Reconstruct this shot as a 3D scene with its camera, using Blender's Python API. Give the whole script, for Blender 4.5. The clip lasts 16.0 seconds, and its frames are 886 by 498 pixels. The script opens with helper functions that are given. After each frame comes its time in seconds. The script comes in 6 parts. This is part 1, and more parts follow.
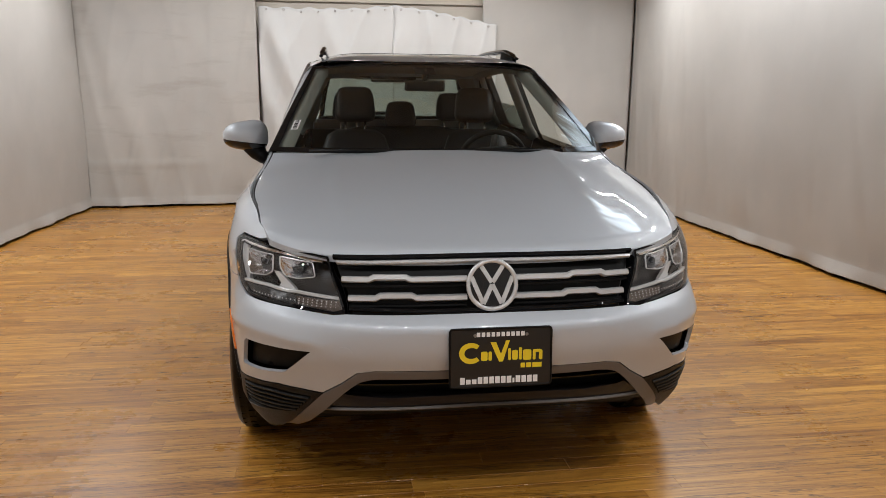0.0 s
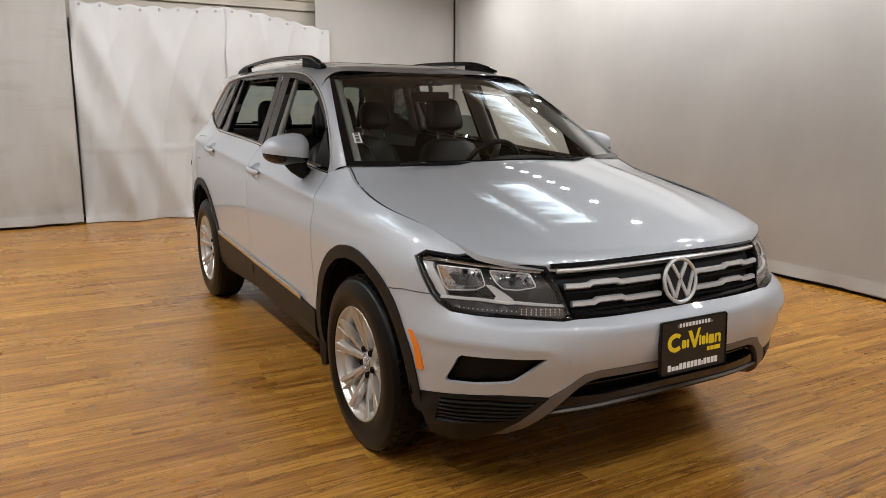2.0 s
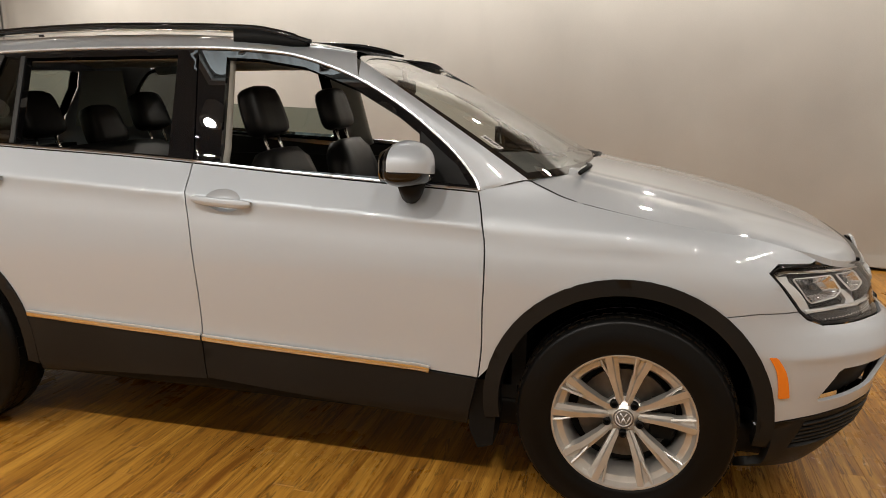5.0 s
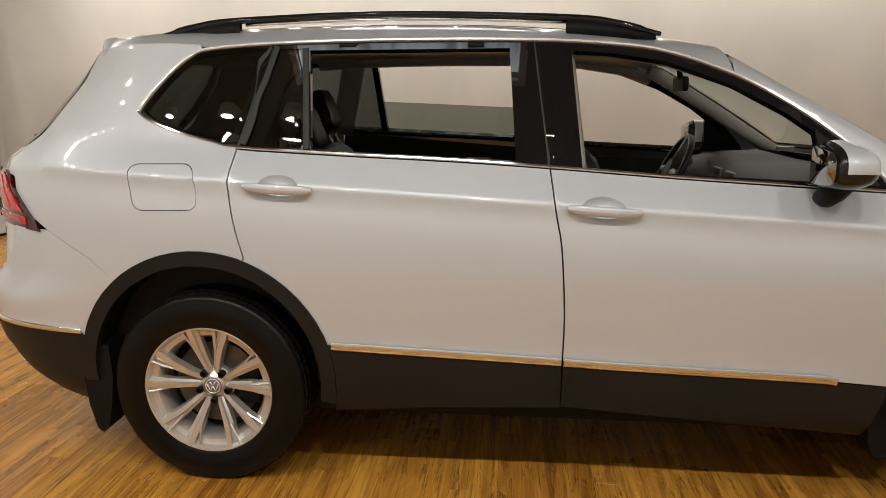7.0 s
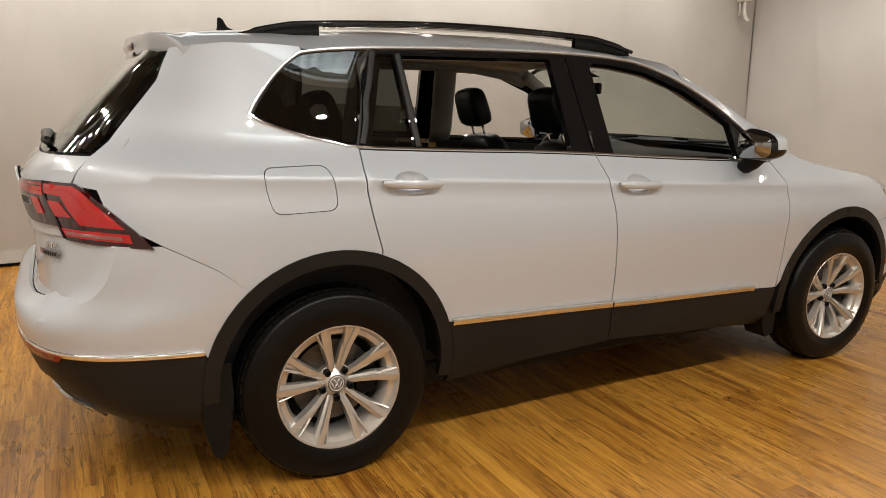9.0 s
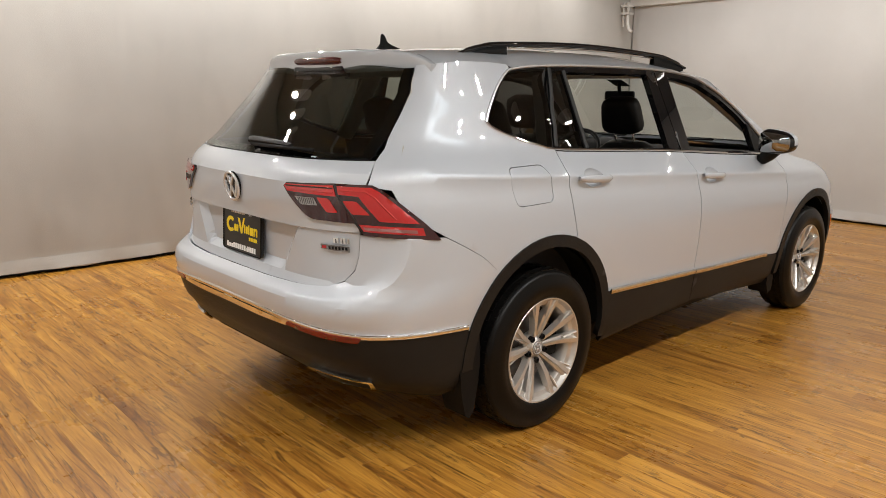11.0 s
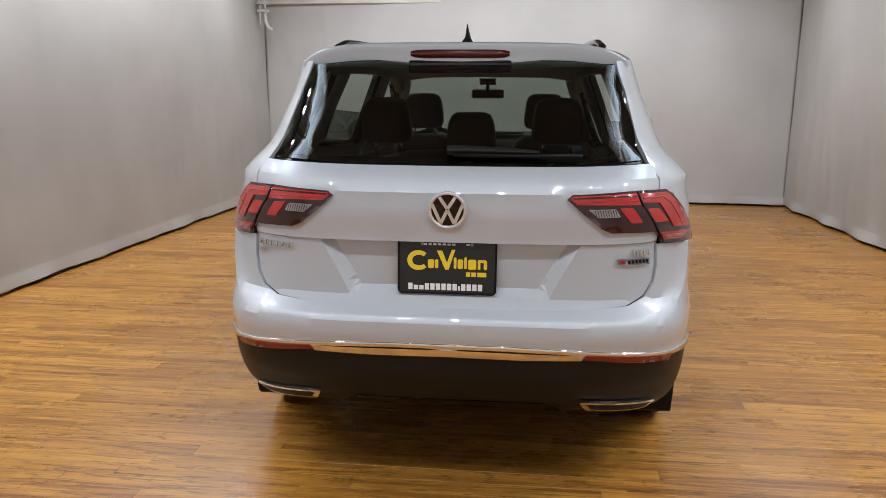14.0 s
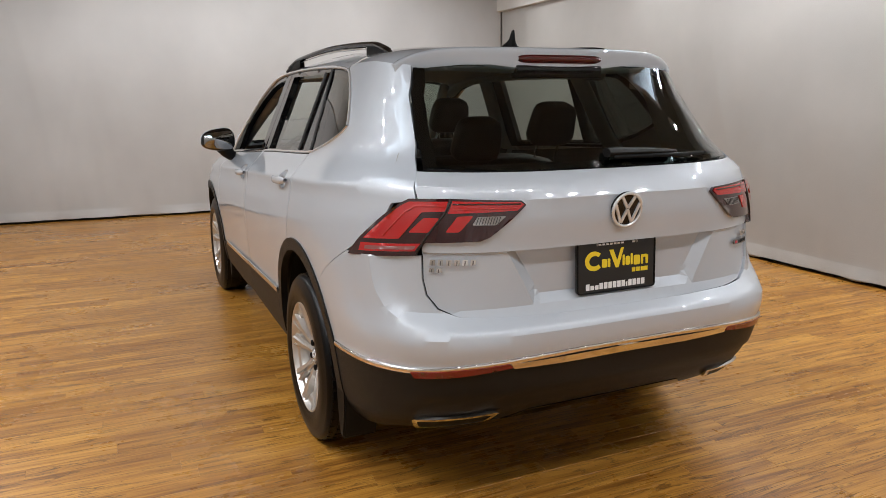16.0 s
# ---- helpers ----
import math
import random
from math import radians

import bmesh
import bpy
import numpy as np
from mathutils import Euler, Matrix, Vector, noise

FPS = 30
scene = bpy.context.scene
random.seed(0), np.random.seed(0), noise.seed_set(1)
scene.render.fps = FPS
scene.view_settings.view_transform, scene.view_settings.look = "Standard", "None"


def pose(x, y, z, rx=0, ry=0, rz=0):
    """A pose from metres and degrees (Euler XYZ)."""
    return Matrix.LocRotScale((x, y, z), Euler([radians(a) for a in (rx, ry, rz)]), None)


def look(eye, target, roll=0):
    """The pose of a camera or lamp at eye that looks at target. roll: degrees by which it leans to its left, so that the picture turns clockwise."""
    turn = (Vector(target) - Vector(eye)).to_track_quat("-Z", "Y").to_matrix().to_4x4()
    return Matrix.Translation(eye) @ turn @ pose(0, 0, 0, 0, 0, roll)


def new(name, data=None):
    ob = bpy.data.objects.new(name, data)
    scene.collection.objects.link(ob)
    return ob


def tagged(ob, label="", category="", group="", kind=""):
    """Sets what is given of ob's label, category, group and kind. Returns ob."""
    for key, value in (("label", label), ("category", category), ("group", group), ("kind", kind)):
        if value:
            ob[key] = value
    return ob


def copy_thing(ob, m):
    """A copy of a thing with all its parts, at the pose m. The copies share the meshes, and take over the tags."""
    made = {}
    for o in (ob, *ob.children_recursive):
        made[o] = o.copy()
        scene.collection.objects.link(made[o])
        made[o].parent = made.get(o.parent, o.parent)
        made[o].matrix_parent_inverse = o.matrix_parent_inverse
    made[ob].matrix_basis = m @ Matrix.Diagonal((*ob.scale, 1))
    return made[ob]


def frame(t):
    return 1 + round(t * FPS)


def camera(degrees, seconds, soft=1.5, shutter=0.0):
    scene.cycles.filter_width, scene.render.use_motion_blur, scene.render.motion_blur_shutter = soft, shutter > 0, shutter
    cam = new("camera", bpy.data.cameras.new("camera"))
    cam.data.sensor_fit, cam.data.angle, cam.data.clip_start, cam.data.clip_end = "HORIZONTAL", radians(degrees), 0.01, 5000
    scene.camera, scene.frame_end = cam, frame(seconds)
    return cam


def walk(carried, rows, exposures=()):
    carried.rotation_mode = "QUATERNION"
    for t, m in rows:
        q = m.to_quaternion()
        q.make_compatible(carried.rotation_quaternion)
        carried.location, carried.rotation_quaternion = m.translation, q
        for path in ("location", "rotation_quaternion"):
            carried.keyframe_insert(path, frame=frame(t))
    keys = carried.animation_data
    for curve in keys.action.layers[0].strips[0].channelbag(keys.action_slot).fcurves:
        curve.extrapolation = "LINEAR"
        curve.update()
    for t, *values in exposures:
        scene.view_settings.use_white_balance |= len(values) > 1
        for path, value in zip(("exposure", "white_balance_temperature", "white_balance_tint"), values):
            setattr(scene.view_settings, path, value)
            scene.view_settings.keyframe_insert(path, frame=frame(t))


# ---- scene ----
from mathutils import geometry

cam = camera(62.5, 16.0, soft=0.45)
PATH = [
    (0, (-0.474, -4.442, 1.351), (-0.197, -2.502, 0.953), 0.4),
    (0.5, (-0.85, -4.384, 1.348), (-0.415, -2.471, 0.958), 0.7),
    (1, (-1.234, -4.338, 1.37), (-0.633, -2.47, 0.985), 0.7),
    (1.5, (-1.618, -4.233, 1.364), (-0.836, -2.433, 0.977), 0.6),
    (2, (-1.99, -4.019, 1.379), (-1.019, -2.313, 0.996), 0.5),
    (2.5, (-2.348, -3.759, 1.375), (-1.187, -2.177, 0.991), 0.3),
    (3, (-2.632, -3.384, 1.368), (-1.304, -1.941, 0.974), 0.2),
    (3.2, (-2.727, -3.214, 1.384), (-1.331, -1.835, 0.995), 0.2),
    (5.3, (-3.206, -1.115, 1.399), (-1.295, -0.693, 0.988), 0.2),
    (5.5, (-3.22, -0.93, 1.408), (-1.301, -0.543, 1.0), 0.2),
    (6, (-3.273, -0.496, 1.405), (-1.345, -0.147, 1.0), 0.2),
    (6.5, (-3.283, -0.073, 1.397), (-1.346, 0.21, 0.987), -0.0),
    (7, (-3.252, 0.321, 1.391), (-1.305, 0.511, 0.974), 0.0),
    (7.5, (-3.265, 0.758, 1.384), (-1.31, 0.724, 0.965), 0.2),
    (8, (-3.316, 1.229, 1.369), (-1.394, 0.862, 0.954), 0.1),
    (8.2, (-3.319, 1.432, 1.372), (-1.429, 0.926, 0.958), 0.1),
    (10.3, (-3.079, 3.304, 1.451), (-1.532, 2.11, 1.026), 0.6),
    (10.5, (-3.034, 3.445, 1.453), (-1.511, 2.22, 1.029), 0.5),
    (11, (-2.8, 3.77, 1.451), (-1.365, 2.442, 1.026), 0.7),
    (11.5, (-2.45, 4.041, 1.438), (-1.131, 2.598, 1.014), 0.6),
    (12, (-2.029, 4.23, 1.454), (-0.825, 2.69, 1.029), 0.6),
    (12.5, (-1.596, 4.413, 1.439), (-0.584, 2.74, 1.017), 0.6),
    (13, (-1.13, 4.526, 1.42), (-0.368, 2.726, 0.999), 0.5),
    (13.5, (-0.68, 4.632, 1.416), (-0.201, 2.734, 1.003), 0.5),
    (14, (-0.229, 4.7, 1.419), (-0.026, 2.753, 1.007), 0.3),
    (14.5, (0.228, 4.668, 1.425), (0.177, 2.711, 1.019), 0.2),
    (15, (0.686, 4.64, 1.435), (0.342, 2.712, 1.03), 0.0),
    (15.5, (1.126, 4.505, 1.433), (0.535, 2.638, 1.026), -0.1),
    (16, (1.567, 4.344, 1.426), (0.765, 2.557, 1.023), -0.4),
]
EXPOSURES = [(0.0, -0.24, 6280, 10), (3.2, -0.22, 6480, 10), (5.3, -0.12, 7100, 10), (8.2, -0.10, 7150, 10), (10.5, -0.06, 6850, 10), (12.5, -0.07, 6200, 10), (14.0, -0.16, 5980, 10), (16.0, -0.18, 6150, 10)]
walk(cam, [(t, look(eye, target, roll)) for t, eye, target, roll in PATH], exposures=EXPOSURES)

# ---------------------------------------------------------------- light
world = bpy.data.worlds.new("world")
scene.world = world
world.use_nodes = True
world.node_tree.nodes["Background"].inputs[0].default_value = (1.0, 0.95, 0.88, 1)
world.node_tree.nodes["Background"].inputs[1].default_value = 0.05
scene.view_settings.exposure = 0.0
CEIL = 3.35
LAMP_POWER = 20.5
LAMPS = [(-2.93, y) for y in (-3.95, -2.9, -1.75, -0.46, 0.42, 1.39, 1.87, 2.40, 3.08, 4.0)]
LAMPS += [(2.93, y) for y in (-3.95, -3.0, -2.0, -1.0, 0.0, 0.8, 1.4, 1.7, 2.0, 2.3, 2.65, 3.4, 4.1)]
LAMPS += [(-2.2 + 0.4 * k, sy * 3.9) for sy in (-1, 1) for k in range(12)]
for lx, ly in LAMPS:
    lamp = bpy.data.lights.new("spot_bulb", "AREA")
    row_end = abs(ly) == 3.9
    gaps = sorted(abs(y - ly) for x, y in LAMPS if x == lx and y != ly)[:2]
    lamp.shape, lamp.size, lamp.color = "DISK", 0.10, (1.0, 0.975, 0.95)
    lamp.energy = LAMP_POWER * (0.40 if row_end else min(1.0, sum(gaps) / 2) * (0.48 if ly < -2.5 else 0.8 if ly > 3.2 else 1.08))
    lamp.spread = radians(178 if row_end else 140)
    lob = new("ceiling_lamp_light", lamp)
    lob.location = (lx, ly, CEIL - 0.135)
    if row_end:
        lob.rotation_euler = (radians(22 if ly > 0 else -22), 0, 0)


# ---------------------------------------------------------------- materials
def material(name, color, rough=0.5, metal=0.0, coat=0.0, ior=1.5, spec=0.5, noise_scale=0.0, noise_amount=0.0, bump=0.0, bump_scale=60.0,
             fine=0.0, trans=0.0, alpha=1.0, emit=None, rough_var=0.0):
    m = bpy.data.materials.new(name)
    m.use_nodes = True
    nt = m.node_tree
    p = nt.nodes["Principled BSDF"]
    p.inputs["Base Color"].default_value = (*color, 1)
    p.inputs["Roughness"].default_value = rough
    p.inputs["Metallic"].default_value = metal
    p.inputs["IOR"].default_value = ior
    p.inputs["Specular IOR Level"].default_value = spec
    p.inputs["Coat Weight"].default_value = coat
    p.inputs["Coat Roughness"].default_value = 0.02
    p.inputs["Transmission Weight"].default_value = trans
    p.inputs["Alpha"].default_value = alpha
    if emit:
        p.inputs["Emission Color"].default_value = (*emit[:3], 1)
        p.inputs["Emission Strength"].default_value = emit[3]
    if noise_amount or bump or rough_var:
        tc = nt.nodes.new("ShaderNodeTexCoord")
        n1 = nt.nodes.new("ShaderNodeTexNoise")
        n1.inputs["Scale"].default_value = noise_scale or 3.0
        n1.inputs["Detail"].default_value = 5
        nt.links.new(tc.outputs["Object"], n1.inputs["Vector"])
        n2 = nt.nodes.new("ShaderNodeTexNoise")
        n2.inputs["Scale"].default_value = bump_scale
        n2.inputs["Detail"].default_value = 4
        nt.links.new(tc.outputs["Object"], n2.inputs["Vector"])
        if noise_amount:
            add = nt.nodes.new("ShaderNodeMath")
            add.operation = "MULTIPLY_ADD"
            nt.links.new(n2.outputs["Fac"], add.inputs[0])
            add.inputs[1].default_value = fine
            nt.links.new(n1.outputs["Fac"], add.inputs[2])
            ramp = nt.nodes.new("ShaderNodeMapRange")
            ramp.inputs["From Min"].default_value = 0.3
            ramp.inputs["From Max"].default_value = 0.7 + fine
            ramp.inputs["To Min"].default_value = 1 - noise_amount
            ramp.inputs["To Max"].default_value = 1 + noise_amount * 0.6
            nt.links.new(add.outputs[0], ramp.inputs["Value"])
            mix = nt.nodes.new("ShaderNodeVectorMath")
            mix.operation = "SCALE"
            mix.inputs[0].default_value = color
            nt.links.new(ramp.outputs[0], mix.inputs["Scale"])
            nt.links.new(mix.outputs[0], p.inputs["Base Color"])
        if rough_var:
            rr = nt.nodes.new("ShaderNodeMapRange")
            rr.inputs["To Min"].default_value = max(0.02, rough - rough_var)
            rr.inputs["To Max"].default_value = rough + rough_var
            nt.links.new(n1.outputs["Fac"], rr.inputs["Value"])
            nt.links.new(rr.outputs[0], p.inputs["Roughness"])
        if bump:
            b = nt.nodes.new("ShaderNodeBump")
            b.inputs["Strength"].default_value = bump
            b.inputs["Distance"].default_value = 0.002
            nt.links.new(n2.outputs["Fac"], b.inputs["Height"])
            nt.links.new(b.outputs[0], p.inputs["Normal"])
    return m


PAINT = material("silver_paint", (0.50, 0.538, 0.585), rough=0.45, metal=0.20, coat=1.0)
PAINT.node_tree.nodes["Principled BSDF"].inputs["Coat IOR"].default_value = 1.65
CLAD = material("dark_cladding_plastic", (0.0125, 0.012, 0.0115), rough=0.45, spec=0.22, noise_scale=2.0, noise_amount=0.25, bump=0.25, bump_scale=700)
BLACK = material("gloss_black_trim", (0.007, 0.007, 0.008), rough=0.012)
MATTE = material("matte_black_plastic", (0.004, 0.004, 0.004), rough=0.55, spec=0.2, noise_scale=8, noise_amount=0.2, bump=0.1, bump_scale=400)
RUBBER = material("black_rubber", (0.012, 0.012, 0.012), rough=0.6)
TYRE = material("tyre_rubber", (0.004, 0.0038, 0.0036), rough=0.34, spec=0.18, rough_var=0.12, noise_scale=5, noise_amount=0.35, fine=0.3, bump=0.2, bump_scale=250)
CHROME = material("polished_chrome", (0.82, 0.80, 0.77), rough=0.07, metal=1.0)
SATIN = material("satin_silver_plastic", (0.15, 0.14, 0.132), rough=0.42, metal=0.2)
EMBLEM = material("emblem_chrome", (0.76, 0.775, 0.79), rough=0.22, metal=0.55)
ALLOY = material("silver_alloy", (0.62, 0.60, 0.57), rough=0.30, metal=0.75, coat=0.4, noise_scale=30, noise_amount=0.06)
STEEL = material("brushed_disc_steel", (0.35, 0.33, 0.31), rough=0.38, metal=0.9, noise_scale=20, noise_amount=0.2)
RED_LENS = material("red_lamp_lens", (0.42, 0.008, 0.009), rough=0.12, coat=1.0)
RED_DEEP = material("deep_red_lamp_housing", (0.028, 0.0015, 0.003), rough=0.06, coat=1.0)
RED_BRIGHT = material("bright_red_lamp_cell", (0.44, 0.014, 0.013), rough=0.2, coat=1.0)
RED_SIGNAL = material("red_reflector", (0.16, 0.007, 0.007), rough=0.25, coat=0.6)
AMBER = material("amber_reflector", (0.85, 0.22, 0.02), rough=0.25, coat=0.6)
FROST = material("frosted_clear_lens", (0.30, 0.29, 0.28), rough=0.3, coat=0.5, noise_scale=250, noise_amount=0.25)
REFLECT = material("lamp_reflector", (0.88, 0.88, 0.90), rough=0.10, metal=1.0)
BRIGHT = material("bright_silver_trim", (0.80, 0.80, 0.80), rough=0.22, metal=0.35)
SMOKED = material("smoked_lamp_strip", (0.09, 0.065, 0.05), rough=0.3, coat=0.5, noise_scale=120, noise_amount=0.35)
PINK = material("pinkish_clear_lens", (0.24, 0.085, 0.08), rough=0.25, coat=0.6)
BRAKE = material("dark_red_lens", (0.07, 0.004, 0.004), rough=0.15, coat=0.6)
HOUSING = material("lamp_housing_grey", (0.035, 0.035, 0.037), rough=0.3)
LEATHER = material("black_leatherette", (0.007, 0.0066, 0.0066), rough=0.45, spec=0.35, noise_scale=6, noise_amount=0.2, bump=0.2, bump_scale=180)
DASH = material("dark_dashboard_plastic", (0.010, 0.010, 0.010), rough=0.65, spec=0.3, bump=0.15, bump_scale=300)
HEADLINER = material("pale_grey_headliner", (0.56, 0.54, 0.50), rough=0.9, bump=0.1, bump_scale=500)
INNER = material("grey_pillar_trim", (0.36, 0.355, 0.325), rough=0.75)
WHITE_INK = material("white_ink", (0.85, 0.85, 0.84), rough=0.5)
YELLOW_INK = material("yellow_ink", (0.83, 0.62, 0.02), rough=0.45)
PLATE_BLACK = material("black_plate_plastic", (0.010, 0.010, 0.010), rough=0.35, coat=0.2)


def glass(name, tint, rough=0.0, mix=0.06):
    """Thin pane: tinted clear body with a mirror sheen that grows at grazing angles."""
    m = bpy.data.materials.new(name)
    m.use_nodes = True
    nt = m.node_tree
    for n in list(nt.nodes):
        if n.type != "OUTPUT_MATERIAL":
            nt.nodes.remove(n)
    out = nt.nodes[0]
    t = nt.nodes.new("ShaderNodeBsdfTransparent")
    t.inputs[0].default_value = (*tint, 1)
    g = nt.nodes.new("ShaderNodeBsdfGlossy")
    g.inputs["Color"].default_value = (1, 1, 1, 1)
    g.inputs["Roughness"].default_value = rough
    f = nt.nodes.new("ShaderNodeLayerWeight")
    f.inputs["Blend"].default_value = 0.5
    f5 = nt.nodes.new("ShaderNodeMath")
    f5.operation = "POWER"
    nt.links.new(f.outputs["Facing"], f5.inputs[0])
    f5.inputs[1].default_value = 4.5
    fm = nt.nodes.new("ShaderNodeMath")
    fm.operation = "MULTIPLY_ADD"
    nt.links.new(f5.outputs[0], fm.inputs[0])
    fm.inputs[1].default_value, fm.inputs[2].default_value = 1 - mix, mix
    s = nt.nodes.new("ShaderNodeMixShader")
    nt.links.new(fm.outputs[0], s.inputs[0])
    nt.links.new(t.outputs[0], s.inputs[1])
    nt.links.new(g.outputs[0], s.inputs[2])
    nt.links.new(s.outputs[0], out.inputs["Surface"])
    return m


CLEAR = glass("clear_glass", (0.80, 0.86, 0.82))
TINT = glass("dark_tinted_glass", (0.10, 0.11, 0.105), mix=0.075)
TINT_REAR = glass("tinted_rear_glass", (0.34, 0.39, 0.35), mix=0.075)
LENS = glass("clear_lamp_lens", (0.93, 0.94, 0.95))
MIRROR = material("mirror_glass", (0.35, 0.36, 0.37), rough=0.01, metal=1.0)


# ---------------------------------------------------------------- mesh helpers
def part(name, bm, mat, parent=None, label="", smooth=True, angle=None):
    me = bpy.data.meshes.new(name)
    bm.to_mesh(me)
    bm.free()
    for poly in me.polygons:
        poly.use_smooth = smooth
    if smooth and angle:
        me.set_sharp_from_angle(angle=radians(angle))
    me.materials.append(mat)
    ob = new(name, me)
    if parent:
        ob.parent = parent
    if label:
        ob["label"] = label
    return ob


def thing(name, label, category, group="", kind=""):
    return tagged(new(name), label, category, group, kind)


def box_bm(lo, hi, bevel=0.0, seg=2, bm=None):
    bm = bm or bmesh.new()
    r = bmesh.ops.create_cube(bm, size=1.0)
    c = [(a + b) / 2 for a, b in zip(lo, hi)]
    s = [abs(b - a) for a, b in zip(lo, hi)]
    for v in r["verts"]:
        v.co = Vector((c[0] + v.co.x * s[0], c[1] + v.co.y * s[1], c[2] + v.co.z * s[2]))
    if bevel:
        es = list({e for v in r["verts"] for e in v.link_edges})
        bmesh.ops.bevel(bm, geom=es, offset=bevel, segments=seg, profile=0.7, affect="EDGES")
    return bm


def tube(points, radius, seg=8, closed=False, bm=None, flat=1.0, up=(0, 0, 1)):
    """A swept tube; radius a number or one per point; flat squashes it along the up direction."""
    bm = bm or bmesh.new()
    pts = [Vector(p) for p in points]
    n = len(pts)
    rings = []
    for i, p in enumerate(pts):
        a = pts[(i - 1) % n] if closed or i else pts[0]
        b = pts[(i + 1) % n] if closed or i < n - 1 else pts[-1]
        d = (b - a).normalized()
        side = d.cross(Vector(up))
        side = side.normalized() if side.length > 1e-4 else d.orthogonal().normalized()
        top = side.cross(d).normalized()
        r = radius[i] if isinstance(radius, (list, tuple)) else radius
        rings.append([bm.verts.new(p + side * math.cos(k * math.tau / seg) * r + top * math.sin(k * math.tau / seg) * r * flat) for k in range(seg)])
    for i in range(n if closed else n - 1):
        a, b = rings[i], rings[(i + 1) % n]
        for k in range(seg):
            bm.faces.new((a[k], a[(k + 1) % seg], b[(k + 1) % seg], b[k]))
    if not closed:
        bm.faces.new(rings[0])
        bm.faces.new(rings[-1][::-1])
    bmesh.ops.recalc_face_normals(bm, faces=bm.faces)
    return bm


def lathe(profile, seg=48, bm=None, axis_x=True):
    """Turns (radius, x) points round the x axis."""
    bm = bm or bmesh.new()
    rings = []
    for r, x in profile:
        rings.append([bm.verts.new((x, r * math.cos(k * math.tau / seg), r * math.sin(k * math.tau / seg))) for k in range(seg)])
    for a, b in zip(rings, rings[1:]):
        for k in range(seg):
            bm.faces.new((a[k], a[(k + 1) % seg], b[(k + 1) % seg], b[k]))
    bmesh.ops.recalc_face_normals(bm, faces=bm.faces)
    return bm


def grid_bm(f, nu, nv, bm=None, close_u=False):
    """Surface f(u, v), u and v from 0 to 1."""
    bm = bm or bmesh.new()
    vs = [[bm.verts.new(f(i / nu, j / nv)) for j in range(nv + 1)] for i in range(nu + 1)]
    for i in range(nu):
        for j in range(nv):
            bm.faces.new((vs[i][j], vs[i + 1][j], vs[i + 1][j + 1], vs[i][j + 1]))
    return bm


def prism(poly, depth, frame_m, bevel=0.0):
    """A flat polygon (x, y) pushed out by depth along z, placed by the matrix."""
    bm = bmesh.new()
    vs = [bm.verts.new((x, y, 0)) for x, y in poly]
    f = bm.faces.new(vs)
    r = bmesh.ops.extrude_face_region(bm, geom=[f])
    top = [v for v in r["geom"] if isinstance(v, bmesh.types.BMVert)]
    for v in top:
        v.co.z += depth
    bmesh.ops.recalc_face_normals(bm, faces=bm.faces)
    if bevel:
        es = [e for e in bm.edges if all(v in top for v in e.verts)]
        bmesh.ops.bevel(bm, geom=es, offset=bevel, segments=2, affect="EDGES")
    bmesh.ops.transform(bm, matrix=frame_m, verts=bm.verts)
    return bm


def smooth_line(pts, n=6):
    """Catmull-Rom through the points."""
    p = [np.array(q, float) for q in pts]
    p = [2 * p[0] - p[1]] + p + [2 * p[-1] - p[-2]]
    out = []
    for i in range(1, len(p) - 2):
        for k in range(n):
            t = k / n
            out.append(tuple(0.5 * (2 * p[i] + (p[i + 1] - p[i - 1]) * t + (2 * p[i - 1] - 5 * p[i] + 4 * p[i + 1] - p[i + 2]) * t * t
                                    + (3 * p[i] - p[i - 1] - 3 * p[i + 1] + p[i + 2]) * t ** 3)))
    out.append(tuple(p[-2]))
    return out


def round_corners(poly, r, n=4):
    """Rounds the corners of a closed polygon by quadratic arcs."""
    out = []
    m = len(poly)
    for i in range(m):
        a, b, c = (np.array(poly[(i + d) % m][:2], float) for d in (-1, 0, 1))
        la, lc = np.linalg.norm(a - b), np.linalg.norm(c - b)
        k = min(r, 0.45 * la, 0.45 * lc)
        p, q = b + (a - b) / la * k, b + (c - b) / lc * k
        for j in range(n + 1):
            t = j / n
            out.append(tuple((1 - t) ** 2 * p + 2 * t * (1 - t) * b + t * t * q))
    return out


def curve_of(xs, ys):
    """A smooth curve through knots that never overshoots (monotone Hermite)."""
    xs, ys = np.array(xs, float), np.array(ys, float)
    h, d = np.diff(xs), np.diff(ys) / np.diff(xs)
    m = np.zeros_like(xs)
    m[0], m[-1] = d[0], d[-1]
    for i in range(1, len(xs) - 1):
        if d[i - 1] * d[i] > 0:
            w1, w2 = 2 * h[i] + h[i - 1], h[i] + 2 * h[i - 1]
            m[i] = (w1 + w2) / (w1 / d[i - 1] + w2 / d[i])

    def f(x):
        x = np.asarray(x, float)
        i = np.clip(np.searchsorted(xs, x) - 1, 0, len(xs) - 2)
        t = (x - xs[i]) / h[i]
        t0 = np.clip(t, 0, 1)
        v = ((1 + 2 * t0) * (1 - t0) ** 2 * ys[i] + t0 * (1 - t0) ** 2 * h[i] * m[i] + t0 * t0 * (3 - 2 * t0) * ys[i + 1] + t0 * t0 * (t0 - 1) * h[i] * m[i + 1])
        return v + (t - t0) * h[i] * np.where(t < 0, m[i], m[i + 1])
    return f


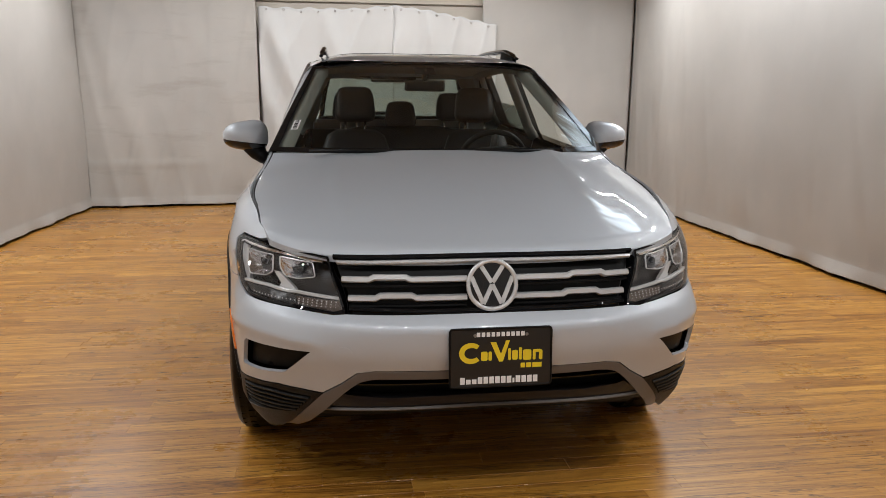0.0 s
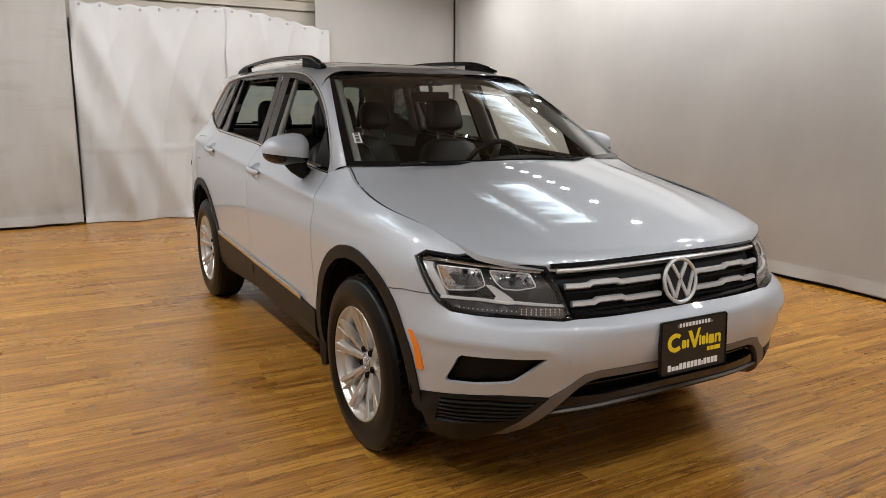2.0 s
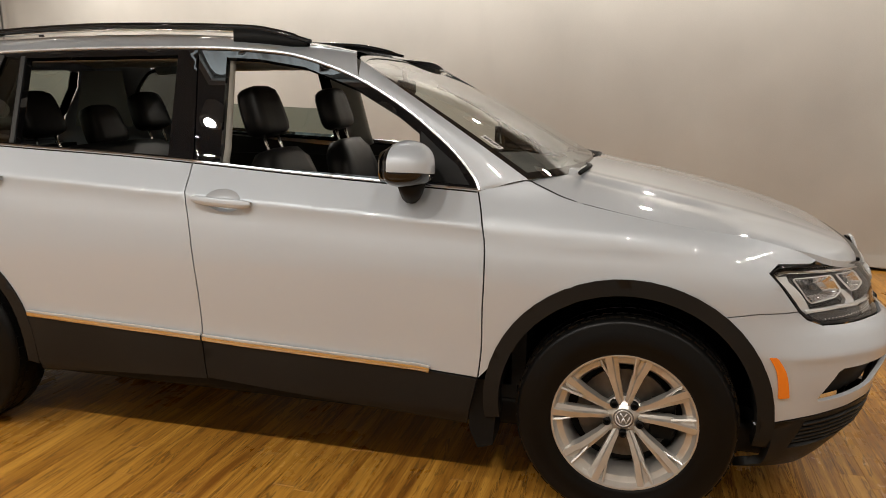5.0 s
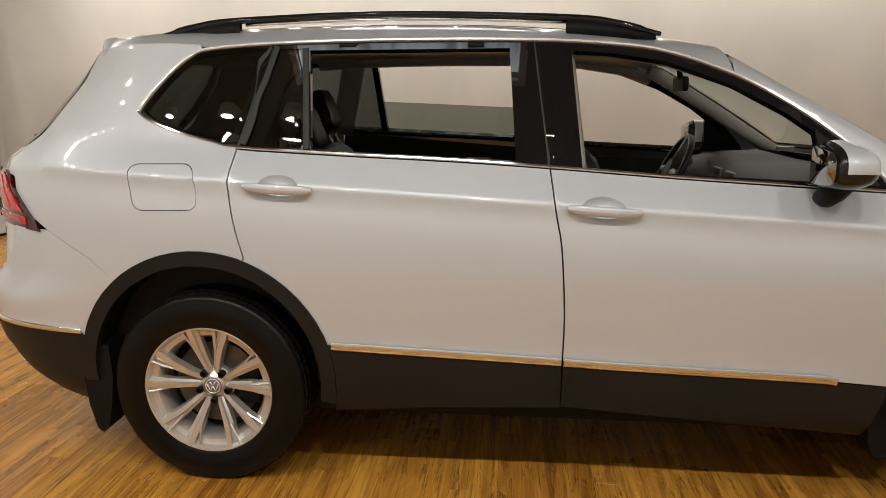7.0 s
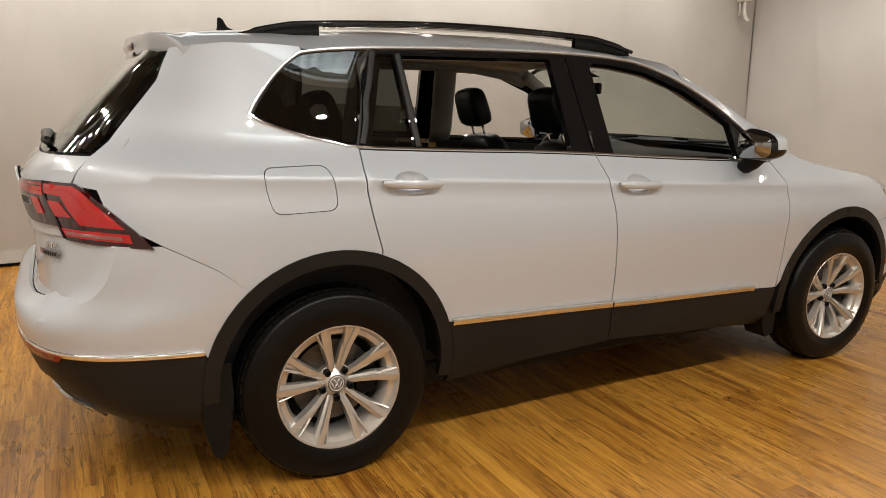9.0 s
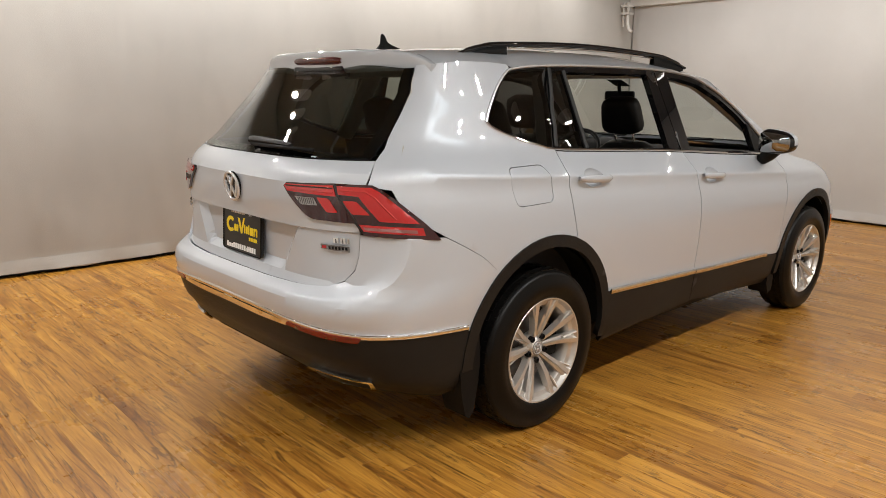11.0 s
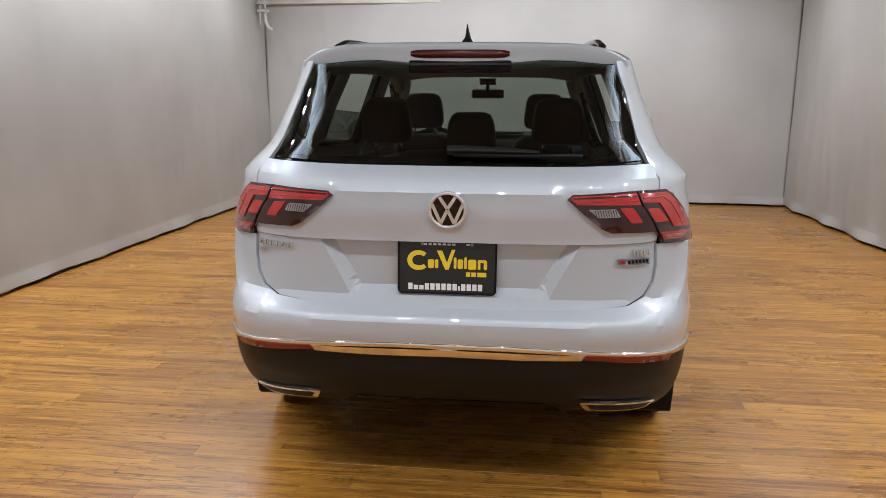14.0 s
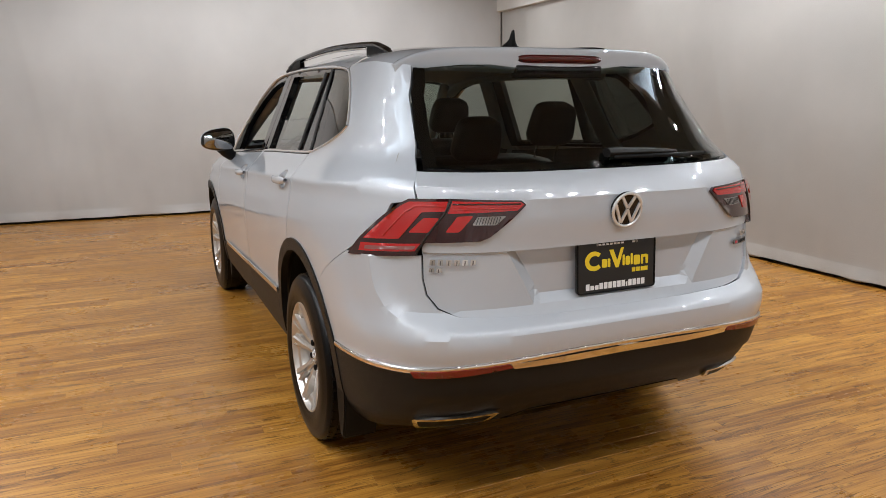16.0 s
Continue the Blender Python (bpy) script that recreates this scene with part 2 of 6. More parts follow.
# ---------------------------------------------------------------- the car's outer form
# Car along y, nose towards -y; z up. The skin is a plan outline (rounded nose and tail) for every height.
AX_F, AX_R, YC = -1.3955, 1.3955, 1.2
side_low = curve_of([0.20, 0.25, 0.33, 0.45, 0.55, 0.70, 0.83, 0.93, 1.005, 1.04], [0.785, 0.825, 0.874, 0.891, 0.897, 0.909, 0.915, 0.908, 0.894, 0.896])
side_high = curve_of([1.04, 1.09, 1.15, 1.25, 1.60], [0.896, 0.852, 0.801, 0.759, 0.619])
nose = curve_of([0.20, 0.28, 0.34, 0.45, 0.58, 0.64, 0.68, 0.71, 0.80, 0.865, 0.92, 1.0], [2.115, 2.172, 2.216, 2.250, 2.280, 2.275, 2.255, 2.230, 2.215, 2.170, 2.104, 1.95])
tail = curve_of([0.22, 0.30, 0.36, 0.45, 0.58, 0.63, 0.67, 0.72, 0.76, 0.95, 1.05, 1.108, 1.15, 1.18, 1.21, 1.29, 1.37, 1.45, 1.53, 1.62],
                [2.15, 2.22, 2.30, 2.365, 2.406, 2.412, 2.408, 2.368, 2.35, 2.353, 2.362, 2.357, 2.335, 2.306, 2.268, 2.194, 2.115, 2.032, 1.945, 1.86])
nose_n = curve_of([0.3, 0.55, 0.70, 0.90], [5.0, 5.0, 4.2, 3.7])
tail_n = curve_of([0.3, 0.6, 0.8, 1.0, 1.1, 1.2, 1.42, 1.50, 1.56], [5.5, 5.5, 4.6, 4.1, 3.95, 3.9, 4.3, 5.2, 6.5])
BOW_F, BOW_R = 0.10, 0.025


def half_width(y, z):
    k = np.clip((z - 0.75) / 0.22, 0, 1)
    q = z - k * k * (3 - 2 * k) * 0.058 * (y - 0.2)
    w = np.where(q < 1.04, side_low(np.minimum(q, 1.04)), side_high(np.maximum(q, 1.04)))
    return w - 0.010 * np.clip(np.abs(y) - 0.9, 0, 2) ** 2


def raw_skin(which, a, z):
    """which 0: nose quarter, 1: flank, 2: tail quarter; a from 0 (front) to 1 (rear) within it."""
    if which == 1:
        y = -YC + 2 * YC * a
        return half_width(y, z), y
    ang = (a if which == 0 else 1 - a) * math.pi / 2
    n = nose_n(z) if which == 0 else tail_n(z)
    cx, cy = np.sin(ang) ** (2 / n), np.cos(ang) ** (2 / n)
    length = (nose(z) if which == 0 else tail(z)) - YC
    bow = BOW_F if which == 0 else BOW_R
    y = YC + length * cy * (1 - bow * cx * cx * cx)
    y = -y if which == 0 else y
    return half_width(y, z) * cx, y


def even(which, z):
    a = np.concatenate([np.linspace(0, 0.02, 40), np.linspace(0.0205, 0.9795, 400), np.linspace(0.98, 1, 40)])
    x, y = raw_skin(which, a, z + 0 * a)
    s = np.concatenate([[0], np.cumsum(np.hypot(np.diff(x), np.diff(y)))])
    return s / s[-1], a


NS, FS, TS = 1.62, 2.4, 1.72
EVEN0, EVEN2 = even(0, 0.62), even(2, 0.75)


def skin(s, z):
    """Half the skin: s metres round from the nose's middle; returns x (positive), y."""
    s, z = np.asarray(s, float), np.asarray(z, float)
    a0 = np.interp(np.clip(s / NS, 0, 1), *EVEN0)
    a1 = np.clip((s - NS) / FS, 0, 1)
    a2 = np.interp(np.clip((s - NS - FS) / TS, 0, 1), *EVEN2)
    r0, r1, r2 = raw_skin(0, a0, z), raw_skin(1, a1, z), raw_skin(2, a2, z)
    pick = lambda k: np.where(s < NS, r0[k], np.where(s <= NS + FS, r1[k], r2[k]))
    return pick(0), pick(1)


STOT = NS + FS + TS


def place(chart, u, z, off=0.0):
    """Points of the skin. chart 'F': u metres from the nose's middle, 'R': from the tail's middle; the sign of u gives the side. off: metres outwards."""
    u, z = np.asarray(u, float), np.asarray(z, float)

    def at(u, z):
        s = np.abs(u) if chart == "F" else STOT - np.abs(u)
        x, y = skin(np.clip(s, 0, STOT), z)
        return np.stack([np.sign(u) * x, y, z], -1)
    p = at(u, z)
    e = 0.004
    du, dz = at(u + e, z) - at(u - e, z), at(u, z + e) - at(u, z - e)
    n = np.cross(du, dz)
    n /= np.maximum(np.linalg.norm(n, axis=-1, keepdims=True), 1e-9)
    if chart == "R":
        n = -n
    return p + n * off, n


SROW = np.linspace(0, STOT, 480)


def to_chart(chart, side, pts):
    """Outline points (tag, value, z): 's' gives y on the flank, 'f' gives x at the nose, 'r' gives x at the tail. side: sign of x for 's'."""
    out = []
    for tag, v, z in pts:
        x, y = skin(SROW, np.full_like(SROW, z))
        if tag == "s":
            s, sg = float(np.interp(v, y, SROW)), side
        elif tag == "f":
            k = SROW <= NS
            s, sg = float(np.interp(abs(v), x[k], SROW[k])), (1 if v >= 0 else -1)
        elif tag == "c":
            out.append((v, z))
            continue
        else:
            k = SROW >= NS + FS
            s, sg = float(np.interp(abs(v), x[k][::-1], SROW[k][::-1])), (1 if v >= 0 else -1)
        out.append((sg * s if chart == "F" else sg * (STOT - s), z))
    return out


def inside(poly, pts):
    x, y = pts[:, 0], pts[:, 1]
    res = np.zeros(len(pts), bool)
    px, py = np.array(poly).T
    for i in range(len(poly)):
        j = i - 1
        c = ((py[i] > y) != (py[j] > y)) & (x < (px[j] - px[i]) * (y - py[i]) / (py[j] - py[i] + 1e-12) + px[i])
        res ^= c
    return res


def dense(poly, step, open_line=False):
    out = []
    for a, b in zip(poly, poly[1:] if open_line else poly[1:] + poly[:1]):
        n = max(1, int(math.dist(a, b) / step))
        out += [(a[0] + (b[0] - a[0]) * k / n, a[1] + (b[1] - a[1]) * k / n) for k in range(n)]
    return out + [poly[-1]] if open_line else out


def fill(poly, holes, step, fold=()):
    """Triangles over a polygon with holes, on an even grid."""
    rings = [dense(list(poly), step)] + [dense(list(h), step) for h in holes]
    verts, edges = [], []
    for ring in rings:
        k = len(verts)
        verts += ring
        edges += [(k + i, k + (i + 1) % len(ring)) for i in range(len(ring))]
    bound = np.array(verts)
    lo, hi = bound.min(0), bound.max(0)
    gx, gy = np.arange(lo[0], hi[0], step), np.arange(lo[1], hi[1], step)
    g = np.array([(a, b) for a in gx for b in gy]).reshape(-1, 2) + step * 0.43
    ok = inside(rings[0], g)
    for h in rings[1:]:
        ok &= ~inside(h, g)
    g = g[ok]
    extra, pairs = [], []
    for one in fold:
        fl = np.array(one)
        fl = fl[inside(rings[0], fl)]
        for h in rings[1:]:
            fl = fl[~inside(h, fl)]
        fl = fl[np.array([((bound - q) ** 2).sum(1).min() for q in fl]) > 0.006 ** 2]
        if len(g) and len(fl):
            g = g[np.array([((fl - q) ** 2).sum(1).min() for q in g]) > (0.4 * step) ** 2]
        pairs += [(len(extra) + i, len(extra) + i + 1) for i in range(len(fl) - 1) if math.dist(fl[i], fl[i + 1]) < 0.06]
        extra += [tuple(q) for q in fl]
    if len(g):
        far = np.array([((bound - q) ** 2).sum(1).min() for q in g]) > (0.45 * step) ** 2
        g = g[far]
    k0 = len(verts)
    allv = [Vector(v) for v in verts] + [Vector(v) for v in extra] + [Vector(v) for v in g]
    edges += [(k0 + a, k0 + b) for a, b in pairs]
    vs, es, fs, *_ = geometry.delaunay_2d_cdt(allv, edges, [], 0, 1e-6)
    vs = np.array([tuple(v) for v in vs])
    cen = np.array([vs[list(f)].mean(0) for f in fs])
    keep = inside(rings[0], cen)
    for h in rings[1:]:
        keep &= ~inside(h, cen)
    return vs, [f for f, k in zip(fs, keep) if k], rings


def panel(name, chart, side, outline, mat, parent, label="", off=0.0, holes=(), lip=0.014, step=0.032, corner=0.0, shape=None, crease=False, folds=(), soft=()):
    """A sheet laid on the skin, with its edges turned in. outline: tagged points, see to_chart ('c' gives metres round the skin from the middle). shape(u, z): more offset outwards."""
    poly = to_chart(chart, side, outline)
    hs = [to_chart(chart, side, h) for h in holes]
    if corner:
        poly = round_corners(poly, corner)
        hs = [round_corners(h, corner) for h in hs]
    fold = [list(f) for f in folds]
    # a soft fold is a narrow rounded band between two lines
    for d in (-0.013, -0.004, 0.004, 0.013):
        fold += [[(u, z + d) for u, z in f] for f in soft]
        if crease:
            fold.append([to_chart(chart, side, [('s', yk, 1.04 + d + 0.058 * (yk - 0.2))])[0] for yk in np.arange(-1.15, 2.0, 0.03)])
    vs, fs, rings = fill(poly, hs, step, fold)
    o = off + (shape(vs[:, 0], vs[:, 1]) if shape else 0.0)
    o = np.broadcast_to(o, (len(vs),))
    p, n = place(chart, vs[:, 0], vs[:, 1])
    p = p + n * o[:, None]
    bm = bmesh.new()
    bv = [bm.verts.new(q) for q in p]
    flip = None
    for f in fs:
        a, b, c = (p[i] for i in f[:3])
        good = np.dot(np.cross(b - a, c - a), n[f[0]]) > 0
        try:
            bm.faces.new([bv[i] for i in (f if good else f[::-1])])
        except ValueError:
            pass
    if lip:
        for ring in rings:
            r = np.array(ring)
            ro = off + (shape(r[:, 0], r[:, 1]) if shape else 0.0)
            ro = np.broadcast_to(ro, (len(r),))
            q, qn = place(chart, r[:, 0], r[:, 1])
            q = q + qn * ro[:, None]
            a = [bm.verts.new(v) for v in q]
            b = [bm.verts.new(v - w * lip) for v, w in zip(q, qn)]
            k = len(ring)
            hub = q.mean(0)
            for i in range(k):
                j = (i + 1) % k
                bm.faces.new((a[i], a[j], b[j], b[i]))
    return part(name, bm, mat, parent, label, angle=(24 if len(soft) else 15) if len(folds) else 45 if crease or len(soft) else None)


def strip(name, chart, side, line, width, mat, parent, label="", off=0.0, thick=0.006, tall=None):
    """A raised bead along a line on the skin."""
    pts = to_chart(chart, side, line)
    pts = dense(pts, 0.03, True)
    u, z = np.array(pts).T
    p, n = place(chart, u, z, off)
    bm = bmesh.new()
    rows = []
    m = len(p)
    for i in range(m):
        d = p[min(i + 1, m - 1)] - p[max(i - 1, 0)]
        d = d / max(np.linalg.norm(d), 1e-9)
        c = np.cross(n[i], d)
        c /= max(np.linalg.norm(c), 1e-9)
        w = width * 0.5
        rows.append([bm.verts.new(p[i] + c * a * w + n[i] * b * thick) for a, b in ((-1, -0.6), (-1, 0.45), (-0.6, 1), (0.6, 1), (1, 0.45), (1, -0.6))])
    for a, b in zip(rows, rows[1:]):
        for k in range(5):
            bm.faces.new((a[k], a[k + 1], b[k + 1], b[k]))
    bm.faces.new(rows[0])
    bm.faces.new(rows[-1][::-1])
    bmesh.ops.recalc_face_normals(bm, faces=bm.faces)
    return part(name, bm, mat, parent, label, angle=50)


# ---------------------------------------------------------------- the car
car = thing("car", "pale silver compact SUV with black cladding, parked on the wooden floor", "car")


def arc(cy, cz, r, a0, a1, n=14):
    """Points of a wheel arch, angles in degrees from the tail, over the top."""
    return [("s", cy + r * math.cos(radians(a0 + (a1 - a0) * k / n)), cz + r * math.sin(radians(a0 + (a1 - a0) * k / n))) for k in range(n + 1)]


def S(*pts):
    return [("s", y, z) for y, z in pts]


def fr(sg, *pts):
    return [("f", sg * x, z) for x, z in pts]


def C(sg, *pts):
    """Points by metres round the skin from the nose's or the tail's middle."""
    return [("c", sg * u, z) for u, z in pts]


def rr(sg, *pts):
    return [("r", sg * x, z) for x, z in pts]


ZF, RF, ZR, RR = 0.375, 0.461, 0.395, 0.468
CYF, CYR = -1.39, 1.40
DLO_TOP = smooth_line([(1.645, 1.328), (1.613, 1.377), (1.543, 1.459), (1.467, 1.522), (1.40, 1.545), (1.171, 1.563), (0.742, 1.573), (0.261, 1.571), (-0.014, 1.556),
                       (-0.19, 1.529), (-0.404, 1.455), (-0.582, 1.359), (-0.72, 1.262), (-0.80, 1.195), (-0.865, 1.124), (-0.887, 1.084)], 4)
BELT = smooth_line([(1.645, 1.328), (1.603, 1.299), (1.478, 1.255), (1.353, 1.224), (1.273, 1.209), (0.915, 1.189), (0.53, 1.172), (0.2, 1.152), (-0.212, 1.123),
                    (-0.639, 1.098), (-0.887, 1.084)], 3)
belt_z = lambda y: float(np.interp(y, [p[0] for p in BELT][::-1], [p[1] for p in BELT][::-1]))
dlo_z = lambda y: float(np.interp(y, [p[0] for p in DLO_TOP[8:]][::-1], [p[1] for p in DLO_TOP[8:]][::-1]))
G = 0.0026
GAP_F = smooth_line([(-0.883, 1.082), (-0.914, 0.99), (-0.928, 0.90), (-0.929, 0.80), (-0.924, 0.70), (-0.921, 0.565), (-0.909, 0.457)], 3)
GAP_M = smooth_line([(0.203, 1.150), (0.182, 1.006), (0.162, 0.90), (0.146, 0.67), (0.147, 0.509)], 3)
GAP_R = smooth_line([(1.273, 1.205), (1.280, 1.10), (1.262, 0.971), (1.230, 0.845)], 3)
HOOD_SEAM = smooth_line([(-1.05, 1.116), (-1.10, 1.095), (-1.20, 1.060), (-1.45, 1.012), (-1.72, 0.968), (-1.88, 0.926), (-1.955, 0.895)], 4)


def sh(pts, d):
    return [(y + d, z) for y, z in pts]


def angle_of(cy, cz, p):
    return math.degrees(math.atan2(p[1] - cz, p[0] - cy))


def tip_to_belt(y0, y1, n=10):
    return [(y0 + (y1 - y0) * k / n, belt_z(y0 + (y1 - y0) * k / n) - 0.008) for k in range(n + 1)]


def front_edge(x):
    """y of the bonnet's leading edge."""
    xx, yy = skin(SROW[SROW <= NS], np.full((SROW <= NS).sum(), 0.868))
    return float(np.interp(abs(x), xx, yy))


def cup_rim(cy, cz):
    return S(*[(cy + 0.072 * math.cos(k * math.tau / 28), cz + 0.004 * math.cos(k * math.tau / 28) + 0.040 * math.sin(k * math.tau / 28)) for k in range(28)])


for sg in (-1, 1):
    right = sg < 0
    # wings
    a_end = angle_of(CYF, ZF, (-0.909, 0.457))
    outline = S(*sh(GAP_F[::-1], -G)) + S((-0.96, 1.101), (-1.04, 1.119)) + S(*HOOD_SEAM) + C(sg, (0.787, 0.887), (0.893, 0.892), (0.940, 0.868), (0.924, 0.806), (0.898, 0.7525), (0.936, 0.7490), (1.01, 0.7470), (1.10, 0.7340)) + S((-1.716, 0.7032))
    outline += arc(CYF, ZF, RF, 134.6, 15, 16)
    part_fender = panel("front_wing", "F", sg, outline, PAINT, car)
    # dark strip laid under the bonnet gap to draw its shade
    strip("bonnet_gap_shade", "F", sg, S(*HOOD_SEAM), 0.018, RUBBER, part_fender, "dark strip standing for the shade in the gap beside the bonnet", off=-0.013, thick=0.004)
    # front door
    dl = tip_to_belt(0.2, -0.88)
    front_door = panel("front_door", "F", sg, S(*sh(GAP_F, G)) + S((-0.74, 0.468), (0.0, 0.500)) + S(*sh(GAP_M[::-1], -G)) + S(*dl), PAINT, car, crease=True, holes=[cup_rim(0.03, 1.024)])
    rear_door = panel("rear_door", "F", sg, S(*sh(GAP_M, G)) + S((0.6, 0.524), (0.945, 0.537)) + arc(CYR, ZR, RR, 162, 111, 8) + S(*sh(GAP_R[::-1], -G)) + S(*tip_to_belt(1.27, 0.206)), PAINT, car, crease=True, holes=[cup_rim(1.105, 1.083)])
    # rear quarter with the rearmost pillar, and the filler flap in it
    flap = S(*round_corners([(1.640, 1.156), (1.412, 1.158), (1.390, 1.08), (1.388, 1.003), (1.612, 0.999), (1.630, 1.07)], 0.045, 5))
    quarter = panel("rear_quarter", "F", sg, S(*sh(GAP_R, G)) + arc(CYR, ZR, RR, 110.5, 49, 10) + S((1.80, 0.83), (1.962, 0.921)) + rr(sg, (0.80, 1.0), (0.757, 1.096), (0.70, 1.109), (0.672, 1.19), (0.652, 1.24), (0.605, 1.44), (0.573, 1.545))
                    + S((1.70, 1.565), (1.55, 1.566), (1.44, 1.560)) + S(*[p for p in DLO_TOP if p[0] > 1.42][::-1]) + S(*[p for p in BELT if 1.28 < p[0] < 1.64]), PAINT, car,
                    holes=[flap] if right else [], crease=True)
    if right:
        f2 = [(t, 1.508 + (y - 1.508) * 0.978, 1.08 + (z - 1.08) * 0.968) for t, y, z in flap]
        panel("fuel_flap", "F", sg, f2, PAINT, quarter, "round-cornered fuel filler flap", off=-0.001, crease=True)
    # arch cladding
    panel("front_arch_trim", "F", sg, arc(CYF, ZF, RF + 0.002, 190, -8, 30)[::-1] + arc(CYF, ZF, RF - 0.050, 190, -8, 30), CLAD, car, off=0.007, lip=0.03, step=0.025)
    panel("rear_arch_trim", "F", sg, arc(CYR, ZR, RR + 0.002, 190, -4, 30)[::-1] + arc(CYR, ZR, RR - 0.050, 190, -4, 30), CLAD, car, off=0.007, lip=0.03, step=0.025)
    # sill cladding below the doors
    panel("front_sill_cladding", "F", sg, S((-0.906, 0.452), (-0.74, 0.464), (0.0, 0.496), (0.144, 0.505), (0.146, 0.34), (-0.5, 0.293), (-0.86, 0.262)), CLAD, front_door, "dark plastic sill cladding", off=0.006, lip=0.02)
    panel("rear_sill_cladding", "F", sg, S((0.150, 0.506), (0.6, 0.521), (0.945, 0.534)) + arc(CYR, ZR, RR + 0.004, 162, 194, 5) + S((0.60, 0.315), (0.150, 0.335)), CLAD, rear_door, "dark plastic sill cladding", off=0.006, lip=0.02)
    strip("sill_chrome", "F", sg, S((-0.74, 0.473), (-0.70, 0.478), (0.0, 0.500), (0.143, 0.507)), 0.027, CHROME, front_door, "thin chrome strip", off=0.009)
    strip("sill_chrome", "F", sg, S((0.151, 0.508), (0.6, 0.525), (0.938, 0.538)), 0.027, CHROME, rear_door, "thin chrome strip", off=0.009)
    # side windows: black surround, panes, chrome line
    open_f = S((0.135, 1.535), (0.0, 1.527), (-0.19, 1.497), (-0.40, 1.420), (-0.57, 1.328), (-0.655, 1.268), (-0.675, 1.112), (0.095, 1.147))
    open_r = S((1.042, 1.540), (0.345, 1.545), (0.316, 1.172), (1.016, 1.205))
    quart = S((1.155, 1.545), (1.075, 1.545), (1.050, 1.207), (1.245, 1.218))
    tz = lambda a, b: [p for p in DLO_TOP if min(a, b) < p[0] < max(a, b)]
    panel("window_frame", "F", sg, S((0.258, 1.568)) + S(*tz(0.25, -0.88)) + S((-0.882, 1.084)) + S(*tip_to_belt(-0.87, 0.2)), BLACK, front_door, "gloss black window frame", holes=[open_f], off=-0.004, lip=0.03, step=0.028)
    panel("window_frame", "F", sg, S((1.168, 1.560)) + S(*tz(1.16, 0.27)) + S((0.264, 1.568)) + S(*tip_to_belt(0.206, 1.268)), BLACK, rear_door, "gloss black window frame", holes=[open_r, quart], off=-0.004, lip=0.03, step=0.028)
    panel("quarter_light", "F", sg, S((1.165, 1.552), (1.07, 1.552), (1.043, 1.20), (1.252, 1.21)), TINT, rear_door, "small dark tinted fixed pane", off=-0.008, lip=0)
    pane = [p for p in DLO_TOP if p[0] > 1.19]
    panel("rear_side_window", "F", sg, S(*[(1.41 + (y - 1.41) * 0.93, 1.385 + (z - 1.385) * 0.94) for y, z in pane + [(1.175, 1.561), (1.268, 1.212)] + [p for p in BELT if 1.28 < p[0] < 1.64][::-1]]), TINT, quarter, "dark tinted rear side window", off=-0.002, lip=0.01)
    panel("window_seal", "F", sg, S(*(pane + [(1.176, 1.561), (1.270, 1.211)] + [p for p in BELT if 1.28 < p[0] < 1.64][::-1])), RUBBER, quarter, "black rubber seal", off=-0.007, lip=0.02,
          holes=[S(*[(1.41 + (y - 1.41) * 0.90, 1.385 + (z - 1.385) * 0.90) for y, z in pane + [(1.175, 1.561), (1.268, 1.212)] + [p for p in BELT if 1.28 < p[0] < 1.64][::-1]])])
    strip("window_divider", "F", sg, S((1.058, 1.545), (1.046, 1.40), (1.031, 1.205)), 0.022, RUBBER, rear_door, "dark grey bar between pane and opening", off=-0.002, thick=0.005)
    strip("window_divider", "F", sg, S((1.160, 1.552), (1.205, 1.40), (1.255, 1.220)), 0.022, RUBBER, rear_door, "dark grey bar behind the fixed pane", off=0.0, thick=0.004)
    if not right:
        panel("rear_window_pane", "F", sg, S((1.03, 1.355), (0.33, 1.325), (0.316, 1.165), (1.014, 1.20)), TINT_REAR, rear_door, "half-lowered green tinted pane", off=-0.02, lip=0.004)
    strip("window_chrome", "F", sg, S(*DLO_TOP), 0.011, EMBLEM, car, "thin chrome line round the side windows", off=0.001)
    strip("belt_chrome", "F", sg, S(*BELT), 0.010, CHROME, car, "thin chrome line under the side windows", off=0.001)
    # door handles
    for dy, dz, door in ((0.03, 1.024, front_door), (1.105, 1.083, rear_door)):
        hu, hz = to_chart("F", sg, S((dy, dz)))[0]
        base, nn = place("F", np.array([hu]), np.array([hz]))
        base, nn = Vector(base[0]), Vector(nn[0])
        along = Vector((0, 1, 0.055)).normalized()
        upv = nn.cross(along)
        upv = upv if upv.z > 0 else -upv
        m = Matrix((along, upv, nn)).transposed().to_4x4()
        m.translation = base
        hb = grid_bm(lambda u, v: ((u - 0.5) * 0.235, (0.5 - abs(v - 0.5)) * 0 + math.sin(v * math.tau) * 0.017 * (1 - abs(2 * u - 1) ** 6 * 0.5),
                                   0.018 * (1 - abs(2 * u - 1) ** 3) + 0.009 + math.cos(v * math.tau) * 0.009), 20, 12)
        bmesh.ops.transform(hb, matrix=m, verts=hb.verts)
        bmesh.ops.recalc_face_normals(hb, faces=hb.faces)
        handle = part("door_handle", hb, PAINT, door, "body-coloured pull handle")
        rim_c = np.array(to_chart("F", sg, cup_rim(dy, dz)))
        mid = rim_c.mean(0)
        cup = bmesh.new()
        rings_c = []
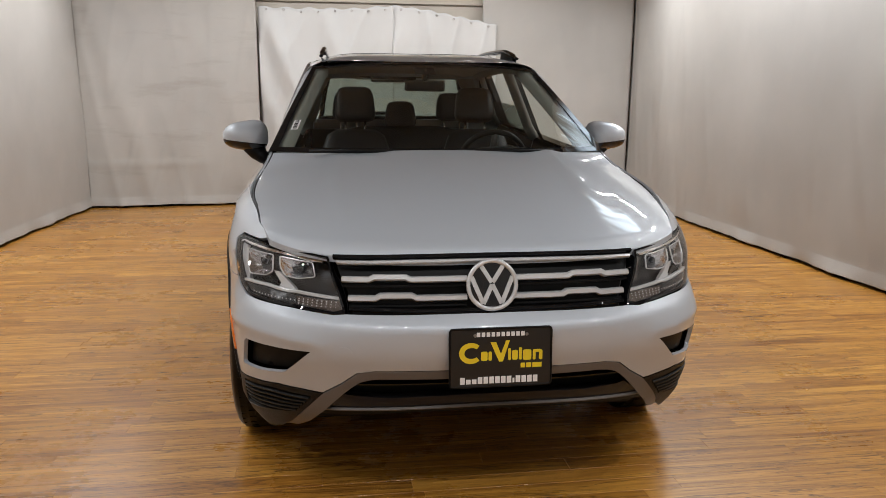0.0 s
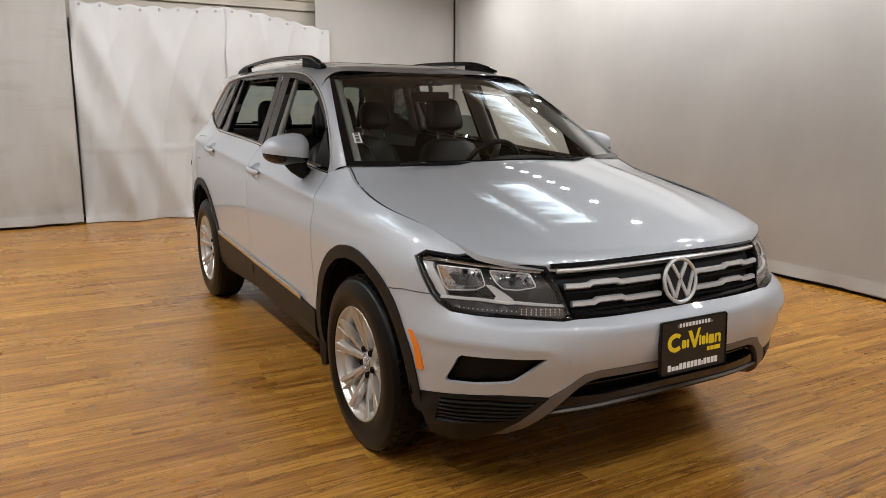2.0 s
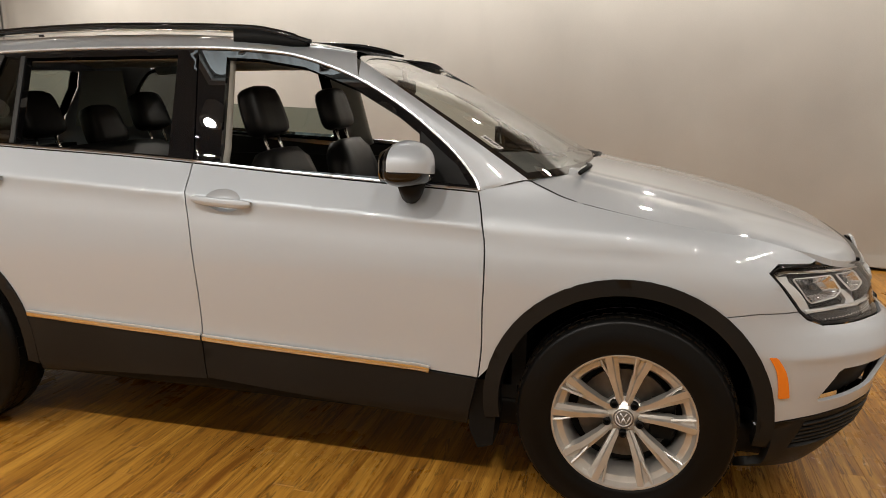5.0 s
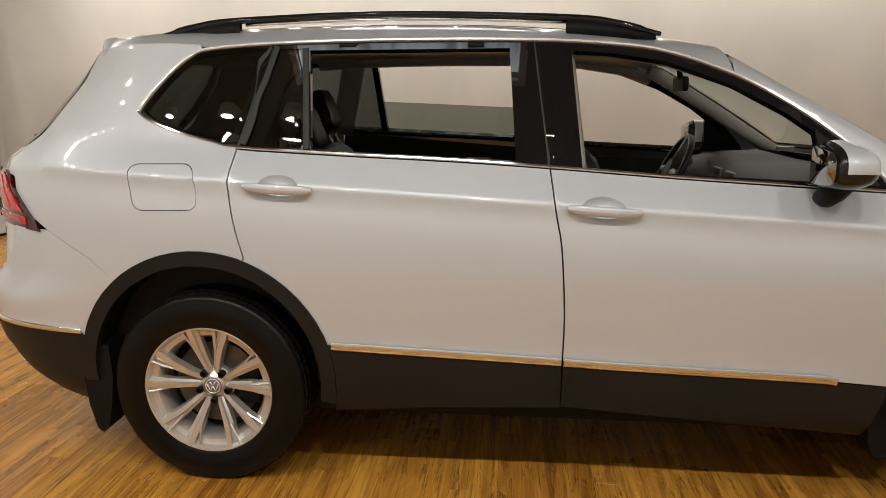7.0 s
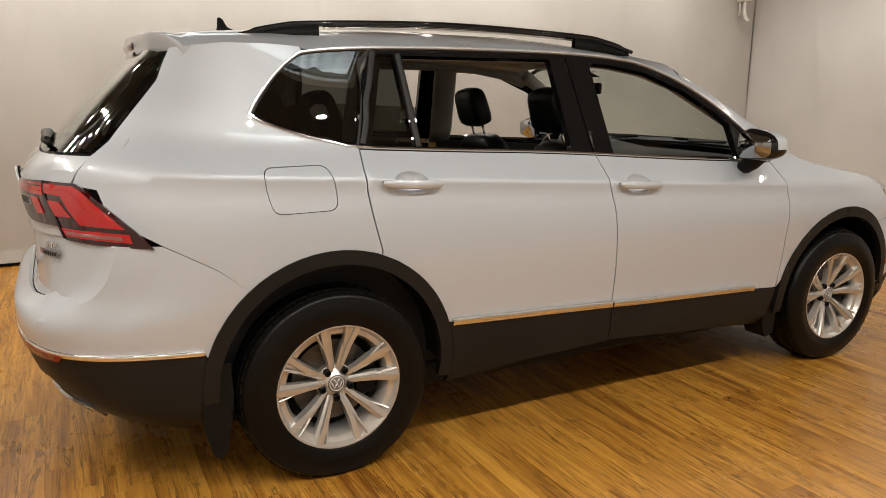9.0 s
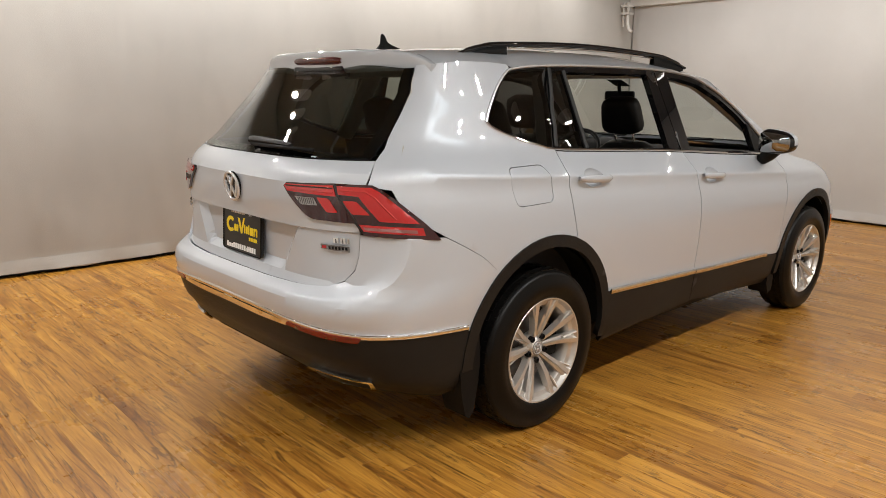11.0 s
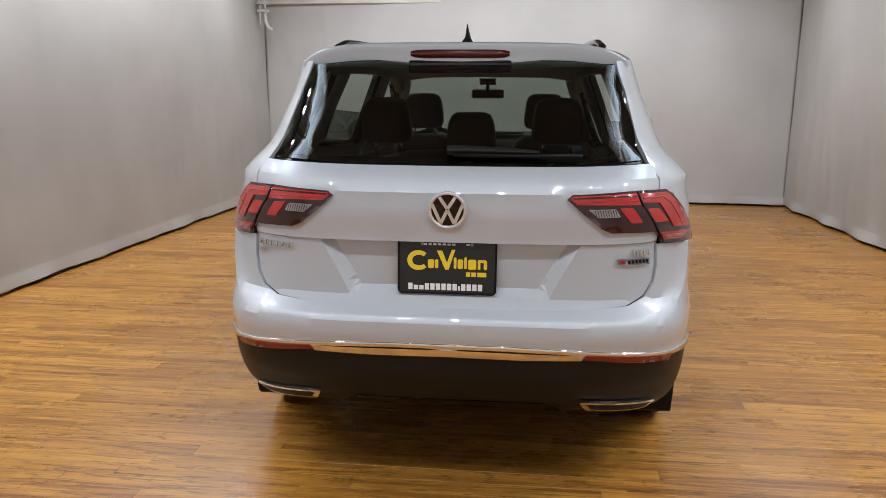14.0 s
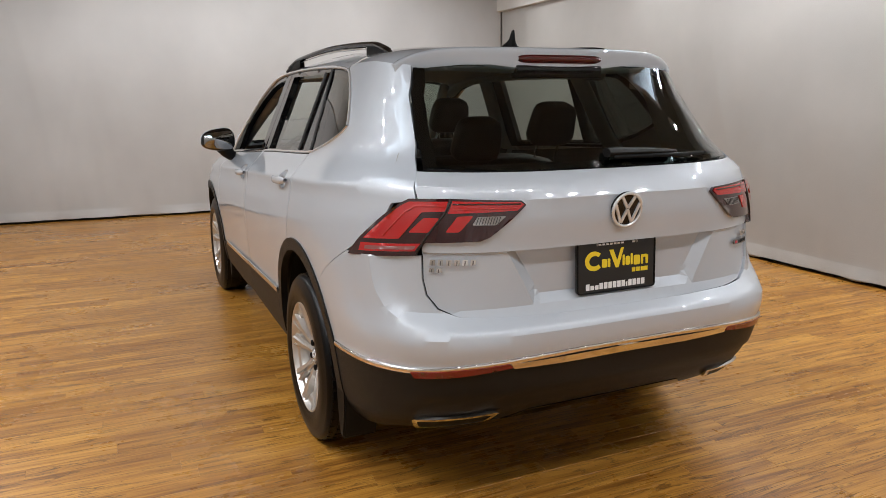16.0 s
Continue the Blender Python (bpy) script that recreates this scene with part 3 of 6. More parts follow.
        for rr_ in (1.0, 0.93, 0.80, 0.6, 0.35, 0.05):
            q = mid + (rim_c - mid) * rr_
            pp, _ = place("F", q[:, 0], q[:, 1], -0.024 * (1 - rr_ ** 4) - 0.0005)
            rings_c.append([cup.verts.new(v) for v in pp])
        for ra, rb_ in zip(rings_c, rings_c[1:]):
            for k in range(len(ra)):
                cup.faces.new((ra[k], ra[(k + 1) % len(ra)], rb_[(k + 1) % len(ra)], rb_[k]))
        bmesh.ops.recalc_face_normals(cup, faces=cup.faces)
        part("handle_cup", cup, PAINT, handle, "shallow finger recess")

# ---- bonnet, windscreen, roof
seam_y = [p[0] for p in HOOD_SEAM][::-1]
seam_z = [p[1] for p in HOOD_SEAM][::-1]
hood_mid = curve_of([-2.17, -2.12, -1.99, -1.75, -1.4, -1.2], [0.880, 0.897, 0.945, 1.018, 1.100, 1.137])


def hood_point(u, v):
    """u across, v from the nose (0) to the windscreen (1)."""
    a = 2 * u - 1
    ye = -1.957 + (-1.052 + 1.957) * v
    ze = float(np.interp(ye, seam_y, seam_z))
    xe = float(half_on_skin(ye, ze)) - 0.0055
    x = a * xe
    yf = front_edge(x)
    yr = -1.205 + 0.153 * abs(a) ** 2.2
    y = yf + (yr - yf) * v
    ym = -2.167 + (-1.205 + 2.167) * v
    zm = float(hood_mid(ym))
    rim = 0.016 * max(0.0, 1 - abs(abs(a) - 0.60) / 0.10) * min(1, v * 1.6) * (1 - 0.3 * v)
    z = zm - (zm - ze) * abs(a) ** 2.3 + rim * 0.6
    if v < 0.045:
        z -= 0.031 * (1 - v / 0.045) ** 2 * (1 - abs(a) ** 6)
    return (x, y, z)


def half_on_skin(y, z):
    x, yy = skin(SROW, np.full_like(SROW, z))
    return np.interp(y, yy, x)


hood_bm = grid_bm(lambda u, v: hood_point(u, v ** 1.7), 80, 44)
lip_edges = [e for e in hood_bm.edges if e.is_boundary]
r = bmesh.ops.extrude_edge_only(hood_bm, edges=lip_edges)
for v in r["geom"]:
    if isinstance(v, bmesh.types.BMVert):
        v.co.z -= 0.02
bmesh.ops.recalc_face_normals(hood_bm, faces=hood_bm.faces)
hood = part("bonnet", hood_bm, PAINT, car, "pale silver bonnet with raised side creases", angle=20)

WS_BL, WS_TL = Vector((0.785, -1.047, 1.124)), Vector((0.605, -0.395, 1.520))


def screen_point(u, v):
    a = 2 * u - 1
    e = WS_BL.lerp(WS_TL, v)
    bulge = math.sin(v * math.pi)
    ex, ey, ez = e.x + 0.004 * bulge, e.y - 0.004 * bulge, e.z + 0.002 * bulge
    cy, cz = -1.235 + (-0.275 + 1.235) * v, 1.118 + (1.562 - 1.118) * v
    k = abs(a) ** 2.4
    return (a * ex, cy + (ey - cy) * k - 0.03 * bulge * (1 - k), cz + (ez - cz) * k + 0.026 * bulge * (1 - k))


screen = part("windscreen", grid_bm(lambda u, v: Vector(screen_point(0.012 + u * 0.976, v)) + Vector((0, 0, -0.003)), 40, 24), CLEAR, car, "clear green-tinted windscreen")
screen.visible_shadow = False
band = bmesh.new()
for u0, u1, v0, v1, nu, nv in ((0.0, 0.022, 0, 1, 2, 24), (0.978, 1, 0, 1, 2, 24), (0.022, 0.978, 0.0, 0.045, 40, 2), (0.022, 0.978, 0.965, 1.0, 40, 2)):
    grid_bm(lambda u, v: Vector(screen_point(u0 + (u1 - u0) * u, v0 + (v1 - v0) * v)) + Vector((0, 0, 0.000)), nu, nv, band)
part("screen_border", band, BLACK, screen, "black ceramic border")
on_screen = lambda u0, u1, v0, v1, d: grid_bm(lambda u, v: Vector(screen_point(u0 + (u1 - u0) * u, v0 + (v1 - v0) * v)) + Vector((0, 0, d)), 4, 4)
tag = part("barcode_sticker", on_screen(0.036, 0.058, 0.22, 0.32, -0.0015), WHITE_INK, screen, "white sticker with dark bars")
for k in range(9):
    part("sticker_bar", on_screen(0.041, 0.053, 0.228 + 0.0095 * k, 0.232 + 0.0095 * k + 0.002 * (k % 3), -0.0005), MATTE, tag)

for sg in (-1, 1):
    def pillar(u, v):
        w = Vector(screen_point(1.0 if sg > 0 else 0.0, v))
        y, z = DLO_FRONT(v)
        d = Vector((sg * float(half_on_skin(y, z)), y, z))
        p = w.lerp(d, u)
        out = Vector((sg * 0.6, -0.35, 0.55)).normalized()
        return p + out * 0.007 * math.sin(u * math.pi)
    front_pts = [p for p in DLO_TOP if p[0] <= -0.40] + [(-0.93, 1.092)]
    arr = np.array(front_pts[::-1])
    par = np.linspace(0, 1, len(arr))
    DLO_FRONT = lambda v: (float(np.interp(v, par, arr[:, 0])), float(np.interp(v, par, arr[:, 1])))
    pb = grid_bm(pillar, 8, 26)
    bmesh.ops.recalc_face_normals(pb, faces=pb.faces)
    part("windscreen_pillar", pb, PAINT, car)

roof_mid = curve_of([-0.275, -0.15, 0.0, 0.3, 0.6, 1.0, 1.4, 1.7, 1.86], [1.562, 1.588, 1.611, 1.640, 1.654, 1.656, 1.644, 1.624, 1.610])
EDGE = [(-0.404, 1.455)] + [p for p in DLO_TOP if -0.40 < p[0] < 1.42][::-1] + [(1.44, 1.558), (1.58, 1.566), (1.70, 1.564), (1.80, 1.548)]
edge_y, edge_z = np.array(EDGE).T


def roof_point(u, v):
    a = 2 * u - 1
    ye = -0.404 + (1.80 + 0.404) * v
    ze = float(np.interp(ye, edge_y, edge_z))
    xe = float(half_on_skin(ye, ze))
    ym = -0.275 + (1.86 + 0.275) * v
    zm = float(roof_mid(ym))
    k = abs(a)
    p = 5.0 + 7.5 * max(0, 1 - v / 0.12) + 2.5 * max(0, (v - 0.75) / 0.25)
    ks = k ** 2 if v > 0.06 else k ** 2.4
    return (a * xe, ym + (ye - ym) * ks, zm - (zm - ze) * (0.985 * k ** p + 0.015 * k * k))


roof = part("roof", grid_bm(roof_point, 60, 56), PAINT, car)

# ---- tailgate, rear window, spoiler
def trapezoid(grow):
    """The outline of the plate's hollow, from the top left down and round to the top right."""
    w0, w1, z0, z1 = 0.322 + grow, 0.452 + grow * 1.2, 0.757 - grow, 0.944
    pts = []
    for a, b in (((-w1, z1), (-w0, z0)), ((-w0, z0), (w0, z0)), ((w0, z0), (w1, z1)), ((w1, z1), (-w1, z1))):
        n = 24
        pts += [(a[0] + (b[0] - a[0]) * k / n, a[1] + (b[1] - a[1]) * k / n) for k in range(n)]
    return pts + pts[:1]


def recess(u, z):
    x = np.abs(u)
    wide = 0.322 + (z - 0.757) / (0.944 - 0.757) * 0.130
    k = np.clip((wide - x) / 0.036, 0, 1) * np.clip((0.9445 - z) / 0.005, 0, 1) * np.clip((z - 0.757) / 0.026, 0, 1)
    step_ = 0.010 * np.clip((0.9445 - z) / 0.005, 0, 1)
    line_ = 0.004 * np.clip(1 - np.abs(z - 1.108) / 0.02, 0, 1) * np.clip((0.42 - x) / 0.04, 0, 1)
    return -0.030 * k - step_ + line_


gate_right = [(0.668, 1.195), (0.694, 1.12), (0.692, 1.05), (0.693, 0.95), (0.695, 0.86), (0.687, 0.808), (0.657, 0.765), (0.60, 0.741), (0.50, 0.732), (0.25, 0.726)]
gate = panel("tailgate", "R", 1, rr(1, (0.0, 1.190), (0.35, 1.191)) + rr(1, *gate_right) + rr(1, (0.0, 0.725)) + rr(-1, *gate_right[::-1]) + rr(-1, (0.35, 1.191)), PAINT, car, "pale silver tailgate with a recess for the plate", step=0.022, shape=recess, folds=[trapezoid(0.0), trapezoid(-0.028), [(-0.69 + 0.02 * k, 0.9446) for k in range(70)], [(-0.69 + 0.02 * k, 0.9394) for k in range(70)], [(-0.38 + 0.02 * k, 1.108) for k in range(39)]])
glass_right = [(0.646, 1.207), (0.628, 1.30), (0.594, 1.45), (0.566, 1.530)]
rear_glass = panel("rear_window", "R", 1, rr(1, (0.0, 1.194), (0.4, 1.197)) + rr(1, *glass_right) + rr(1, (0.4, 1.545), (0, 1.550)) + rr(-1, (0.4, 1.545)) + rr(-1, *glass_right[::-1]) + rr(-1, (0.4, 1.197)), TINT_REAR, car, "dark tinted rear window", off=0.000, lip=0.006)
for sg in (-1, 1):
    panel("window_border", "R", 1, rr(sg, (0.650, 1.200), (0.632, 1.30), (0.598, 1.45), (0.570, 1.538), (0.535, 1.536), (0.565, 1.44), (0.592, 1.31), (0.606, 1.222)), BLACK, rear_glass, "black glass border", off=-0.004, lip=0.01)
panel("window_border", "R", 1, rr(-1, (0.62, 1.218)) + rr(1, (0.62, 1.218), (0.645, 1.199), (0.0, 1.190)) + rr(-1, (0.645, 1.199)), BLACK, rear_glass, "black glass border", off=-0.004, lip=0.01)


def spoiler_point(u, v):
    """v: over the top, round the lip, back under to the glass."""
    bx, by, bz = roof_point(u, 1.0)
    k = abs(2 * u - 1) ** 3
    path = [(0, 0), (0.050, 0.002), (0.080, 0.000), (0.089, -0.005), (0.091, -0.012), (0.084 - 0.004 * k, -0.078 + 0.028 * k), (0.070 - 0.004 * k, -0.094 + 0.040 * k), (-0.02, -0.088 + 0.036 * k)]
    t = v * (len(path) - 1)
    i = min(int(t), len(path) - 2)
    f = t - i
    run = 1 - 0.68 * k
    return (bx * (1 - 0.01 * v), by + run * (path[i][0] * (1 - f) + path[i + 1][0] * f), bz + path[i][1] * (1 - f) + path[i + 1][1] * f)


sb = grid_bm(spoiler_point, 40, 28)
for col in (0.0, 1.0):
    ring = [sb.verts.new(spoiler_point(col, j / 28)) for j in range(29)]
    sb.faces.new(ring)
bmesh.ops.recalc_face_normals(sb, faces=sb.faces)
spoiler = part("roof_spoiler", sb, PAINT, car, angle=35)
bl = grid_bm(lambda u, v: (0.182 * (2 * u - 1), 1.952 - 0.004 * v - 0.010 * abs(2 * u - 1) ** 4 + 0.008 * math.sin(v * math.pi), 1.583 - 0.030 * v - 0.006 * abs(2 * u - 1) ** 10 * (1 - 2 * v)), 24, 6)
part("high_brake_lamp", bl, BRAKE, spoiler, "long dark red brake lamp")
bz = box_bm((-0.19, 1.90, 1.500), (0.19, 1.946, 1.546), 0.012, 3)
part("washer_cover", bz, BLACK, spoiler, "black cover below the brake lamp")

# rear wiper
wy = lambda x, z: place("R", np.array(to_chart("R", 1, rr(1, (x, z)))[0][0:1]), np.array([z]), 0.018)[0][0]
wiper = part("rear_wiper", tube([wy(0.012, 1.228), wy(-0.05, 1.229), wy(-0.20, 1.226), wy(-0.29, 1.222)], [0.024, 0.022, 0.017, 0.010], 10, flat=0.7), CLAD, rear_glass, "black wiper arm", angle=40)
part("wiper_blade", tube([wy(-0.01, 1.212), wy(-0.25, 1.211), wy(-0.43, 1.210)], 0.008, 6), MATTE, wiper)

# ---- rear bumper
seam_right = S((1.962, 0.918), (1.80, 0.828)) + arc(CYR, ZR, RR, 49, 17, 6)
rb_r = rr(1, (0.697, 0.935), (0.698, 0.86), (0.690, 0.805), (0.66, 0.762), (0.60, 0.738), (0.50, 0.729), (0.25, 0.723))
rb_l = rr(-1, (0.697, 0.935), (0.698, 0.86), (0.690, 0.805), (0.66, 0.762), (0.60, 0.738), (0.50, 0.729), (0.25, 0.723))


def one_side(sg, pts):
    """Turns tagged right-hand points into signed tail points for a sheet that spans the middle."""
    out = []
    for tag, v, z in pts:
        if tag == "s":
            v, tag = sg * float(half_on_skin(v, z)), "r" if v > 0 else "f"
        else:
            v = sg * abs(v)
        out.append((tag, v, z))
    return out


def both(half):
    """A closed outline from a half that runs from the middle outwards and back to the middle."""
    return one_side(1, half) + one_side(-1, half[::-1])


def across(half):
    """A closed outline of both sides from chart points that run from the middle outwards and back."""
    return C(1, *half) + C(-1, *half[::-1])


SHELF = smooth_line([(0.0, 0.689), (0.30, 0.689), (0.58, 0.692), (0.70, 0.706), (0.775, 0.742), (0.822, 0.800), (0.842, 0.860), (0.850, 0.925)], 10)


def rear_shelf(u, z):
    """A shelf round the tailgate that ends in a crease along SHELF; from there the bumper falls away slowly."""
    q = np.stack([np.abs(u), z], -1)
    a, b = np.array(SHELF[:-1]), np.array(SHELF[1:])
    d = b - a
    t = np.clip(((q[:, None] - a) * d).sum(-1) / (d * d).sum(-1), 0, 1)
    near = a + t[..., None] * d
    dist = np.linalg.norm(q[:, None] - near, axis=-1)
    i = dist.argmin(1)
    best = dist[np.arange(len(q)), i]
    side = d[i, 0] * (q[:, 1] - a[i, 1]) - d[i, 1] * (q[:, 0] - a[i, 0])
    return 0.017 * np.clip(np.where(side > 0, 1 - best / 0.05, 1 - best / 0.12), 0, 1)


chrome_r = S((1.86, 0.552), (2.0, 0.557), (2.15, 0.562)) + rr(1, (0.75, 0.570), (0.60, 0.586), (0.40, 0.598), (0.20, 0.604))
half_b = rb_r[::-1] + rr(1, (0.74, 0.930), (0.83, 0.921)) + seam_right + chrome_r
panel("rear_bumper", "R", 1, rr(1, (0, 0.722)) + one_side(1, half_b) + rr(1, (0, 0.606)) + one_side(-1, half_b[::-1]), PAINT, car, "painted rear bumper", step=0.026,
      shape=rear_shelf, soft=[[(0.02 * k, 0.689) for k in range(-30, 31)]], folds=[SHELF[30:], [(-u, z) for u, z in SHELF[30:]]])
clad_r = [(t, v, z - 0.006) for t, v, z in chrome_r][::-1] + arc(CYR, ZR, RR, 16, -14, 5) + S((1.92, 0.262), (2.03, 0.285)) + rr(1, (0.74, 0.300), (0.66, 0.305), (0.50, 0.310), (0.25, 0.308))
rear_clad = panel("rear_bumper_cladding", "R", 1, rr(1, (0, 0.600)) + one_side(1, clad_r) + rr(1, (0, 0.308)) + one_side(-1, clad_r[::-1]), CLAD, car, "dark plastic lower bumper", off=0.003, lip=0.03, step=0.028,
                  shape=lambda u, z: -0.010 * np.clip((0.470 - z) / 0.012, 0, 1) * np.clip((0.85 - np.abs(u)) / 0.2, 0, 1))
line = [(t, v, z + 0.002) for t, v, z in chrome_r]
strip("bumper_chrome", "R", 1, one_side(1, line) + rr(1, (0, 0.606)) + one_side(-1, line[::-1]), 0.020, CHROME, car, "thin chrome strip across the rear bumper", off=0.003, thick=0.007)
panel("chrome_band", "R", 1, across([(0.0, 0.594), (0.20, 0.592), (0.400, 0.590), (0.388, 0.572), (0.20, 0.568), (0.0, 0.570)]), CHROME, car, "chrome band between the reflectors", off=0.009, lip=0.012, step=0.02)
for sg in (-1, 1):
    panel("rear_reflector", "R", 1, C(sg, (0.735, 0.570), (0.58, 0.583), (0.405, 0.592), (0.392, 0.578), (0.58, 0.560), (0.72, 0.550)), RED_SIGNAL, rear_clad, "narrow red reflector", off=0.012, lip=0.012, step=0.02)
    ex = C(sg, (0.715, 0.372), (0.56, 0.384), (0.400, 0.394), (0.436, 0.342), (0.56, 0.328), (0.685, 0.316))
    panel("exhaust_trim", "R", 1, ex, CHROME, rear_clad, "chrome exhaust trim", off=0.006, lip=0.010, step=0.02, corner=0.012, holes=[C(sg, (0.694, 0.364), (0.56, 0.375), (0.428, 0.383), (0.449, 0.352), (0.56, 0.339), (0.672, 0.328))])
    panel("exhaust_opening", "R", 1, C(sg, (0.70, 0.366), (0.56, 0.377), (0.42, 0.385), (0.445, 0.350), (0.56, 0.337), (0.676, 0.326)), MATTE, rear_clad, "black opening", off=0.006, lip=0.0)
panel("diffuser", "R", 1, rr(-1, (0.33, 0.366)) + rr(1, (0.33, 0.366), (0.40, 0.312)) + rr(-1, (0.40, 0.312)), BLACK, rear_clad, "gloss black lower panel", off=-0.004, lip=0.01)

# ---- tail lamps
for sg in (-1, 1):
    def tl(*pts):
        return C(sg, *[(u + 0.032 * min(1.0, max(0.0, (0.80 - u) / 0.40)), z) for u, z in pts])
    tail_out = tl((0.393, 1.093), (0.410, 1.107), (0.52, 1.111), (0.615, 1.115), (0.738, 1.113), (0.765, 1.097), (0.83, 1.040), (0.900, 0.968), (0.948, 0.912), (0.80, 0.925), (0.697, 0.937), (0.672, 0.978), (0.516, 0.984), (0.489, 0.996), (0.420, 1.062))
    lamp = panel("tail_lamp", "R", sg, tail_out, RED_DEEP, car, "dark red wrap-around tail lamp", off=0.012, lip=0.022, step=0.02)
    panel("red_light_bar", "R", sg, tl((0.400, 1.094), (0.412, 1.102), (0.613, 1.108), (0.621, 1.070), (0.419, 1.077)), RED_LENS, lamp, "red upper light bar", off=0.016, lip=0.006, step=0.015)
    strip("bright_line", "R", sg, tl((0.425, 1.084), (0.52, 1.085), (0.612, 1.083)), 0.005, RED_BRIGHT, lamp, off=0.0165, thick=0.002)
    strip("dark_line", "R", sg, tl((0.412, 1.096), (0.52, 1.098), (0.612, 1.098)), 0.005, RED_DEEP, lamp, off=0.0165, thick=0.0015)
    panel("reversing_lens", "R", sg, tl((0.452, 1.061), (0.537, 1.061), (0.549, 1.036), (0.480, 1.035)), FROST, lamp, "ribbed clear reversing lens", off=0.015, lip=0.006, step=0.015, corner=0.004)
    for k in range(9):
        strip("lens_rib", "R", sg, tl((0.470 + 0.008 * k, 1.059), (0.474 + 0.008 * k, 1.038)), 0.0025, HOUSING, lamp, off=0.0155, thick=0.0012)
    panel("red_cell", "R", sg, tl((0.549, 1.064), (0.594, 1.062), (0.621, 1.014), (0.582, 1.014)), RED_BRIGHT, lamp, "bright red lamp cell", off=0.015, lip=0.006, step=0.015, corner=0.006)
    panel("red_cell", "R", sg, tl((0.642, 1.057), (0.687, 1.056), (0.726, 1.009), (0.669, 1.011)), RED_BRIGHT, lamp, "bright red lamp cell", off=0.015, lip=0.006, step=0.015, corner=0.006)
    panel("red_hook", "R", sg, tl((0.626, 1.107), (0.735, 1.104), (0.758, 1.090), (0.82, 1.033), (0.874, 0.975), (0.752, 0.987), (0.694, 1.072), (0.629, 1.077)), RED_LENS, lamp, "red hooked light guide", off=0.016, lip=0.006, step=0.015)
    strip("bright_line", "R", sg, tl((0.632, 1.092), (0.715, 1.090), (0.745, 1.068), (0.805, 0.992)), 0.006, RED_BRIGHT, lamp, off=0.0165, thick=0.002)
    panel("lower_lens", "R", sg, tl((0.686, 0.976), (0.884, 0.960), (0.893, 0.932), (0.700, 0.950)), RED_LENS, lamp, "red lower strip", off=0.015, lip=0.005, step=0.015)
    panel("indicator_lens", "R", sg, tl((0.698, 0.967), (0.865, 0.953), (0.868, 0.941), (0.704, 0.956)), PINK, lamp, "narrow clear lower lens", off=0.017, lip=0.004, step=0.015)
    part("lamp_joint", tube([place("R", np.array([sg * uu]), np.array([zz]), 0.015)[0][0] for uu, zz in ((0.633, 1.113), (0.644, 1.068), (0.679, 1.005), (0.703, 0.942))], 0.003, 6), RUBBER, lamp)

# ---- front bumper, grille, headlamps
CREASE_U, CREASE_Z = (0, 0.16, 0.34, 0.46, 0.58, 0.8, 1.0), (0.643, 0.645, 0.651, 0.660, 0.666, 0.672, 0.66)
RIDGE_U, RIDGE_Z = (0.47, 0.54, 0.67, 0.78, 0.966, 1.1), (0.580, 0.603, 0.612, 0.615, 0.606, 0.60)


def bumper_form(u, z):
    """A shelf below the grille and a ridge over each fog lamp blank."""
    a = np.abs(u)
    zc = np.interp(a, CREASE_U, CREASE_Z)
    k = np.where(z > zc, 1 - (z - zc) / 0.040, 1 - (zc - z) / 0.16)
    zr = np.interp(a, RIDGE_U, RIDGE_Z)
    r = np.where(z > zr, 1 - (z - zr) / 0.05, 1 - (zr - z) / 0.022)
    return 0.016 * np.clip(k, 0, 1) * np.clip((0.95 - a) / 0.3, 0, 1) + 0.008 * np.clip(r, 0, 1) * np.clip((a - 0.47) / 0.1, 0, 1) * np.clip((1.12 - a) / 0.2, 0, 1)


fold_c = [(0.02 * k, float(np.interp(abs(0.02 * k), CREASE_U, CREASE_Z))) for k in range(-45, 46)]
fold_r = [[(sg * (0.50 + 0.02 * k), float(np.interp(0.50 + 0.02 * k, RIDGE_U, RIDGE_Z))) for k in range(28)] for sg in (-1, 1)]
fb = C(1, (0.462, 0.6895), (0.498, 0.6855), (0.632, 0.6965), (0.75, 0.6995), (0.833, 0.7035), (0.876, 0.724), (0.897, 0.7490), (0.936, 0.7455), (1.01, 0.7435), (1.10, 0.7305)) + S((-1.719, 0.6995)) + arc(CYF, ZF, RF, 135.6, 182, 7)
fb += C(1, (1.05, 0.381), (0.912, 0.407), (0.80, 0.425), (0.669, 0.440), (0.58, 0.437), (0.506, 0.429), (0.443, 0.468), (0.395, 0.507), (0.342, 0.516), (0.12, 0.513))
fog_hole = lambda sg: C(sg, (0.535, 0.577), (0.68, 0.577), (0.815, 0.571), (0.832, 0.560), (0.875, 0.470), (0.868, 0.461), (0.76, 0.471), (0.648, 0.486), (0.632, 0.491))
front_bumper = panel("front_bumper", "F", 1, fr(1, (0, 0.690)) + one_side(1, fb) + fr(1, (0, 0.512)) + one_side(-1, fb[::-1]), PAINT, car, "painted front bumper", step=0.024, holes=[fog_hole(1), fog_hole(-1)],
                     shape=bumper_form, soft=[fold_c] + fold_r)


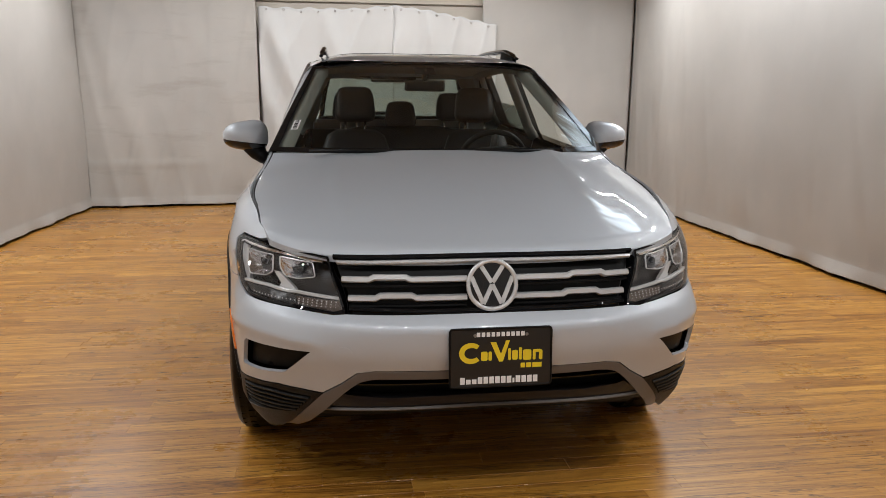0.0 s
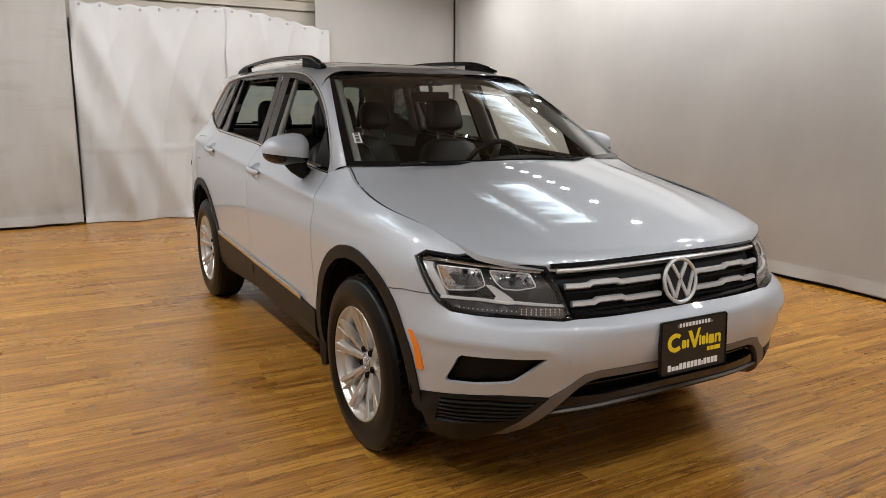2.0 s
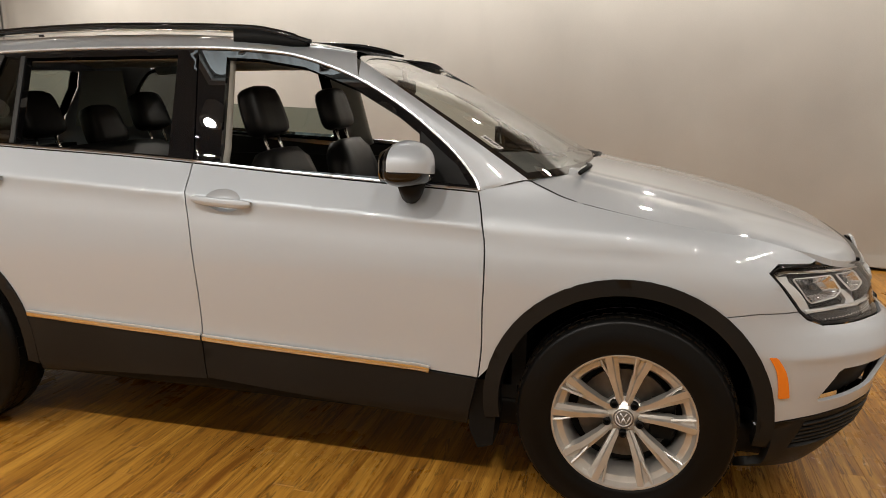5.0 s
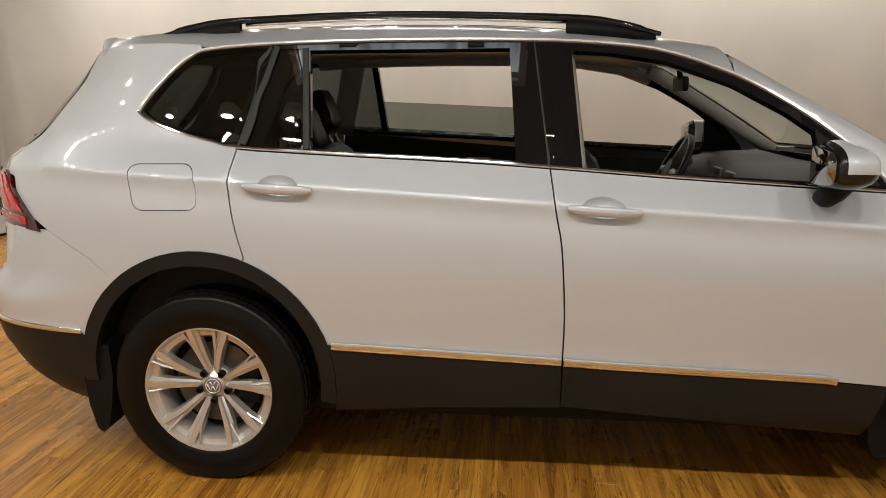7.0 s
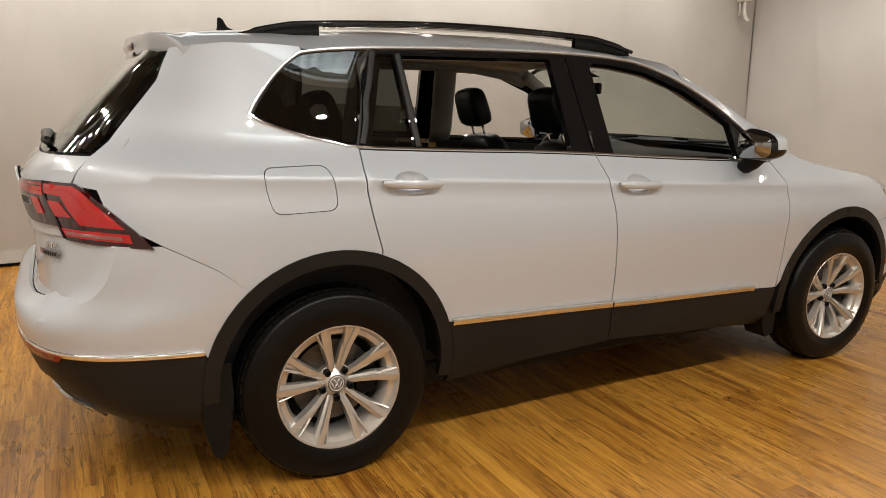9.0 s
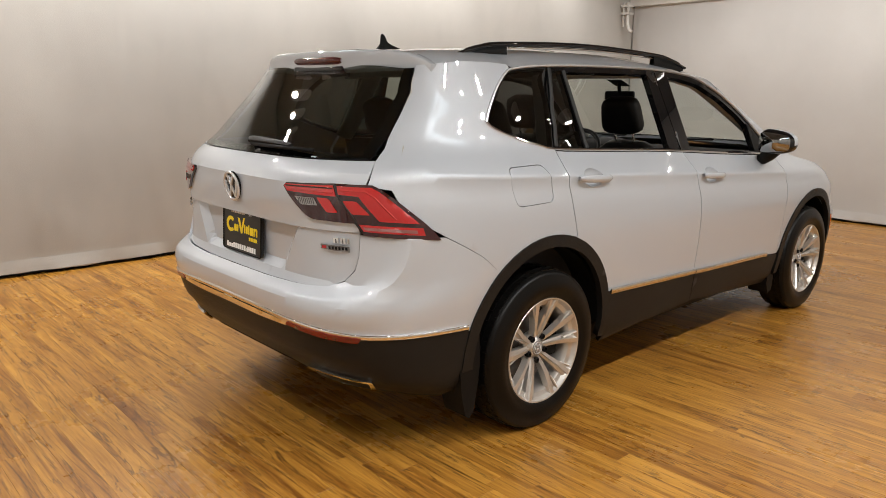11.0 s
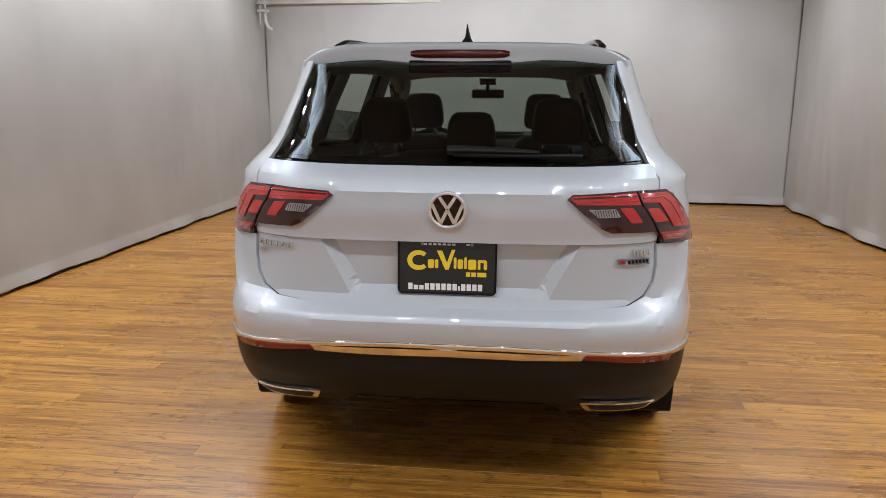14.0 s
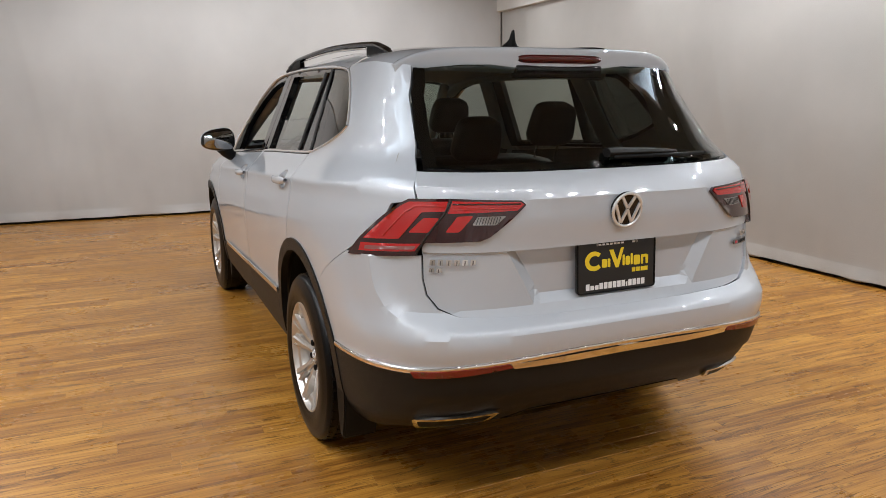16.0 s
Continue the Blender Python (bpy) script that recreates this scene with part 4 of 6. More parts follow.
panel("lower_grille", "F", 1, across([(0.0, 0.486), (0.12, 0.486), (0.33, 0.494), (0.381, 0.482), (0.432, 0.441), (0.515, 0.362), (0.515, 0.345), (0.0, 0.350)]), MATTE, front_bumper, "black lower air intake", off=-0.06, lip=0.0)
panel("intake_bar", "F", 1, across([(0.0, 0.406), (0.30, 0.402), (0.40, 0.410), (0.438, 0.418), (0.508, 0.364), (0.3, 0.366), (0.0, 0.370)]), BLACK, front_bumper, "gloss black intake bar", off=-0.012, lip=0.03)
for z0, k in ((0.462, 0.40), (0.440, 0.42)):
    strip("intake_slat", "F", 1, C(-1, (k, z0)) + C(1, (0, z0 - 0.004), (k, z0)), 0.008, BLACK, front_bumper, off=-0.045, thick=0.012)
strip("front_lip", "F", 1, C(-1, (0.512, 0.360), (0.3, 0.361)) + C(1, (0, 0.365), (0.3, 0.361), (0.512, 0.360)), 0.007, SATIN, front_bumper, "thin grey lower lip", off=-0.008, thick=0.006)
panel("chin", "F", 1, across([(0.0, 0.362), (0.3, 0.358), (0.515, 0.357), (0.56, 0.315), (0.3, 0.325), (0.0, 0.330)]), MATTE, front_bumper, "black chin below the lip", off=-0.02, lip=0.05)
panel("skid_strip", "F", 1, across([(0.0, 0.509), (0.12, 0.510), (0.342, 0.513), (0.372, 0.511), (0.393, 0.504), (0.441, 0.465), (0.504, 0.426), (0.600, 0.330), (0.655, 0.284), (0.72, 0.252), (0.64, 0.268), (0.576, 0.300), (0.510, 0.357), (0.432, 0.435), (0.400, 0.463), (0.381, 0.475), (0.355, 0.483), (0.324, 0.486), (0.114, 0.480), (0.0, 0.479)]), SATIN, front_bumper, "satin grey trim strip", off=0.004, lip=0.03, step=0.025)
for sg in (-1, 1):
    slot = C(sg, (0.890, 0.394), (0.70, 0.419), (0.545, 0.411), (0.618, 0.338), (0.76, 0.321), (0.910, 0.304))
    low = lambda u, z: 0.028 * np.clip((0.36 - z) / 0.10, 0, 1) * np.clip((np.abs(u) - 0.62) / 0.2, 0, 1)
    cl = C(sg, (0.504, 0.424), (0.58, 0.433), (0.669, 0.436), (0.80, 0.421), (0.912, 0.403), (1.05, 0.377)) + arc(CYF, ZF, RF, 182.6, 197, 3) + C(sg, (1.04, 0.225), (0.90, 0.226), (0.78, 0.238), (0.72, 0.255), (0.655, 0.286), (0.602, 0.330))
    corner_clad = panel("corner_cladding", "F", sg, cl, CLAD, front_bumper, "dark plastic bumper corner with a louvred blank", off=0.002, lip=0.03, shape=low, holes=[slot])
    panel("louvre_back", "F", sg, slot, MATTE, corner_clad, off=-0.022, lip=0.0)
    for f in (0.14, 0.33, 0.52, 0.71, 0.90):
        strip("cladding_louvre", "F", sg, C(sg, (0.545 + 0.070 * f, 0.411 - 0.071 * f), (0.70 + 0.05 * f, 0.418 - 0.094 * f), (0.890 + 0.02 * f, 0.393 - 0.088 * f)), 0.009, CLAD, corner_clad, off=-0.004, thick=0.010)
    fog = panel("fog_recess", "F", sg, fog_hole(sg), MATTE, front_bumper, "black fog lamp blank", off=-0.032, lip=0.0, step=0.025)
    panel("side_marker", "F", sg, S((-1.815, 0.612), (-1.84, 0.612), (-1.888, 0.480), (-1.855, 0.476)), AMBER, front_bumper, "amber side marker", off=0.006, lip=0.008, step=0.02, corner=0.006)
tow = panel("towing_cover", "F", 1, [("f", -0.471 + 0.030 * math.cos(k * math.tau / 20), 0.567 + 0.031 * math.sin(k * math.tau / 20)) for k in range(20)], PAINT, front_bumper, "round towing eye cover", shape=bumper_form, off=0.0015, lip=0.004, step=0.015)

grille = panel("grille", "F", 1, fr(-1, (0.498, 0.858), (0.25, 0.862)) + fr(1, (0, 0.863), (0.25, 0.862), (0.498, 0.858), (0.446, 0.698), (0.2, 0.692)) + fr(-1, (0.2, 0.692), (0.446, 0.698)), MATTE, car, "black grille with chrome bars", off=-0.035, lip=0.0)
strip("grille_bar", "F", 1, fr(-1, (0.488, 0.845), (0.25, 0.848)) + fr(1, (0, 0.849), (0.25, 0.848), (0.488, 0.845)), 0.012, EMBLEM, grille, "chrome grille bar", off=-0.004, thick=0.008)
strip("grille_lip", "F", 1, fr(-1, (0.452, 0.706), (0.2, 0.700)) + fr(1, (0, 0.699), (0.2, 0.700), (0.452, 0.706)), 0.014, BLACK, grille, "black grille sill", off=-0.004, thick=0.008)
strip("grille_top", "F", 1, fr(-1, (0.50, 0.861), (0.25, 0.864)) + fr(1, (0, 0.865), (0.25, 0.864), (0.50, 0.861)), 0.014, BLACK, grille, "black grille rim", off=-0.006, thick=0.010)
for sg in (-1, 1):
    for z0, xo, xi in ((0.797, 0.474, 0.078), (0.737, 0.455, 0.078)):
        d = -0.006
        pts = [(xo, z0), (xo - 0.085, z0), (xo - 0.10, z0 + d * -1.3), (xo - 0.20, z0 - d * 1.3), (xo - 0.215, z0), (xi, z0)]
        strip("grille_bar", "F", sg, fr(sg, *pts), 0.021, EMBLEM, grille, "stepped chrome grille bar", off=-0.010, thick=0.012)
        strip("grille_shadow", "F", sg, fr(sg, (xo, z0 - 0.022), (xi, z0 - 0.022)), 0.010, MATTE, grille, off=-0.02, thick=0.008)
    head_out = C(sg, (0.934, 0.866), (0.920, 0.877), (0.890, 0.887), (0.785, 0.882), (0.653, 0.873), (0.540, 0.860), (0.466, 0.697), (0.470, 0.692), (0.498, 0.690), (0.632, 0.701), (0.75, 0.704), (0.831, 0.708), (0.874, 0.729), (0.894, 0.752), (0.918, 0.806))
    inner = C(sg, (0.929, 0.864), (0.918, 0.873), (0.889, 0.883), (0.785, 0.878), (0.655, 0.869), (0.545, 0.856), (0.476, 0.704), (0.500, 0.697), (0.632, 0.708), (0.75, 0.711), (0.829, 0.715), (0.868, 0.734), (0.888, 0.756), (0.912, 0.806))
    lamp = panel("headlamp", "F", sg, head_out, HOUSING, car, "clear headlamp with two chrome reflectors", off=-0.060, lip=0.0, step=0.022)
    panel("lamp_frame", "F", sg, head_out, BLACK, lamp, "black lamp rim", off=-0.002, lip=0.05, step=0.02, holes=[inner])
    panel("outer_trim", "F", sg, C(sg, (0.922, 0.861), (0.880, 0.862), (0.884, 0.846), (0.852, 0.766), (0.846, 0.744), (0.868, 0.744), (0.886, 0.764), (0.908, 0.810)), BRIGHT, lamp, "bright outer trim panel", off=-0.022, lip=0.012, step=0.015)
    panel("divider", "F", sg, C(sg, (0.724, 0.804), (0.704, 0.804), (0.640, 0.755), (0.632, 0.742), (0.706, 0.744), (0.692, 0.764)), BRIGHT, lamp, "bright kinked divider", off=-0.026, lip=0.012, step=0.015)
    strip("light_guide", "F", sg, C(sg, (0.866, 0.744), (0.845, 0.747), (0.74, 0.751), (0.655, 0.744), (0.630, 0.746), (0.488, 0.733)), 0.011, BRIGHT, lamp, "bright light guide", off=-0.018, thick=0.008)
    strip("lamp_top_line", "F", sg, C(sg, (0.912, 0.865), (0.886, 0.873), (0.785, 0.869), (0.655, 0.861), (0.556, 0.849)), 0.010, CHROME, lamp, off=-0.016, thick=0.006)
    panel("lower_visor", "F", sg, C(sg, (0.840, 0.766), (0.745, 0.778), (0.708, 0.762), (0.715, 0.757), (0.840, 0.755)), MATTE, lamp, off=-0.030, lip=0.01, step=0.015)
    for outl, nm in (([(0.868, 0.854), (0.728, 0.855), (0.722, 0.800), (0.750, 0.782), (0.842, 0.770), (0.858, 0.792)], "outer chrome reflector bowl"), ([(0.703, 0.854), (0.588, 0.847), (0.574, 0.799), (0.626, 0.788), (0.672, 0.791), (0.692, 0.818)], "inner chrome reflector bowl")):
        ring = round_corners(outl, 0.008, 2)
        pc = np.array(dense([(sg * u, z) for u, z in ring], 0.007))
        mid = pc.mean(0)
        bowl = bmesh.new()
        rg = []
        for rr_ in (1.0, 0.93, 0.80, 0.60, 0.38, 0.16, 0.03):
            q = mid + (pc - mid) * rr_
            wavy = 0.0045 * np.abs(((q[:, 0] / 0.016) % 1) * 2 - 1) * (rr_ < 0.95) * (np.abs(q[:, 1] - mid[1]) < 0.032)
            pp, _ = place("F", q[:, 0], q[:, 1], (-0.022 - 0.055 * (1 - rr_ ** 3) + wavy)[:, None])
            rg.append([bowl.verts.new(v) for v in pp])
        for ra, rb_ in zip(rg, rg[1:]):
            for k in range(len(ra)):
                bowl.faces.new((ra[k], ra[(k + 1) % len(ra)], rb_[(k + 1) % len(ra)], rb_[k]))
        bmesh.ops.recalc_face_normals(bowl, faces=bowl.faces)
        bw = part("reflector", bowl, REFLECT, lamp, nm, smooth=False)
        cpt, cn_ = place("F", mid[:1], mid[1:], -0.050)
        bulb = bmesh.new()
        bmesh.ops.create_uvsphere(bulb, u_segments=14, v_segments=8, radius=0.012)
        bmesh.ops.translate(bulb, vec=Vector(cpt[0]) + Vector((0, 0, 0.010)), verts=bulb.verts)
        part("bulb_shield", bulb, HOUSING, bw, "dark bulb shield")
        edge = C(sg, *(ring + ring[:1]))
        strip("bowl_rim", "F", sg, edge, 0.0035, BRIGHT, bw, off=-0.020, thick=0.003)
    panel("turn_signal", "F", sg, C(sg, (0.628, 0.733), (0.489, 0.727), (0.480, 0.706), (0.500, 0.701), (0.618, 0.711)), SMOKED, lamp, "dotted amber-grey turn signal strip", off=-0.014, lip=0.006, step=0.015)
    panel("marker_strip", "F", sg, C(sg, (0.856, 0.737), (0.75, 0.742), (0.634, 0.734), (0.625, 0.712), (0.75, 0.715), (0.826, 0.719)), HOUSING, lamp, "smoked marker strip", off=-0.014, lip=0.006, step=0.015)
    dots = bmesh.new()
    for r_ in range(3):
        for k in range(22):
            uu, zz = 0.500 + 0.0145 * k, 0.7085 + 0.0070 * r_ + 0.00028 * min(k, 10) * 1.6
            if uu > 0.62 and r_ != 1:
                continue
            pp, nn_ = place("F", np.array([sg * uu]), np.array([zz]), -0.0125)
            d = bmesh.ops.create_cone(dots, cap_ends=True, segments=6, radius1=0.0028, radius2=0.0015, depth=0.002)
            rot = Vector(nn_[0]).to_track_quat("Z", "Y").to_matrix()
            for v in d["verts"]:
                v.co = rot @ v.co + Vector(pp[0])
    part("lamp_dots", dots, BRIGHT, lamp, "rows of small bright dots", smooth=False)["kind"] = "stuff"
    panel("lens", "F", sg, inner, LENS, lamp, "clear lens", off=0.0005, lip=0.0, step=0.025).visible_shadow = False


# ---- badges and plates
def badge(name, centre, normal_y, r, parent, tilt):
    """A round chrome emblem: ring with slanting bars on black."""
    m = Matrix.Translation(centre) @ Matrix.Rotation(radians(90 if normal_y < 0 else -90), 4, "X") @ Matrix.Rotation(radians(tilt), 4, "X")
    if normal_y > 0:
        m = m @ Matrix.Rotation(math.pi, 4, "Z")
    bm = bmesh.new()
    bmesh.ops.create_cone(bm, cap_ends=True, segments=40, radius1=r * 0.97, radius2=r * 0.95, depth=0.012)
    bmesh.ops.transform(bm, matrix=m, verts=bm.verts)
    disc = part(name, bm, BLACK, parent, "round emblem with chrome ring", angle=40)
    bm = tube([m @ Vector((r * 0.93 * math.cos(k * math.tau / 40), r * 0.93 * math.sin(k * math.tau / 40), 0.008)) for k in range(40)], r * 0.09, 8, True)
    part("ring", bm, EMBLEM, disc)
    bars = [((-0.42, 0.72), (-0.02, 0.10)), ((0.42, 0.72), (0.02, 0.10)), ((-0.80, 0.32), (-0.36, -0.72)), ((0.80, 0.32), (0.36, -0.72)), ((-0.36, -0.72), (0.0, 0.02)), ((0.36, -0.72), (0.0, 0.02))]
    for a, b in bars:
        a, b = Vector((*a, 0)) * r, Vector((*b, 0)) * r
        d = (b - a).normalized()
        nrm = Vector((-d.y, d.x, 0)) * r * 0.085
        poly = [(a + nrm)[:2], (a - nrm)[:2], (b - nrm)[:2], (b + nrm)[:2]]
        part("emblem_bar", prism(poly, 0.012, m, 0.0015), EMBLEM, disc, angle=30)
    return disc


badge("front_emblem", (0, -2.227, 0.777), -1, 0.083, grille, -10)
badge("rear_emblem", (0, 2.366, 1.056), 1, 0.062, gate, -8)


def plate_bars(poly_m, parent, cut=1.0):
    """The dealer plate's print as plain shapes: white rows of bars, a yellow mark."""
    def bar(name, x0, z0, x1, z1, mat, slant=0.0):
        poly = [(x0, z0), (x1, z0), (x1 + slant, z1), (x0 + slant, z1)]
        part(name, prism(poly, 0.0012, poly_m), mat, parent, smooth=False)
    x = -0.078
    for k in range(10):
        if cut == 1.0 or k not in (7, 8):
            bar("white_mark", x, 0.068, x + 0.011, 0.082 if cut == 1.0 else 0.074, WHITE_INK)
        x += 0.0158
    # yellow letters shown as plain strokes
    ring = [(-0.096 + 0.038 * math.cos(radians(a)), 0.016 + 0.034 * math.sin(radians(a))) for a in range(45, 316, 18)] + [(-0.094 + 0.023 * math.cos(radians(a)), 0.016 + 0.018 * math.sin(radians(a))) for a in range(315, 44, -18)]
    part("yellow_mark", prism(ring, 0.0012, poly_m), YELLOW_INK, parent, "yellow printed mark", smooth=False)
    wedge = [(-0.034, 0.050), (-0.016, 0.050), (0.000, 0.010), (0.016, 0.054), (0.028, 0.054), (0.006, -0.014), (-0.006, -0.014)]
    part("yellow_mark", prism(wedge, 0.0012, poly_m), YELLOW_INK, parent, "yellow printed mark", smooth=False)
    for x0, x1, z0, z1 in ((-0.064, -0.043, -0.010, 0.020), (-0.040, -0.029, -0.010, 0.020), (0.023, 0.032, -0.010, 0.028), (0.036, 0.054, -0.010, 0.022), (0.058, 0.067, -0.010, 0.030), (0.071, 0.098, -0.012, 0.022), (0.103, 0.112, -0.012, 0.022), (0.123, 0.134, -0.012, 0.020), (0.108, 0.130, 0.012, 0.022)):
        part("yellow_mark", prism(round_corners([(x0, z0), (x1, z0), (x1, z1), (x0, z1)], 0.006, 3), 0.0012, poly_m), YELLOW_INK, parent, "yellow printed mark", smooth=False)
    for x0, x1 in ((0.064, 0.078), (0.082, 0.098), (0.102, 0.132)):
        bar("yellow_mark", x0, -0.036, x1, -0.021, YELLOW_INK)
    x = -0.130
    for k in range(14):
        w = 0.0145 if k not in (9,) else 0.006
        bar("white_mark", x, -0.084, x + w, -0.062 if k not in (1, 2, 9) else -0.069, WHITE_INK)
        x += w + 0.0042


def number_plate(name, y, zc, facing, tilt, label, cut):
    m = Matrix.Translation((0.018 if facing < 0 else 0.0, y, zc)) @ Matrix.Rotation(radians(90), 4, "X")
    if facing > 0:
        m = Matrix.Translation((0.004, y, zc)) @ Matrix.Rotation(math.pi, 4, "Z") @ Matrix.Rotation(radians(90), 4, "X")
    m = m @ Matrix.Rotation(radians(tilt), 4, "X")
    poly = round_corners([(-0.163, -0.094), (0.163, -0.094), (0.163, 0.094), (-0.163, 0.094)], 0.012, 4)
    p = part(name, prism(poly, 0.014, m, 0.003), PLATE_BLACK, car, label, angle=40)
    face = m @ Matrix.Translation((0, 0, 0.0142))
    rim = tube([face @ Vector((x, z, 0)) for x, z in poly], 0.0035, 6, True)
    part("plate_frame", rim, MATTE, p)
    for bx in (-0.083, 0.083):
        bm = bmesh.new()
        bmesh.ops.create_cone(bm, cap_ends=True, segments=12, radius1=0.006, radius2=0.004, depth=0.005)
        bmesh.ops.transform(bm, matrix=face @ Matrix.Translation((bx, 0.072, 0.001)), verts=bm.verts)
        part("plate_screw", bm, STEEL, p, angle=40)
    plate_bars(face, p, cut)
    return p


number_plate("front_plate", -2.290, 0.560, -1, -3, "black dealer plate with yellow and white print", 1.0)
number_plate("rear_plate", 2.322, 0.862, 1, -3, "black dealer plate with yellow and white print", 0.5)
# raised letters on the tailgate, as plain chrome bars
for x0, w, z, h, mat in [(0.668 - k * 0.0225, 0.015, 0.914, 0.018, CHROME) for k in range(6)] + [(0.668, 0.014, 0.889, 0.013, CHROME), (0.648, 0.014, 0.889, 0.013, CHROME), (-0.603, 0.018, 0.911, 0.019, CHROME), (-0.627, 0.018, 0.911, 0.019, CHROME), (-0.651, 0.007, 0.911, 0.019, CHROME)]:
    panel("chrome_letter", "R", 1, C(1, (x0, z + h / 2), (x0 - w, z + h / 2), (x0 - w, z - h / 2), (x0, z - h / 2)), mat, gate, "small raised chrome mark", off=0.0030, lip=0.004, step=0.02)
    panel("letter_gap", "R", 1, C(1, (x0 - w * 0.4, z + h * 0.30), (x0 - w * 0.6, z + h * 0.30), (x0 - w * 0.6, z - h * 0.5), (x0 - w * 0.4, z - h * 0.5)), SATIN, gate, off=0.0034, lip=0.0, step=0.02)
mot = panel("drive_badge", "R", 1, C(1, (-0.552, 0.893), (-0.657, 0.890), (-0.656, 0.870), (-0.552, 0.876)), SATIN, gate, "small grey badge with dark print", off=0.003, lip=0.004, step=0.02)
for k in range(6):
    panel("badge_print", "R", 1, C(1, (-0.583 - 0.012 * k, 0.888), (-0.591 - 0.012 * k, 0.888), (-0.591 - 0.012 * k, 0.877), (-0.583 - 0.012 * k, 0.877)), MATTE, mot, off=0.0040, lip=0.0, step=0.02)
panel("badge_print", "R", 1, C(1, (-0.558, 0.889), (-0.575, 0.889), (-0.575, 0.878), (-0.558, 0.878)), RED_LENS, mot, off=0.0040, lip=0.0, step=0.02)


# ---- wheels
DISC = material("worn_disc_steel", (0.16, 0.15, 0.14), rough=0.45, metal=0.8, noise_scale=20, noise_amount=0.3)
def make_wheel(name, cx, cy, sg):
    """One road wheel; sg gives the outer side along x."""
    w = new(name)
    w.parent = car
    w.location = (cx, cy, 0.350)
    w.rotation_euler = (0, 0, 0 if sg > 0 else math.pi)
    R = 0.352
    t = bmesh.new()
    prof = [(0.216, -0.085), (0.24, -0.100), (0.285, -0.106), (0.325, -0.098), (0.342, -0.085), (0.350, -0.06), (R, -0.03), (R, 0.03), (0.350, 0.06), (0.342, 0.085),
            (0.333, 0.094), (0.330, 0.0945), (0.310, 0.104), (0.285, 0.108), (0.262, 0.107), (0.259, 0.105), (0.246, 0.104), (0.238, 0.100), (0.225, 0.088)]
    lathe([(r_ if r_ < 0.24 else 0.24 + (r_ - 0.24) * 1.06, x_) for r_, x_ in prof], 96, t)
    for v in t.verts:
        v.co.z = max(v.co.z, -0.3495)
    tyre = part("tyre", t, TYRE, w, "black rubber tyre", angle=50)
    # tread ribs and blocks
    tb = bmesh.new()
    for row, x0 in enumerate((-0.062, -0.033, 0.033, 0.062)):
        for k in range(48):
            a0, a1 = (k + 0.1 + 0.5 * (row % 2)) * math.tau / 48, (k + 0.85 + 0.5 * (row % 2)) * math.tau / 48
            r0 = 0.3597 if abs(x0) < 0.05 else 0.3552
            vs = [tb.verts.new((x0 + dx, rr_ * math.cos(a), max(-0.3497, rr_ * math.sin(a)))) for rr_ in (r0 - 0.006, r0 + 0.002) for dx, a in ((-0.012, a0), (0.012, a0), (0.012, a1), (-0.012, a1))]
            for q in ((4, 5, 6, 7), (0, 1, 5, 4), (1, 2, 6, 5), (2, 3, 7, 6), (3, 0, 4, 7)):
                tb.faces.new([vs[i] for i in q])
    bmesh.ops.recalc_face_normals(tb, faces=tb.faces)
    part("tread", tb, TYRE, tyre, "tread blocks", smooth=False)["kind"] = "stuff"
    # rim barrel
    rb = lathe([(0.205, -0.085), (0.190, -0.06), (0.188, 0.05), (0.200, 0.072), (0.224, 0.080), (0.234, 0.090), (0.2365, 0.096), (0.234, 0.099), (0.229, 0.098), (0.224, 0.088), (0.214, 0.070), (0.190, 0.030)], 64)
    rim = part("rim", rb, ALLOY, w, "silver alloy rim with five split spokes", angle=40)
    for k in range(5):
        for d in (-1, 1):
            ang = radians(90 + 72 * k)
            sp = bmesh.new()
            stations = [(0.046, 0.0135, 0.026, 0.048, 0.0), (0.09, 0.0225, 0.031, 0.064, 0.0), (0.15, 0.0390, 0.042, 0.080, 0.0), (0.185, 0.050, 0.044, 0.089, -0.005), (0.229, 0.063, 0.047, 0.0985, -0.009)]
            rows = []
            for r0, off, wd, x0, lean in stations:
                o = d * off + lean
                sec = [(-wd / 2, x0 - 0.040), (-wd / 2, x0 - 0.014), (-wd * 0.22, x0 - 0.009), (-wd * 0.12, x0), (wd * 0.36, x0 - 0.001), (wd / 2, x0 - 0.030)]
                rows.append([sp.verts.new((xx, r0 * math.cos(ang) - (o + d * tt) * math.sin(ang), r0 * math.sin(ang) + (o + d * tt) * math.cos(ang))) for tt, xx in sec])
            for a, b in zip(rows, rows[1:]):
                for j in range(6):
                    sp.faces.new((a[j], a[(j + 1) % 6], b[(j + 1) % 6], b[j]))
            sp.faces.new(rows[0])
            sp.faces.new(rows[-1][::-1])
            bmesh.ops.recalc_face_normals(sp, faces=sp.faces)
            spoke = part("spoke", sp, ALLOY, rim, angle=25)
            # slim second leg of the forked end
            leg, ends = bmesh.new(), []
            for r0, o, x0 in ((0.148, d * 0.0385 + 0.012, 0.078), (0.188, d * 0.051 + 0.0225, 0.089), (0.230, d * 0.0632 + 0.0285, 0.098)):
                ends.append([leg.verts.new((xx, r0 * math.cos(ang) - (o + tt) * math.sin(ang), r0 * math.sin(ang) + (o + tt) * math.cos(ang))) for tt, xx in ((-0.005, x0 - 0.03), (-0.0045, x0 - 0.003), (0.0, x0), (0.0045, x0 - 0.003), (0.005, x0 - 0.03))])
